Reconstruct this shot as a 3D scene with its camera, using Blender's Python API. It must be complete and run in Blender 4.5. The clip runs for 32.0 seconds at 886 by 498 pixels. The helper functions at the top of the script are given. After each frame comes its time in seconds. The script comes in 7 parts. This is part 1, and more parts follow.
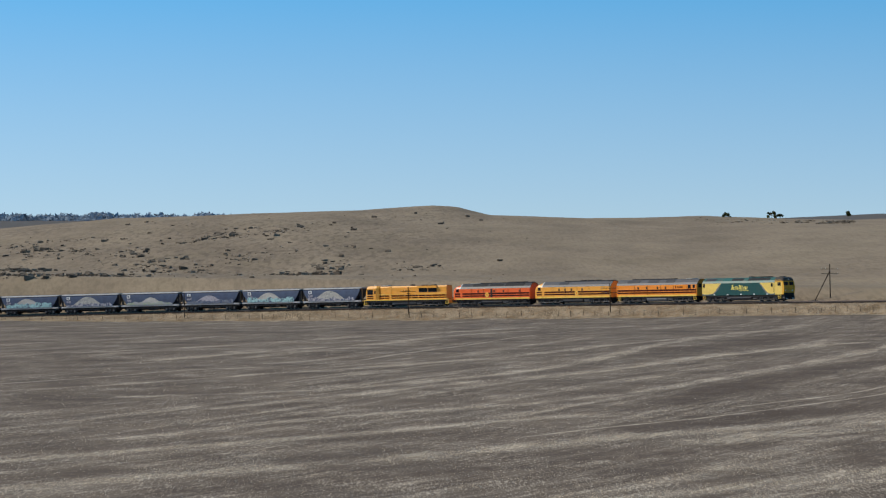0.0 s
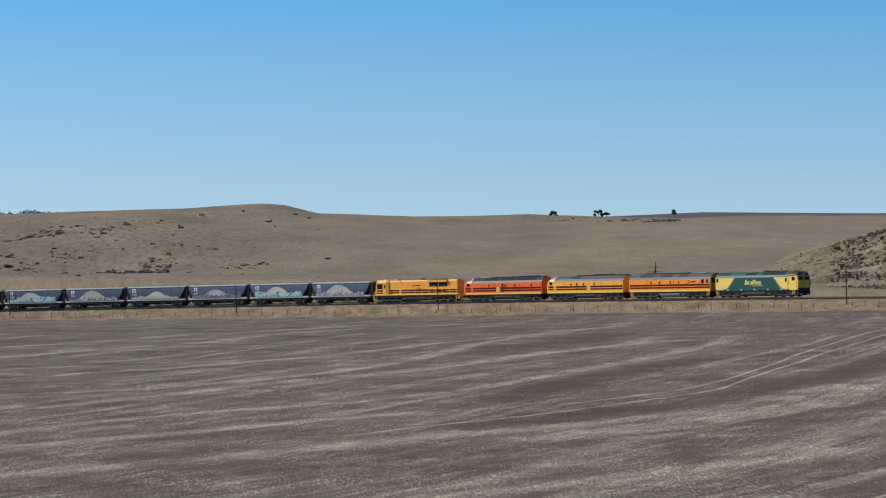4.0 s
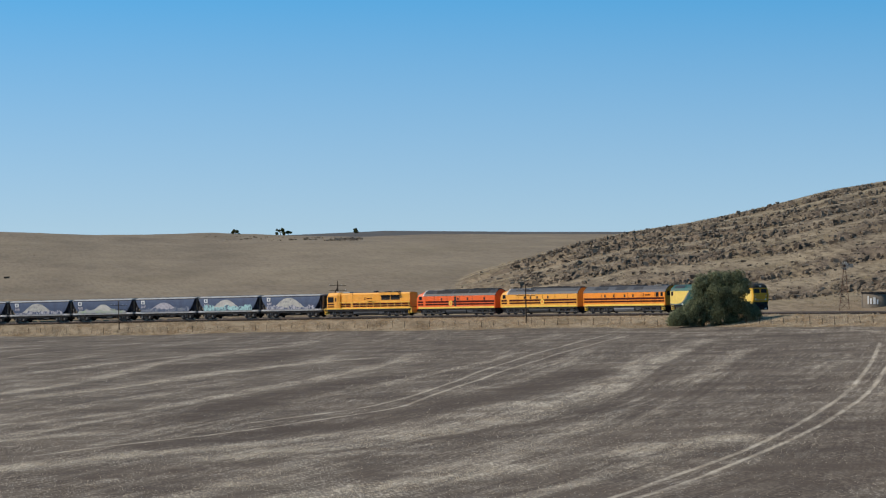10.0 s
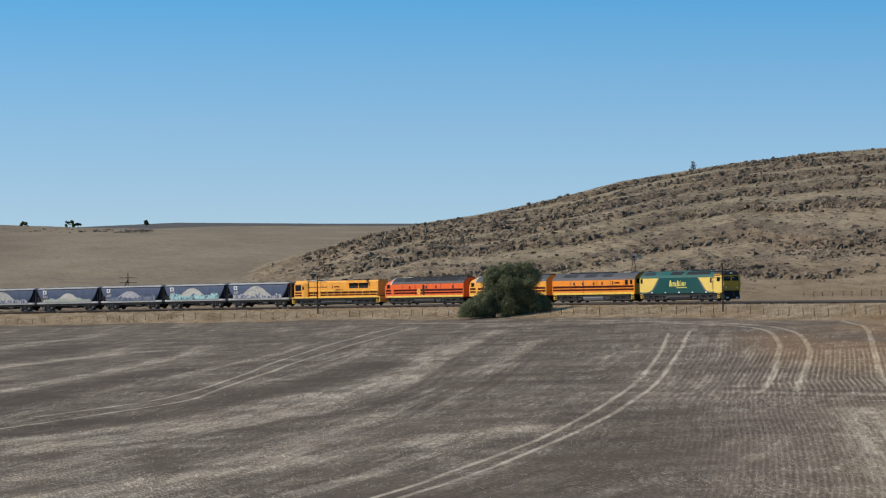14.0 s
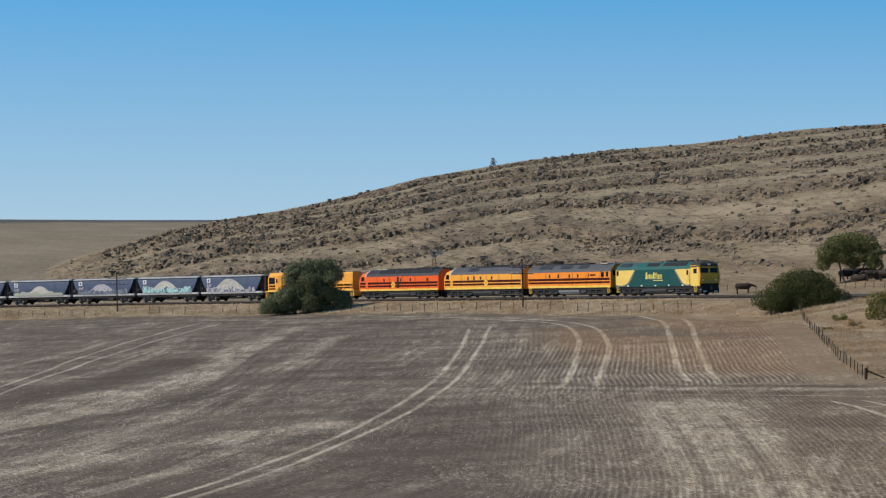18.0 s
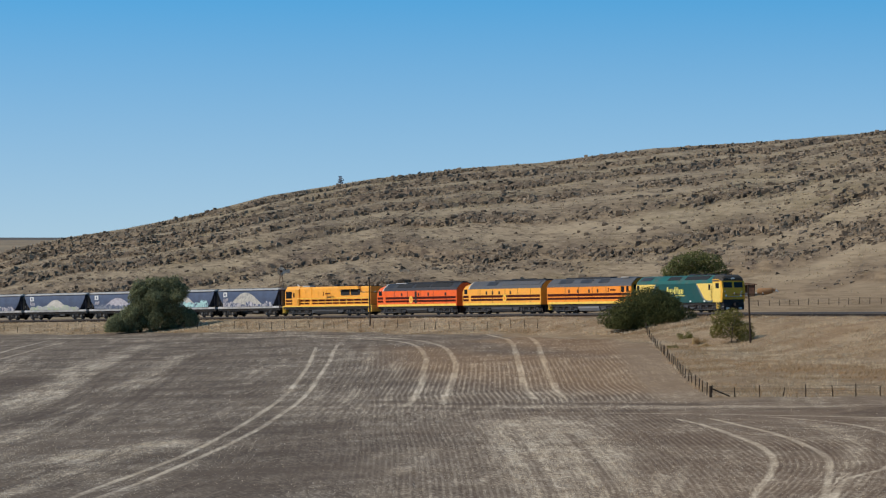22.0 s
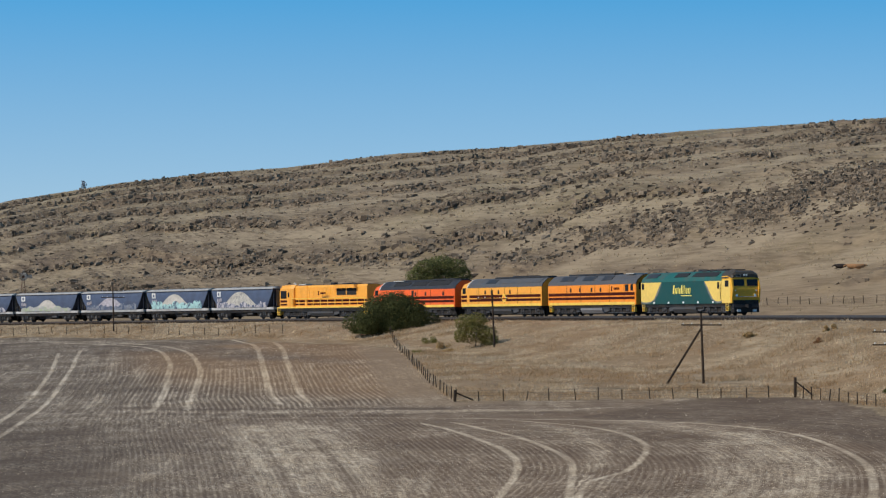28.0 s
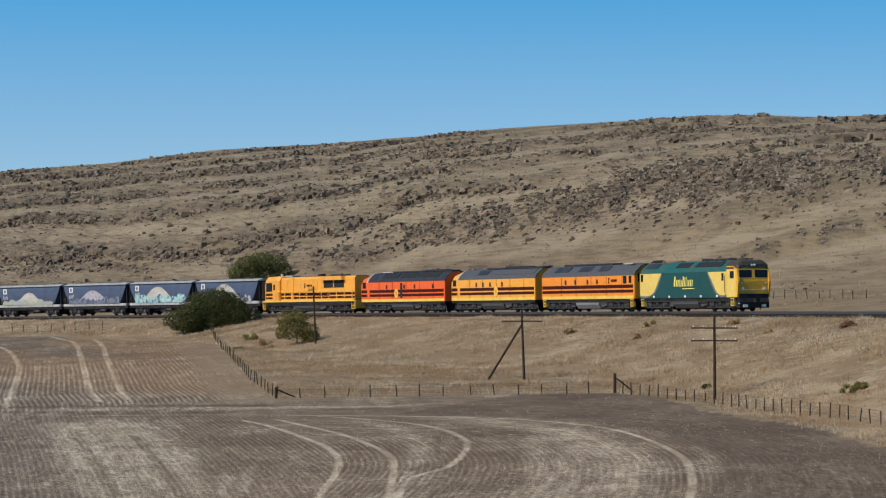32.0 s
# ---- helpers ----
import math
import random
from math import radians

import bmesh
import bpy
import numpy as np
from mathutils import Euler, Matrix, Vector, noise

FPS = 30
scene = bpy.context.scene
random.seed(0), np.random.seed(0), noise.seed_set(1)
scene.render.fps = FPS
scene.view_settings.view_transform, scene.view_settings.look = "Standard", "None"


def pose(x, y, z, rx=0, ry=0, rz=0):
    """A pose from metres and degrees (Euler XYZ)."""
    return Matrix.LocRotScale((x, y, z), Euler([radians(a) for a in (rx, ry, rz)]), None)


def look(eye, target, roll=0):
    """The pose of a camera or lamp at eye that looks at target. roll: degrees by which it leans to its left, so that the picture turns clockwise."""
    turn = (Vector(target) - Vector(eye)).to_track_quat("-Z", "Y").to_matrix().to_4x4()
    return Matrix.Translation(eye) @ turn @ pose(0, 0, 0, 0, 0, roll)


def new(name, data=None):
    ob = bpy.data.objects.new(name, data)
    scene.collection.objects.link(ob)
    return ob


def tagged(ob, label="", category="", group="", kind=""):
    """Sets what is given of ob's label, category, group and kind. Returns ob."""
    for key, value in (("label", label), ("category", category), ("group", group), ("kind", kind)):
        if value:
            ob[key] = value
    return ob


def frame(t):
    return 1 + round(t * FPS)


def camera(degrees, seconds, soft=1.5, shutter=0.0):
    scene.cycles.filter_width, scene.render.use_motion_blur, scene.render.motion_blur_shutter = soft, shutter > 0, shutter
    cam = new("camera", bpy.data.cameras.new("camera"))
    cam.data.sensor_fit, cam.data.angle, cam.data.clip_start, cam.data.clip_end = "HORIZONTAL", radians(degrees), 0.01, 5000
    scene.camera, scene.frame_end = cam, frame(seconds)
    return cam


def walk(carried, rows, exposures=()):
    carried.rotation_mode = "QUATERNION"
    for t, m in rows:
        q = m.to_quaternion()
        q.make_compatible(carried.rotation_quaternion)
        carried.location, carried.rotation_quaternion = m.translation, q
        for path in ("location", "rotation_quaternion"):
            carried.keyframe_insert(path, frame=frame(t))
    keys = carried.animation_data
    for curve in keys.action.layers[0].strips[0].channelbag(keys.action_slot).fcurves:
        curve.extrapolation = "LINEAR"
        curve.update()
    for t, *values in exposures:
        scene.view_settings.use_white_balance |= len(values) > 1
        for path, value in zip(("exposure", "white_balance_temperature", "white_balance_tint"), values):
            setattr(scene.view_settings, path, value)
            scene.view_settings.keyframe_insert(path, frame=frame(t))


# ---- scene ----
EYE = (0.06, 0.05, 12.0)


def bearing(az, d, z=0.0):
    """The point d metres from the eye's foot, at a bearing in degrees from +y towards +x."""
    return Vector((d * math.sin(radians(az)), d * math.cos(radians(az)), z))


# The camera turns on one spot: seconds, bearing, tilt up, roll.
cam = camera(18.26, 32.0, soft=1.2)
TURNS = [
    (0.0, 0.000, -0.393, 0.025), (0.5, 0.130, -0.393, 0.020), (1.0, 0.354, -0.390, 0.038), (1.5, 0.779, -0.393, 0.042),
    (2.0, 1.160, -0.395, 0.045), (2.5, 1.966, -0.401, 0.045), (3.0, 2.524, -0.416, 0.055), (3.5, 3.140, -0.426, 0.060),
    (4.5, 3.850, -0.424, 0.058), (5.5, 4.311, -0.423, 0.056), (6.0, 4.544, -0.442, 0.045), (6.5, 5.005, -0.459, 0.057),
    (7.0, 5.678, -0.452, 0.065), (7.5, 6.199, -0.442, 0.060), (8.0, 7.069, -0.439, 0.090), (8.5, 8.587, -0.272, 0.110),
    (9.0, 9.132, 0.002, 0.080), (9.5, 9.669, -0.009, 0.054), (10.0, 10.176, -0.036, 0.037), (10.5, 10.635, -0.060, 0.030),
    (11.0, 11.185, -0.126, -0.010), (11.5, 11.561, -0.140, -0.020), (12.0, 12.759, -0.158, -0.022), (12.5, 12.957, -0.174, -0.025),
    (13.0, 13.271, -0.176, -0.018), (13.5, 13.804, -0.195, -0.021), (14.0, 14.508, -0.207, -0.040), (14.5, 14.957, -0.207, -0.043),
    (15.5, 15.530, -0.225, -0.065), (16.5, 16.081, -0.241, -0.087), (17.0, 16.991, -0.248, -0.100), (17.5, 17.950, -0.250, -0.090),
    (18.0, 18.648, -0.289, -0.108), (18.5, 18.664, -0.276, -0.090), (19.0, 18.974, -0.136, -0.003), (19.5, 19.552, -0.156, -0.004),
    (20.0, 19.945, -0.237, -0.020), (20.5, 20.344, -0.170, 0.010), (21.0, 21.034, -0.172, 0.020), (21.5, 21.297, -0.032, 0.006),
    (22.0, 21.823, 0.088, 0.000), (22.5, 22.274, 0.081, 0.010), (23.0, 22.916, 0.080, -0.002), (23.5, 23.158, 0.079, -0.004),
    (24.0, 23.458, 0.063, 0.003), (24.5, 23.895, 0.072, -0.003), (25.0, 24.588, 0.123, 0.008), (25.5, 24.808, 0.212, -0.005),
    (26.5, 25.760, 0.290, 0.000), (27.5, 26.717, 0.331, -0.004), (28.0, 27.123, 0.189, -0.050), (28.5, 27.712, 0.202, -0.030),
    (29.0, 28.443, 0.167, -0.055), (29.5, 28.860, 0.169, -0.040), (30.0, 29.320, 0.185, -0.044), (30.5, 29.824, 0.186, -0.045),
    (31.0, 30.076, 0.188, -0.050), (31.5, 30.456, 0.150, -0.039), (32.0, 30.834, 0.114, -0.036)]


def aim(az, tilt, roll):
    a, e = radians(az), radians(tilt)
    way = Vector((math.sin(a) * math.cos(e), math.cos(a) * math.cos(e), math.sin(e)))
    return look(EYE, Vector(EYE) + way * 100.0, roll)


walk(cam, [(t, aim(a, e, r)) for t, a, e, r in TURNS])

# ---- light ----
SUN_AZ, SUN_EL = 275.0, 40.0
scene.view_settings.exposure = 0.42
world = bpy.data.worlds.new("sky")
scene.world = world
world.use_nodes = True
wn = world.node_tree.nodes
wl = world.node_tree.links
sky = wn.new("ShaderNodeTexSky")
sky.sky_type = "NISHITA"
sky.sun_disc = False
sky.sun_elevation, sky.sun_rotation = radians(SUN_EL), radians(SUN_AZ)
sky.air_density, sky.dust_density, sky.ozone_density = 1.0, 0.3, 0.7
coord = wn.new("ShaderNodeTexCoord")
stretch = wn.new("ShaderNodeMapping")
stretch.inputs["Scale"].default_value = (1.0, 1.0, 3.0)
stretch.inputs["Location"].default_value = (0.0, 0.0, 0.17)
wl.new(coord.outputs["Generated"], stretch.inputs["Vector"])
wl.new(stretch.outputs["Vector"], sky.inputs["Vector"])
tone = wn.new("ShaderNodeHueSaturation")
tone.inputs["Hue"].default_value = 0.483
part_z = wn.new("ShaderNodeSeparateXYZ")
wl.new(coord.outputs["Generated"], part_z.inputs[0])
depth = wn.new("ShaderNodeValToRGB")
depth.color_ramp.elements[0].position, depth.color_ramp.elements[1].position = 0.0, 0.40
depth.color_ramp.elements.new(0.095)
for _i, _v in enumerate((0.44, 0.70, 0.72)):
    depth.color_ramp.elements[_i].color = (_v, _v, _v, 1)
wl.new(part_z.outputs["Z"], depth.inputs[0])
twice = wn.new("ShaderNodeMath")
twice.operation = "MULTIPLY"
twice.inputs[1].default_value = 2.0
wl.new(depth.outputs["Color"], twice.inputs[0])
wl.new(twice.outputs[0], tone.inputs["Saturation"])
height = wn.new("ShaderNodeValToRGB")
height.color_ramp.elements[0].position, height.color_ramp.elements[1].position = 0.0, 0.40
height.color_ramp.elements.new(0.095)
for _i, _v in enumerate((0.415, 0.66, 0.44)):
    height.color_ramp.elements[_i].color = (_v, _v, _v, 1)
wl.new(part_z.outputs["Z"], height.inputs[0])
lift = wn.new("ShaderNodeMath")
lift.operation = "MULTIPLY"
lift.inputs[1].default_value = 2.0
wl.new(height.outputs["Color"], lift.inputs[0])
wl.new(lift.outputs[0], tone.inputs["Value"])
wl.new(sky.outputs["Color"], tone.inputs["Color"])
wl.new(tone.outputs["Color"], wn["Background"].inputs["Color"])
wn["Background"].inputs["Strength"].default_value = 0.122
sun = new("sun", bpy.data.lights.new("sun", "SUN"))
sun.data.energy, sun.data.angle, sun.data.color = 2.9, radians(0.53), (1.0, 0.90, 0.775)
sun.matrix_world = look(Vector(bearing(SUN_AZ, 100 * math.cos(radians(SUN_EL)))) + Vector((0, 0, 100 * math.sin(radians(SUN_EL)))), (0, 0, 0))


# ---- materials ----
def srgb(r, g, b):
    f = lambda c: c / 12.92 if c <= 0.04045 else ((c + 0.055) / 1.055) ** 2.4
    return (f(r / 255), f(g / 255), f(b / 255), 1.0)


def material(name, base, rough=0.6, metal=0.0, vary=0.12, scale=3.0, fine=25.0, bump=0.0, dirt=0.0, spec=0.5):
    """A principled material with two scales of variation, optional relief and dirt that settles in patches."""
    m = bpy.data.materials.new(name)
    m.use_nodes = True
    n, l = m.node_tree.nodes, m.node_tree.links
    b = n["Principled BSDF"]
    b.inputs["Roughness"].default_value, b.inputs["Metallic"].default_value = rough, metal
    b.inputs["Specular IOR Level"].default_value = spec
    c = base if len(base) == 4 else (*base, 1.0)
    tc = n.new("ShaderNodeTexCoord")
    n1, n2 = n.new("ShaderNodeTexNoise"), n.new("ShaderNodeTexNoise")
    n1.inputs["Scale"].default_value, n1.inputs["Detail"].default_value = scale, 4
    n2.inputs["Scale"].default_value, n2.inputs["Detail"].default_value = fine, 3
    l.new(tc.outputs["Object"], n1.inputs["Vector"])
    l.new(tc.outputs["Object"], n2.inputs["Vector"])
    add = n.new("ShaderNodeMath")
    add.operation = "ADD"
    l.new(n1.outputs["Fac"], add.inputs[0])
    l.new(n2.outputs["Fac"], add.inputs[1])
    mp = n.new("ShaderNodeMapRange")
    mp.inputs["From Min"].default_value, mp.inputs["From Max"].default_value = 0.6, 1.4
    mp.inputs["To Min"].default_value, mp.inputs["To Max"].default_value = 1 - vary, 1 + vary
    l.new(add.outputs[0], mp.inputs["Value"])
    mul = n.new("ShaderNodeMix")
    mul.data_type, mul.blend_type = "RGBA", "MULTIPLY"
    mul.inputs["Factor"].default_value = 1.0
    mul.inputs[6].default_value = c
    l.new(mp.outputs[0], mul.inputs[7])
    out = mul.outputs[2]
    if dirt:
        n3 = n.new("ShaderNodeTexNoise")
        n3.inputs["Scale"].default_value, n3.inputs["Detail"].default_value = 0.9, 6
        l.new(tc.outputs["Object"], n3.inputs["Vector"])
        r = n.new("ShaderNodeMapRange")
        r.inputs["From Min"].default_value, r.inputs["From Max"].default_value = 0.48, 0.7
        r.inputs["To Max"].default_value = dirt
        l.new(n3.outputs["Fac"], r.inputs["Value"])
        d = n.new("ShaderNodeMix")
        d.data_type = "RGBA"
        d.inputs[7].default_value = (0.11, 0.085, 0.06, 1)
        l.new(r.outputs[0], d.inputs["Factor"])
        l.new(out, d.inputs[6])
        out = d.outputs[2]
    l.new(out, b.inputs["Base Color"])
    if bump:
        bp = n.new("ShaderNodeBump")
        bp.inputs["Strength"].default_value, bp.inputs["Distance"].default_value = bump, 0.05
        l.new(add.outputs[0], bp.inputs["Height"])
        l.new(bp.outputs[0], b.inputs["Normal"])
    return m


M = {
    "green": material("loco green paint", (0.004, 0.062, 0.056), 0.38, dirt=0.15),
    "green_roof": material("weathered green roof", (0.012, 0.10, 0.085), 0.5, dirt=0.45),
    "yellow": material("yellow paint", (0.80, 0.57, 0.13), 0.4, dirt=0.15),
    # Nose yellow with the front's shade in its base colour, dirt patches over it.
    "nose": material("yellow nose paint dimmed for shade, with dirt", (0.46, 0.31, 0.045), 0.5, vary=0.2, dirt=0.5),
    "orange": material("orange paint", (0.86, 0.27, 0.016), 0.4, dirt=0.12),
    "amber": material("sun-faded orange paint", (0.86, 0.38, 0.045), 0.42, dirt=0.12),
    "vermilion": material("red-orange paint", (0.84, 0.125, 0.014), 0.4, dirt=0.1),
    "sill": material("yellow sill paint", (0.85, 0.56, 0.09), 0.45, dirt=0.25),
    "maroon": material("dark maroon stripe", (0.055, 0.008, 0.006), 0.8, spec=0.15),
    "grey_roof": material("grey roof paint", (0.072, 0.074, 0.081), 0.55, vary=0.3, dirt=0.35),
    "dark_roof": material("dark sooty roof", (0.022, 0.023, 0.028), 0.5, vary=0.3, dirt=0.25),
    "brow": material("sooty brown roof paint", (0.050, 0.038, 0.024), 0.5, vary=0.3, dirt=0.2),
    "pale": material("pale worn metal", (0.45, 0.45, 0.43), 0.5, vary=0.25),
    "black": material("black underframe", (0.024, 0.024, 0.026), 0.7, vary=0.5, dirt=0.35, spec=0.12),
    "tank": material("dark fuel tank", (0.060, 0.062, 0.068), 0.55, vary=0.3, dirt=0.25),
    "tank_pale": material("pale grey fuel tank", (0.22, 0.225, 0.24), 0.55, vary=0.25, dirt=0.3),
    "steel": material("worn steel", (0.20, 0.18, 0.16), 0.45, metal=0.6, vary=0.3),
    "wheel": material("brown wheel steel", (0.035, 0.028, 0.024), 0.6, metal=0.4, vary=0.3),
    "glass": material("dark cab glass", (0.012, 0.014, 0.018), 0.12, vary=0.05, spec=0.25),
    "rubber": material("dark opening", (0.01, 0.01, 0.011), 0.8, vary=0.3),
    "white": material("white paint", (0.72, 0.72, 0.70), 0.5, dirt=0.15),
    "logo": material("pale yellow lettering", (0.85, 0.72, 0.16), 0.5, vary=0.05),
    "grey_band": material("grey livery band", (0.16, 0.17, 0.16), 0.45),
    "hopper": material("faded navy hopper paint", (0.066, 0.090, 0.155), 0.5, vary=0.3, scale=1.2, dirt=0.12),
    # Shade on the wagon ends is put into this near-black navy.
    "hopper_end_shade": material("hopper navy darkened for the ends' shade", (0.010, 0.014, 0.030), 0.6, vary=0.3),
    "hopper_roof": material("pale dusty hopper roof", (0.40, 0.39, 0.37), 0.6, vary=0.25, dirt=0.2),
    "mural": material("cream sprayed mural", (0.48, 0.46, 0.42), 0.65, vary=0.28, scale=1.6, fine=9.0),
    "mural_teal": material("pale teal sprayed lettering", (0.30, 0.50, 0.50), 0.6, vary=0.45, scale=2.2, fine=8.0),
    "mural_mix": material("pale lilac sprayed lettering", (0.38, 0.36, 0.40), 0.6, vary=0.5, scale=2.5, fine=7.0),
    "mural_dark": material("slate sprayed lettering", (0.09, 0.11, 0.13), 0.6, vary=0.5, scale=2.5, fine=7.0),
    "hopper_sill": material("chalky white hopper sill", (0.42, 0.42, 0.42), 0.65, vary=0.35, scale=2.0, dirt=0.3),
    "headlight": material("headlight lens", (0.9, 0.9, 0.85), 0.1, vary=0.02),
    "rail": material("brown rail steel", (0.10, 0.075, 0.06), 0.4, metal=0.6, vary=0.2),
    "ballast": material("dark brown ballast", (0.030, 0.022, 0.017), 0.95, vary=0.5, scale=0.8, fine=8.0, bump=0.6, spec=0.08),
    "sleeper": material("grey timber sleeper", (0.065, 0.054, 0.046), 0.9, vary=0.3, spec=0.08),
    "post": material("dark weathered timber", (0.055, 0.04, 0.03), 0.9, vary=0.4, fine=12.0, bump=0.4, spec=0.08),
    "wire": material("dull fence wire", (0.12, 0.11, 0.10), 0.6, metal=0.5),
    "insulator": material("white insulator", (0.75, 0.75, 0.72), 0.3),
    "bark": material("grey brown bark", (0.10, 0.075, 0.055), 0.9, vary=0.35, fine=14.0, bump=0.5),
    "rust": material("rusty iron", (0.11, 0.05, 0.03), 0.85, vary=0.5, scale=2.0, dirt=0.3),
    "tin": material("weathered galvanised iron", (0.30, 0.29, 0.27), 0.55, metal=0.4, vary=0.35, scale=1.0, dirt=0.4),
    "concrete": material("stained concrete", (0.19, 0.16, 0.125), 0.85, vary=0.35, scale=1.0, dirt=0.35, spec=0.08),
    "hide": material("tan cattle hide", (0.30, 0.16, 0.07), 0.8, vary=0.25),
    "dark_hide": material("dark brown cattle hide", (0.035, 0.022, 0.015), 0.8, vary=0.3),
}


def leafy(name, base, spread=0.35, patch=None):
    """Leaf material that varies from clump to clump, and towards a second colour in patches."""
    m = bpy.data.materials.new(name)
    m.use_nodes = True
    n, l = m.node_tree.nodes, m.node_tree.links
    b = n["Principled BSDF"]
    b.inputs["Roughness"].default_value = 0.7
    b.inputs["Specular IOR Level"].default_value = 0.12
    g = n.new("ShaderNodeNewGeometry")
    r = n.new("ShaderNodeMapRange")
    r.inputs["To Min"].default_value, r.inputs["To Max"].default_value = 1 - spread, 1 + spread
    l.new(g.outputs["Random Per Island"], r.inputs["Value"])
    x = n.new("ShaderNodeMix")
    x.data_type, x.blend_type = "RGBA", "MULTIPLY"
    x.inputs["Factor"].default_value = 1
    x.inputs[6].default_value = (*base, 1)
    l.new(r.outputs[0], x.inputs[7])
    if patch:
        t, p, k = n.new("ShaderNodeTexNoise"), n.new("ShaderNodeMapRange"), n.new("ShaderNodeMix")
        t.inputs["Scale"].default_value, t.inputs["Detail"].default_value = 0.22, 4
        l.new(g.outputs["Position"], t.inputs["Vector"])
        p.inputs["From Min"].default_value, p.inputs["From Max"].default_value = 0.44, 0.58
        l.new(t.outputs["Fac"], p.inputs["Value"])
        k.data_type = "RGBA"
        k.inputs[6].default_value, k.inputs[7].default_value = (*base, 1), (*patch, 1)
        l.new(p.outputs[0], k.inputs["Factor"])
        l.new(k.outputs[2], x.inputs[6])
    l.new(x.outputs[2], b.inputs["Base Color"])
    tr, mx = n.new("ShaderNodeBsdfTranslucent"), n.new("ShaderNodeMixShader")
    mx.inputs[0].default_value = 0.3
    l.new(x.outputs[2], tr.inputs["Color"])
    l.new(b.outputs[0], mx.inputs[1])
    l.new(tr.outputs[0], mx.inputs[2])
    l.new(mx.outputs[0], n["Material Output"].inputs["Surface"])
    return m


def sprayed(name, paint, ground, scale, lo, hi):
    """Sprayed lettering that cannot be read: blotches of pale paint over the wagon's colour."""
    m = material(name, paint, 0.6, vary=0.3, scale=1.5, fine=9.0)
    n, l = m.node_tree.nodes, m.node_tree.links
    b = n["Principled BSDF"]
    src = b.inputs["Base Color"].links[0].from_socket
    tc = n.new("ShaderNodeTexCoord")
    mp = n.new("ShaderNodeMapping")
    mp.inputs["Scale"].default_value = (1.3, 1.0, 0.8)
    t = n.new("ShaderNodeTexNoise")
    t.inputs["Scale"].default_value, t.inputs["Detail"].default_value, t.inputs["Distortion"].default_value = scale, 3, 1.6
    l.new(tc.outputs["Object"], mp.inputs["Vector"])
    l.new(mp.outputs[0], t.inputs["Vector"])
    r = n.new("ShaderNodeMapRange")
    r.inputs["From Min"].default_value, r.inputs["From Max"].default_value = lo, hi
    l.new(t.outputs["Fac"], r.inputs["Value"])
    x = n.new("ShaderNodeMix")
    x.data_type = "RGBA"
    x.inputs[6].default_value = (*ground, 1)
    l.new(r.outputs[0], x.inputs["Factor"])
    l.new(src, x.inputs[7])
    l.new(x.outputs[2], b.inputs["Base Color"])
    return m


NAVY = (0.066, 0.090, 0.155)
M["spray_lilac"] = sprayed("pale lilac sprayed lettering", (0.44, 0.42, 0.45), NAVY, 1.7, 0.44, 0.54)
M["spray_teal"] = sprayed("pale teal sprayed lettering over navy", (0.34, 0.56, 0.56), NAVY, 1.5, 0.38, 0.50)
M["spray_slate"] = sprayed("slate sprayed lettering over navy", (0.20, 0.22, 0.26), NAVY, 1.6, 0.45, 0.55)
M["spray_green"] = sprayed("pale green sprayed strip", (0.36, 0.42, 0.28), (0.36, 0.36, 0.37), 1.2, 0.42, 0.58)
M["spray_dust"] = sprayed("cream sprayed mound with dark specks", (0.47, 0.45, 0.40), (0.25, 0.25, 0.25), 3.0, 0.36, 0.50)
# The cab's yellow again, its tone shifted because the front lies in shade.
M["nose_shaded"] = material("cab front yellow recoloured for shade", (0.80, 0.42, 0.05), 0.6, vary=0.2, dirt=0.25, spec=0.15)
M["leaf_dark"] = leafy("grey-green leaves", (0.168, 0.182, 0.098), 0.5)
M["leaf_olive"] = leafy("olive green leaves", (0.135, 0.142, 0.052), 0.4)
M["leaf_deep"] = leafy("deep green leaves", (0.074, 0.080, 0.028), 0.3)
# Distance haze is put into this leaf colour as a pale blue.
M["leaf_hazed"] = leafy("leaves with blue haze in their colour", (0.25, 0.31, 0.38), 0.10)
M["leaf_dry"] = leafy("yellow-green dry leaves", (0.185, 0.165, 0.050))
M["weed"] = leafy("tan dead weeds", (0.42, 0.29, 0.14), 0.35)
M["rust_weed"] = leafy("rust-brown dead weeds", (0.25, 0.13, 0.065), 0.35)
M["straw"] = leafy("dry straw grass", (0.68, 0.54, 0.37), 0.22, (0.42, 0.29, 0.165))
M["tussock"] = leafy("olive straw tussocks", (0.42, 0.34, 0.205), 0.3)
M["stubble"] = leafy("bleached cut straw", (0.68, 0.57, 0.42), 0.35)
M["straw_brown"] = leafy("brown dry grass", (0.44, 0.285, 0.15), 0.22)


def stone(name, dark, pale, single=False):
    """Weathered rock; every stone has its own tone, with lichen in patches."""
    m = material(name, (1, 1, 1), 0.95, vary=0.35, scale=0.7, fine=5.0, bump=0.3, spec=0.08)
    n, l = m.node_tree.nodes, m.node_tree.links
    g, ramp = n.new("ShaderNodeObjectInfo" if single else "ShaderNodeNewGeometry"), n.new("ShaderNodeValToRGB")
    ramp.color_ramp.elements[0].color, ramp.color_ramp.elements[1].color = (*dark, 1), (*pale, 1)
    l.new(g.outputs["Random" if single else "Random Per Island"], ramp.inputs[0])
    for k in n:
        if k.type == "MIX" and k.blend_type == "MULTIPLY":
            l.new(ramp.outputs[0], k.inputs[6])
    return m


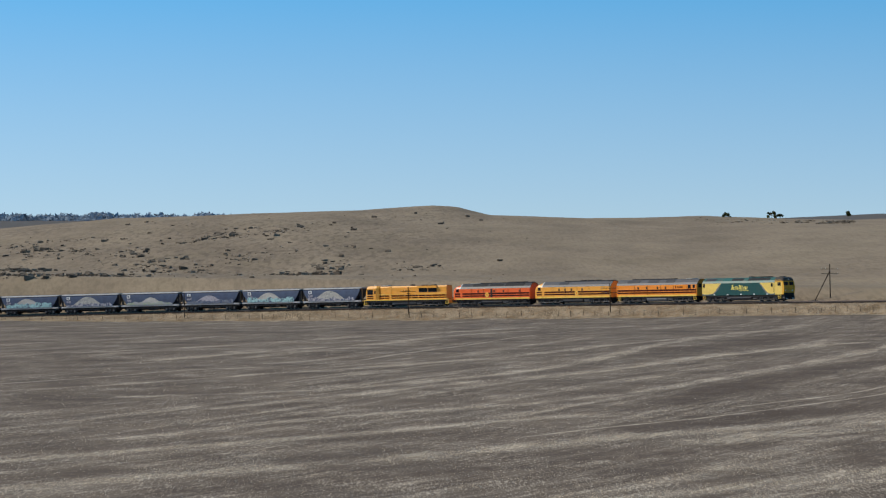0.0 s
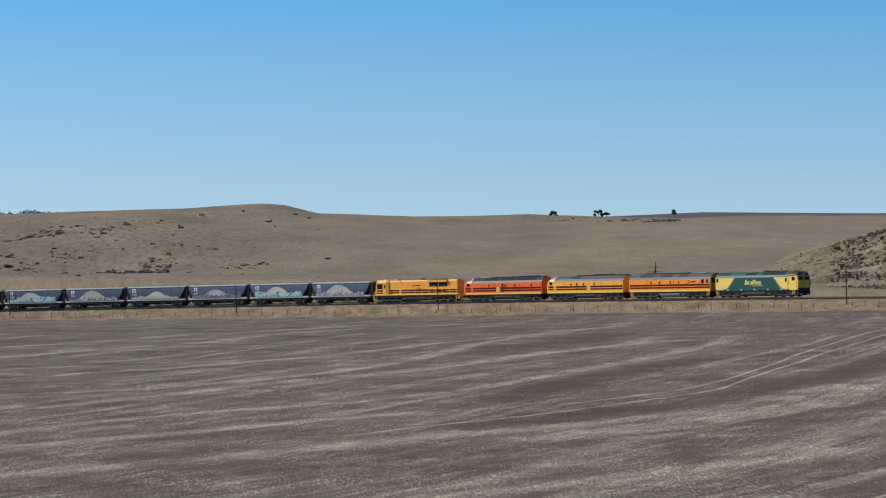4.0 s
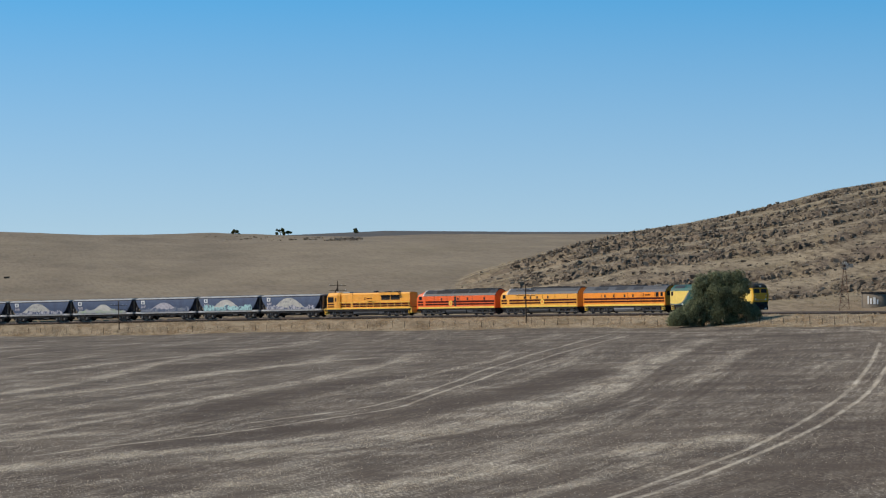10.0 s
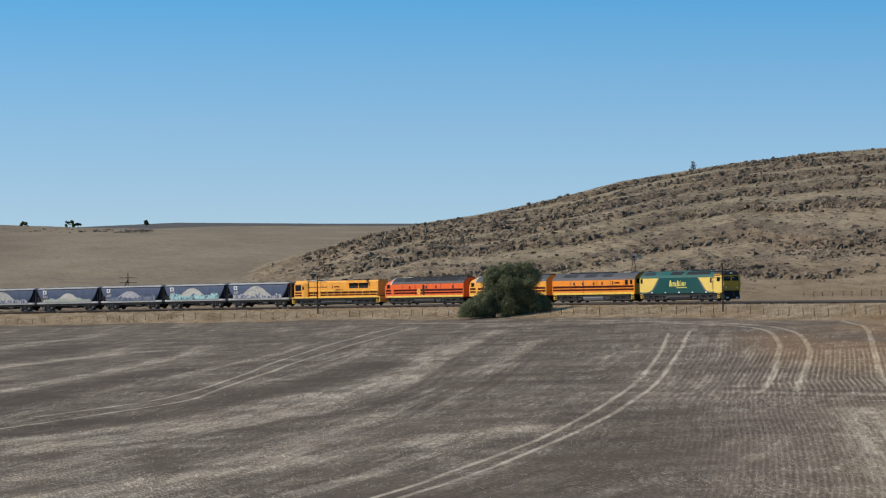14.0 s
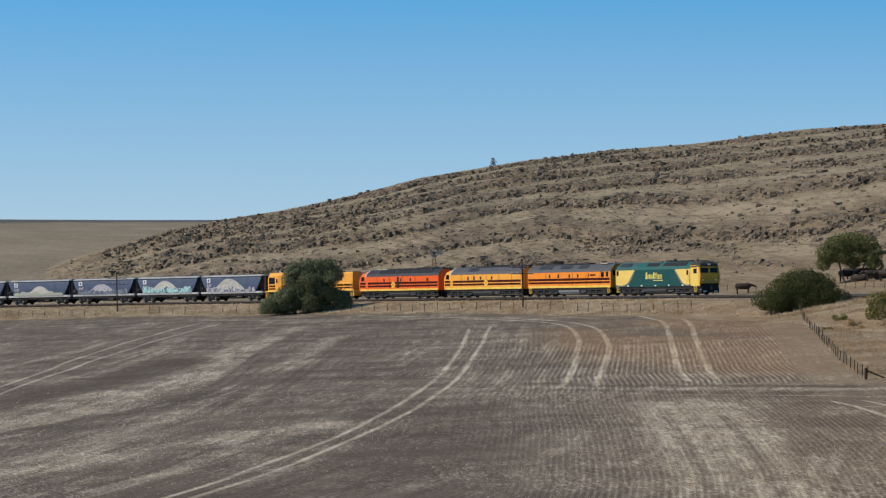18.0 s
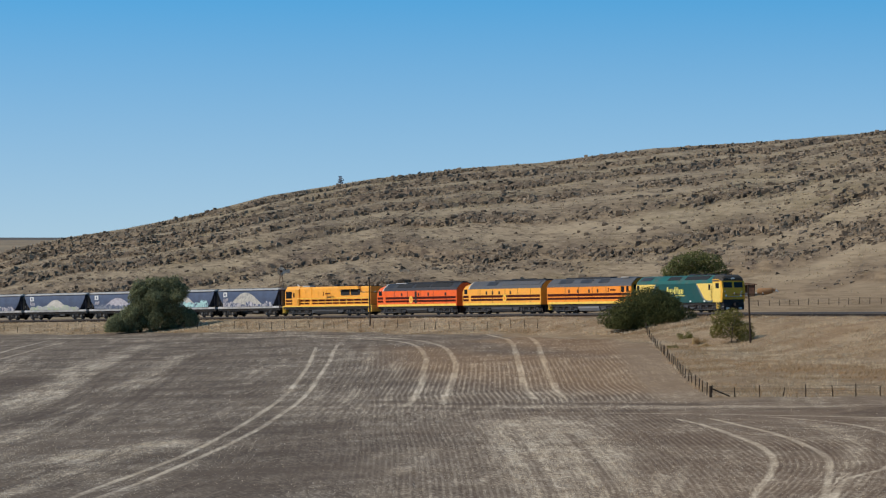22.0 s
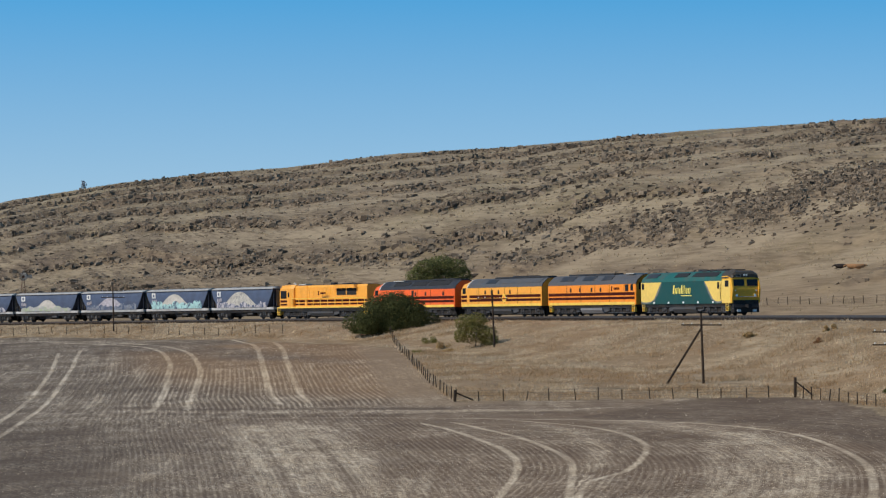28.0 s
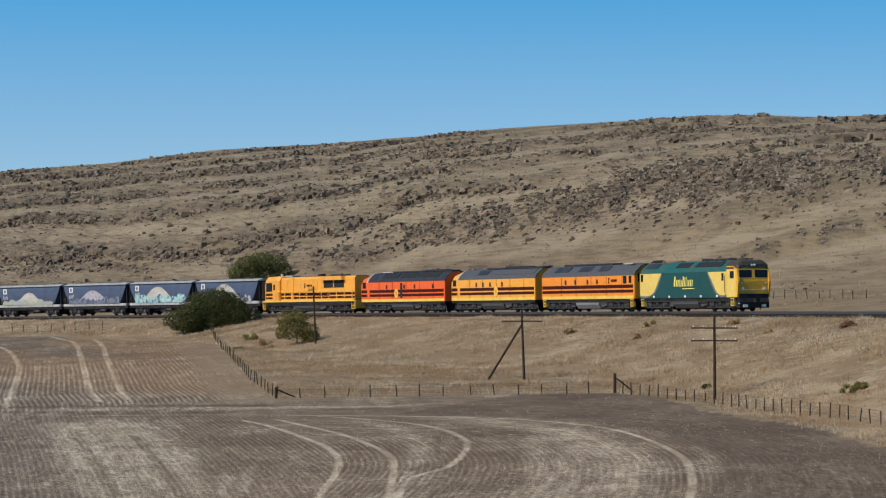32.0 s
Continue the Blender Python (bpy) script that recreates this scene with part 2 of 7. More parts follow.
M["rock"] = stone("grey brown rock", (0.085, 0.066, 0.050), (0.27, 0.215, 0.158))
M["boulder"] = stone("grey brown boulder", (0.085, 0.066, 0.050), (0.27, 0.215, 0.158), True)


# ---- mesh helpers ----
def part(name, bm, mat, parent=None, label="", smooth=False):
    """One bmesh as one mesh object, under a thing or a part."""
    bmesh.ops.recalc_face_normals(bm, faces=bm.faces)
    me = bpy.data.meshes.new(name)
    bm.to_mesh(me)
    bm.free()
    me.materials.append(M[mat])
    if smooth:
        me.shade_smooth()
    ob = new(name, me)
    ob.parent = parent
    if label:
        ob["label"] = label
    return ob


def shared(name, me, parent, m=None):
    """Another object on a mesh that is there already."""
    ob = new(name, me)
    ob.parent = parent
    if m is not None:
        ob.matrix_basis = m
    return ob


def block(x0, x1, y0, y1, z0, z1, bm=None, bevel=0.0):
    """A box, its edges bevelled where asked."""
    bm = bm or bmesh.new()
    v = [bm.verts.new(p) for p in ((x0, y0, z0), (x1, y0, z0), (x1, y1, z0), (x0, y1, z0), (x0, y0, z1), (x1, y0, z1), (x1, y1, z1), (x0, y1, z1))]
    fs = [bm.faces.new([v[i] for i in q]) for q in ((0, 3, 2, 1), (4, 5, 6, 7), (0, 1, 5, 4), (1, 2, 6, 5), (2, 3, 7, 6), (3, 0, 4, 7))]
    if bevel:
        es = list({e for f in fs for e in f.edges})
        bmesh.ops.bevel(bm, geom=es, offset=bevel, segments=2, affect="EDGES")
    return bm


def prism(poly, a, b, axis="y", bm=None):
    """A polygon drawn in the two other axes, drawn out along one axis from a to b."""
    bm = bm or bmesh.new()
    put = {"y": lambda p, t: (p[0], t, p[1]), "x": lambda p, t: (t, p[0], p[1]), "z": lambda p, t: (p[0], p[1], t)}[axis]
    lo, hi = [bm.verts.new(put(p, a)) for p in poly], [bm.verts.new(put(p, b)) for p in poly]
    n = len(poly)
    bm.faces.new(lo)
    bm.faces.new(hi[::-1])
    for i in range(n):
        bm.faces.new((lo[i], lo[(i + 1) % n], hi[(i + 1) % n], hi[i]))
    return bm


def tube(p, q, r, bm=None, sides=8, r2=None):
    """A round bar from p to q, tapering to r2."""
    bm = bm or bmesh.new()
    p, q = Vector(p), Vector(q)
    d = (q - p).normalized()
    u = d.orthogonal().normalized()
    w = d.cross(u)
    r2 = r if r2 is None else r2
    rings = []
    for c, rr in ((p, r), (q, r2)):
        rings.append([bm.verts.new(c + (u * math.cos(k * math.tau / sides) + w * math.sin(k * math.tau / sides)) * rr) for k in range(sides)])
    for k in range(sides):
        bm.faces.new((rings[0][k], rings[0][(k + 1) % sides], rings[1][(k + 1) % sides], rings[1][k]))
    bm.faces.new(rings[0][::-1])
    bm.faces.new(rings[1])
    return bm


def loft(sections, bm=None):
    """A closed skin over rings of points, all of one count."""
    bm = bm or bmesh.new()
    rings = [[bm.verts.new(p) for p in s] for s in sections]
    n = len(rings[0])
    for a, b in zip(rings, rings[1:]):
        for i in range(n):
            bm.faces.new((a[i], a[(i + 1) % n], b[(i + 1) % n], b[i]))
    bm.faces.new(rings[0])
    bm.faces.new(rings[-1][::-1])
    return bm


def empty(name, label, category, group="", m=None):
    e = new(name)
    e.empty_display_size = 0.5
    if m is not None:
        e.matrix_basis = m
    return tagged(e, label, category, group)


def grid_mesh(name, P, mat):
    """A sheet from an array of points, rows by columns by 3."""
    r, c, _ = P.shape
    i = np.arange(r * c).reshape(r, c)
    q = np.stack([i[:-1, :-1], i[:-1, 1:], i[1:, 1:], i[1:, :-1]], -1).reshape(-1, 4)
    me = bpy.data.meshes.new(name)
    me.vertices.add(r * c)
    me.vertices.foreach_set("co", P.reshape(-1).astype(np.float32))
    me.loops.add(q.size)
    me.loops.foreach_set("vertex_index", q.reshape(-1).astype(np.int32))
    me.polygons.add(len(q))
    me.polygons.foreach_set("loop_start", np.arange(0, q.size, 4, dtype=np.int32))
    me.update(calc_edges=True)
    me.materials.append(mat)
    return me


def value_noise(x, y, seed=0):
    """Smooth lattice noise from 0 to 1 over arrays."""
    def corner(i, j):
        h = (i.astype(np.int64) * 374761393 + j.astype(np.int64) * 668265263 + seed * 982451653) & 0x7FFFFFFF
        h = ((h ^ (h >> 13)) * 1274126177) & 0x7FFFFFFF
        return ((h ^ (h >> 16)) & 0xFFFF) / 65535.0
    xi, yi = np.floor(x), np.floor(y)
    fx, fy = x - xi, y - yi
    fx, fy = fx * fx * (3 - 2 * fx), fy * fy * (3 - 2 * fy)
    a = corner(xi, yi) * (1 - fx) + corner(xi + 1, yi) * fx
    b = corner(xi, yi + 1) * (1 - fx) + corner(xi + 1, yi + 1) * fx
    return a * (1 - fy) + b * fy


def fractal(x, y, octaves=4, seed=0):
    v, a, t = 0, 1.0, 0
    for k in range(octaves):
        v, t = v + a * value_noise(x * 2 ** k, y * 2 ** k, seed + k), t + a
        a *= 0.5
    return v / t


def ease(t):
    t = np.clip(t, 0, 1)
    return t * t * (3 - 2 * t)


# ---- the railway line ----
STEP = 2.0
LINE_S = np.arange(-680.0, 480.0, STEP)


def heading(s):
    u = np.clip(s, -400, 380) / 100.0
    return 2.460 + 0.291 * u + 0.012 * u ** 2 - 0.004 * u ** 3


def rail_height(s):
    u = np.clip(s, -420, 420) / 100.0
    return 0.175 + 2.805 * u - 0.1425 * u * u


_h = heading(LINE_S)
_dx, _dy = np.sin(_h) * STEP, np.cos(_h) * STEP
LINE_X = np.concatenate([[0], np.cumsum((_dx[1:] + _dx[:-1]) / 2)])
LINE_Y = np.concatenate([[0], np.cumsum((_dy[1:] + _dy[:-1]) / 2)])
_i0 = int(np.argmin(abs(LINE_S)))
LINE_X += 67.8 - LINE_X[_i0]
LINE_Y += 465.4 - LINE_Y[_i0]
LINE_AZ, LINE_D = np.degrees(np.arctan2(LINE_X, LINE_Y)), np.hypot(LINE_X, LINE_Y)


def on_line(s, off=0.0, up=0.0):
    """A point s metres along the line, off metres to its right (towards the eye), up metres over the rail tops."""
    x, y, h = np.interp(s, LINE_S, LINE_X), np.interp(s, LINE_S, LINE_Y), float(heading(s))
    return Vector((x + off * math.cos(h), y - off * math.sin(h), float(rail_height(s)) + up))


def line_place(s):
    """The pose of a vehicle's middle: x along the line, z up."""
    a, b = on_line(s - 6.5), on_line(s + 6.5)
    x = (b - a).normalized()
    y = Vector((0, 0, 1)).cross(x).normalized()
    z = x.cross(y)
    m = Matrix((x, y, z)).transposed().to_4x4()
    m.translation = (a + b) / 2
    return m


def nearest_line(x, y):
    """Signed distance to the line (positive on the far side) and the place along it, over arrays."""
    shape = x.shape
    x, y = x.reshape(-1), y.reshape(-1)
    w, s = np.empty_like(x), np.empty_like(x)
    px, py = LINE_X[::4], LINE_Y[::4]
    hs = heading(LINE_S[::4])
    for k in range(0, len(x), 20000):
        dx, dy = x[k:k + 20000, None] - px, y[k:k + 20000, None] - py
        i = np.argmin(dx * dx + dy * dy, 1)
        j = np.arange(len(i))
        along = dx[j, i] * np.sin(hs[i]) + dy[j, i] * np.cos(hs[i])
        w[k:k + 20000] = -(dx[j, i] * np.cos(hs[i]) - dy[j, i] * np.sin(hs[i]))
        s[k:k + 20000] = LINE_S[::4][i] + np.clip(along, -6, 6)
    return w.reshape(shape), s.reshape(shape)


# ---- the land ----
SKY_A = ((-30, -12, -9.1, -6.8, -4.5, -1.7, -0.2, 0.3, 1.0, 3.0, 5.4, 7.1, 8.5, 10, 12, 14, 20), (-0.3, -0.25, 0.03, 0.26, 0.34, 0.44, 0.52, 0.49, 0.31, 0.23, 0.32, 0.27, 0.22, 0.295, 0.30, 0.31, 0.3))
SKY_B = ((0, 8, 9, 10, 11, 12, 13, 14, 15.2, 16.8, 18.2, 20.5, 22.4, 23.9, 26.2, 28.1, 32, 34.3, 36.3, 37.5, 40, 46, 60), (-2.2, -1.5, -1.15, -0.85, -0.5, -0.2, 0.1, 0.32, 0.49, 0.82, 1.18, 1.56, 1.78, 1.89, 2.15, 2.24, 2.6, 2.76, 2.84, 2.85, 2.75, 2.4, 1.2))
SKY_FAR = ((-40, -10, -5, -2, 4, 7, 9, 12, 14, 20, 60), (0.2, 0.2, 0.22, 0.1, 0.1, 0.25, 0.34, 0.32, 0.32, 0.2, 0.2))


def field_height(x, y):
    u, v = np.clip(x, -160, 140) / 100, np.clip(y, 60, 600) / 100
    z = 12 - 12.351 + 1.134 * u + 0.68 * v + 1.067 * u * u + 0.115 * u * v - 0.297 * v * v
    d = np.hypot(x, y)
    return z + (10.3 - z) * np.exp(-(d / 34.0) ** 2)


def land(x, y, rough=True):
    """Height of the ground and the masks for its cover, over arrays."""
    x, y = np.asarray(x, float), np.asarray(y, float)
    d, az = np.hypot(x, y), np.degrees(np.arctan2(x, y))
    w, s = nearest_line(x, y)
    zf = field_height(x, y)
    zb = rail_height(s) - 0.62
    # near side: the bank falls from the line to the field
    reach = 12 + 5 * ease((s - 150) / 110)
    t = (-w - 2.8) / reach
    zn = zb + 0.2 * ease((-w - 1.6) / 0.8) * (w < 0)
    near = zn + (zf - zn) * ease(t)
    # far side: a grassy hill behind, a rocky one in front of it
    dt = np.interp(az, LINE_AZ[:525], LINE_D[:525])
    ca = 950.0
    ta = np.clip(w / np.maximum(ca - dt, 60), 0, 3)
    broad = sum(np.interp(az + k, *SKY_A) for k in (-3, -2, -1, 0, 1, 2, 3)) / 7
    crest = ease((ta - 0.72) / 0.26)
    za = 12 + ca * np.tan(np.radians(broad + (np.interp(az, *SKY_A) - broad) * crest))
    hill_a = zb + (za - zb) * np.where(ta < 1, 1 - (1 - np.minimum(ta, 1)) ** 1.8, 1)
    wb = 150 + 90 * ease((az - 12) / 14)
    cb = dt + wb
    zc = 12 + cb * np.tan(np.radians(np.interp(az, *SKY_B)))
    tb = np.clip((d - dt) / wb, 0, 4)
    tb = np.where(w > 0, np.minimum(tb, 4), 0)
    up = (1 - (1 - np.minimum(tb, 1)) ** 1.4) * (0.12 + 0.88 * ease(tb / 0.5))
    hill_b = zb + (zc - zb) * np.where(tb < 1, up, 1 - 0.55 * (tb - 1) ** 2 / (0.6 + (tb - 1)))
    far = zb * 0 + 2.0
    drop = ease((d - ca) / 700)
    hill_a = hill_a * (1 - drop) + far * drop
    back = np.maximum(hill_a, hill_b)
    is_b = ease((hill_b - hill_a) / 1.5 + 0.5)
    ridge = 12 + 2300 * np.tan(np.radians(np.interp(az, *SKY_FAR)))
    bell = np.exp(-((d - 2300) / 520) ** 2)
    back = np.maximum(back, 2 + (ridge - 2) * bell)
    back = zb + (back - zb) * ease(w / 14)
    z = np.where(w > 0, back, near)
    rock = q = strength = np.zeros_like(z)
    if rough:
        n1 = fractal(x / 60, y / 60, 4, 3) - 0.5
        n2 = fractal(x / 9, y / 9, 3, 11) - 0.5
        behind = ease((w - 8) / 25) * ease((1300 - d) / 300)
        q = tb * 9 - 0.22 * np.maximum(az - 27, 0) + 0.9 * n1 + 0.7 * (fractal(az / 1.6, tb * 2, 3, 5) - 0.5) + 20
        saw = q - np.floor(q)
        ledge = ease(saw / 0.10) * (1 - saw)
        band = np.exp(-((saw - 0.10) / 0.17) ** 2)
        strength = fractal(az / 1.2, np.floor(q) * 3.1, 3, 17)
        crag = fractal(az / 0.22, tb * 34, 3, 19)
        rocky = is_b * ease((tb - 0.14) / 0.12) * ease((1.1 - tb) / 0.2) * ease((az - 9.5) / 2)
        loose = fractal(x / 40, y / 40, 3, 23)
        west = ease((27 - az) / 9)
        strength = strength + 0.17 * west - 0.03
        rock = rocky * np.clip(band * ease((strength - 0.34) / 0.22) * ease((crag - 0.28) / 0.3) + 0.55 * (0.45 + 0.55 * west) * ease((crag - 0.46) / 0.15) * ease((loose - 0.36) / 0.2), 0, 1)
        z = z + behind * (n1 * 1.6 + n2 * 0.25) * np.where(tb < 1.2, ease(tb / 0.4), 1) * 0.8
        z = z + rocky * ease((1 - tb) / 0.15) * (ledge * 1.5 * strength - 0.4 + n2 * 0.3 + (crag - 0.5) * 0.45 * (0.3 + rock))
        knobs = ease((fractal(x / 28, y / 28, 4, 29) - 0.5) / 0.12) * (1 - is_b) * ease((w - 30) / 40) * ease((3.5 - az) / 3) * ease((820 - d) / 100)
        rock = np.maximum(rock, knobs * 0.25)
        bank = (w < -3) * ease((1.4 - t) / 0.3)
        z = z + bank * n2 * 0.5 * ease((-w - 4) / 5)
        z = z + (1 - bank) * (w < 0) * (fractal(x / 25, y / 25, 2, 41) - 0.5) * 0.35 * ease((d - 60) / 60)
    return z, dict(w=w, s=s, t=t, rock=rock, is_b=is_b, tb=tb, az=az, d=d, q=q, strength=strength, dt=dt, wb=wb)


def outcrops(i, x, y):
    """Where blocks break out of the hillside: thin bands in the west, two broad ones in the east."""
    saw, half = i["q"] - np.floor(i["q"]), (2 * i["q"] + 0.35) % 1.0
    run = fractal(i["az"] / 3.0, np.floor(i["q"]) * 5.3, 3, 211)
    thin = np.exp(-((saw - 0.10) / 0.10) ** 2) * ease((run - 0.30) / 0.22) + 0.45 * np.exp(-((half - 0.2) / 0.13) ** 2) * ease((fractal(i["az"] / 2.0, np.floor(2 * i["q"]) * 3.7, 3, 215) - 0.45) / 0.15)
    fine = ease((fractal(i["az"] / 0.30, i["q"] * 4, 3, 213) - 0.38) / 0.2)
    east = ease((i["az"] - 29) / 4)
    low_band = np.exp(-((i["tb"] - 0.345 - 0.0150 * (i["az"] - 29.7)) / (0.016 + 0.006 * np.clip(i["az"] - 29.7, 0, 6))) ** 2)
    broad = 1.3 * low_band + 0.8 * np.exp(-((i["tb"] - 0.715) / 0.022) ** 2) + 0.35 * np.exp(-((i["tb"] - 0.60) / 0.012) ** 2)
    knoll = np.exp(-((i["az"] - 36.6) / 1.6) ** 2 - ((i["tb"] - 0.47) / 0.05) ** 2)
    step = 0.9 * np.exp(-((i["tb"] - 0.30 - 0.01 * np.sin(i["az"] * 3)) / 0.016) ** 2) * ease((i["az"] - 20) / 2) * ease((29.5 - i["az"]) / 2)
    west = ease((i["tb"] - 0.17) / 0.1) * ease((0.95 - i["tb"]) / 0.08) * (thin * (0.25 + 0.75 * fine) + 0.035)
    low = 1 - 0.9 * ease((i["az"] - 24) / 4) * ease((0.34 - i["tb"]) / 0.06)
    v = west * (1 - 0.92 * east) * low + east * (broad + knoll) * (0.12 + 0.88 * fine) + step * (0.3 + 0.7 * fine)
    return v * i["is_b"] * (i["w"] > 14) * ease((i["az"] - 10.2) / 3.6)


def ground_at(x, y):
    return float(land(np.array([x]), np.array([y]))[0][0])


def on_ground(az, d, sink=0.0):
    p = bearing(az, d)
    return Vector((p.x, p.y, ground_at(p.x, p.y) - sink))


# ---- ground sheet ----
FENCE_SIDE = [(130.8, 268.0), (115.7, 233.4), (97.1, 191.8), (88.5, 170.9)]
FENCE_LOW = [(88.5, 170.9), (97.5, 163.0), (106.5, 155.5), (104.4, 141.3), (102.0, 130.4), (99.0, 118.6), (90.0, 88.0)]
PADDOCK = [(136.0, 280.0)] + FENCE_SIDE + FENCE_LOW[1:] + [(300.0, 40.0), (300.0, 289.0)]
# wheel marks in the straw: single tyre lines
TYRES = [
    [(98.9, 284.0), (77.8, 227.0), (64.1, 192.6), (53.4, 168.0), (42.8, 146.1), (34.5, 131.5), (28.5, 121.5), (10, 95)],
    [(103.1, 288.9), (80.9, 230.5), (66.7, 194.6), (55.7, 169.3), (47.5, 152.5), (37.3, 133.4), (29.6, 120.9), (12, 94)],
    [(108.2, 355.8), (110.7, 332.5), (111.6, 309.4), (110.6, 291.7), (107.3, 276.3), (98.8, 251.2), (86.7, 220.9), (78.4, 200.5), (70.9, 183.0), (68.2, 177.6)],
    [(113.7, 311.3), (113.5, 297.5), (111.0, 281.3), (105.1, 261.0), (94.2, 232.0), (84.9, 209.8), (75.8, 188.7), (71.3, 178.0)],
    [(123.4, 294.1), (120.0, 280.3), (109.1, 252.9), (94.0, 216.8), (82.9, 190.0), (78.5, 178.3)],
    [(124.6, 287.1), (119.6, 271.8), (108.0, 244.1), (93.7, 210.4), (84.5, 188.2), (80.7, 178.4)]]
TYRES_FAR = [
    [(86.8, 347.1), (70.3, 304.7), (52.7, 257.4), (37.0, 211.3), (28.8, 192.1), (5, 160)],
    [(86.6, 355.6), (68.3, 307.8), (50.9, 259.3), (34.4, 208.7), (20, 185)],
    [(106.5, 348.9), (113.1, 322.8), (118.5, 298.9)],
    [(25.2, 388.7), (8.0, 337.4), (-10.1, 268.6), (-24.5, 246.5), (-36.5, 227.3)]]
TYRES_HEADLAND = [
    [(72.0, 166.0), (80.0, 158.0), (87.0, 149.0), (89.4, 143.2), (89.8, 138.8), (89.5, 132.9), (88.0, 127.3), (84.6, 119.2), (80.9, 112.0), (76.2, 104.9), (70.8, 97.6), (60, 84)],
    [(79.3, 152.9), (78.0, 146.8), (76.2, 139.3), (73.7, 131.5), (71.8, 126.2), (69.7, 121.6), (63.6, 111.2), (52, 92)],
    [(77.4, 153.9), (76.2, 147.8), (73.7, 139.4), (71.2, 131.7), (68.2, 124.7), (63.7, 116.9), (60.1, 111.4), (50, 95)],
    [(83.2, 152.0), (83.6, 144.3), (81.6, 136.2), (78.4, 128.8), (74.6, 122.8), (70.0, 116.8), (65.0, 112.2), (56, 98)]]
TYRES_TURN = [
    [(94.7, 341.0), (103.4, 332.7), (110.4, 320.4), (113.1, 298.2)],
    [(88.0, 372.0), (99.0, 345.0), (107.0, 330.0)],
    [(60.5, 187.0), (66.0, 180.5), (71.0, 176.5), (78.0, 170.0), (84.5, 163.0)],
    [(69.0, 176.0), (76.0, 169.5), (83.5, 163.8), (92.0, 157.5)],
    [(82.9, 148.7), (80.5, 140.3), (75.6, 129.2), (70.4, 120.6), (65.1, 113.9)]]
# bare strips: points, then half the width in metres
BARE = [([(58.2, 246.7), (45.4, 216.5), (28.4, 183.6), (18.4, 171.8), (12.5, 164.3)], 3.2), ([(41.7, 327.6), (33.6, 302.9), (23.9, 284.7)], 4.0), ([(38.6, 249.3), (28.0, 224.0), (16.0, 190.8)], 3.0), ([(69.8, 184.0), (72.1, 177.4), (76.9, 172.7), (84.5, 165.1)], 1.4)]
# broad swaths of chaff: points, then half the width in metres
SWATHS = [
    ([(51.4, 301.9), (37.7, 288.0), (26.2, 268.0), (9.7, 232.3), (-4.1, 210.0), (-15.4, 191.4)], 1.8),
    ([(38, 345), (20, 306), (-2, 262), (-22, 232), (-44, 205)], 1.5),
    ([(13.5, 403.8), (-10.4, 360.0), (-40, 300)], 2.0),
    ([(68.6, 160.7), (63.0, 145.1), (56.4, 127.8), (52.0, 116.5), (44, 98)], 1.4),
    ([(71.6, 161.0), (66.9, 146.7), (60.0, 128.9), (54.4, 114.3), (48, 98)], 1.7),
    ([(87.5, 145.5), (87.3, 138.6), (86.0, 131.7), (83.1, 123.9), (80.1, 116.9), (76.3, 110.4), (71.5, 103.9), (60, 88)], 1.5),
    ([(89.1, 318.1), (69.3, 266.0), (51.5, 215.7), (41.7, 191.8), (32.5, 175.2), (23.2, 162.0), (15.6, 153.3)], 2.4),
    ([(46.9, 360.8), (28.2, 317.6), (12.3, 257.5), (-3.0, 219.7), (-24.1, 208.3)], 1.5),
    ([(51.0, 297.5), (24.9, 227.9), (9.3, 196.0), (-6.2, 181.0), (-18.8, 163.0)], 1.5),
    ([(27.1, 397.9), (10.1, 375.7), (-11.0, 320.1), (-31.7, 273.9)], 2.0),
    ([(42, 200), (20, 168), (0, 148), (-24, 128)], 2.6),
    ([(46, 158), (26, 138), (8, 122), (-14, 104)], 2.2),
    ([(10, 180), (-10, 160), (-30, 140)], 1.6)]
# dark wheel ruts
RUTS = [
    [(85.8, 304.0), (67.1, 251.5), (50.6, 202.5), (41.4, 181.5), (33.4, 170.4), (26.4, 160.5), (18.7, 152.5), (11.8, 145.1), (-12, 128)],
    [(86.2, 283.5), (72.3, 246.5), (58.9, 210.2), (51.1, 190.0)],
    [(61.6, 189.5), (68.9, 175.2), (76.5, 164.3), (83.0, 160.6), (89.2, 156.7), (98.4, 150.5)]]
# narrow brown wheel lines through the near swaths
RUTS_NEAR = [
    [(66.0, 153.7), (58.8, 134.4), (52.0, 116.5), (45, 98)],
    [(67.5, 148.5), (59.3, 127.0), (54.4, 114.3), (48, 98)]]


def inside(x, y, poly):
    hit = np.zeros(x.shape, bool)
    for (ax, ay), (bx, by) in zip(poly, poly[1:] + poly[:1]):
        if ay != by:
            hit ^= ((ay > y) != (by > y)) & (x < (bx - ax) * (y - ay) / (by - ay) + ax)
    return hit


def close_by(x, y, pts, reach):
    """Which places lie within a box round the points."""
    p = np.array(pts, float)
    return (x > p[:, 0].min() - reach) & (x < p[:, 0].max() + reach) & (y > p[:, 1].min() - reach) & (y < p[:, 1].max() + reach)


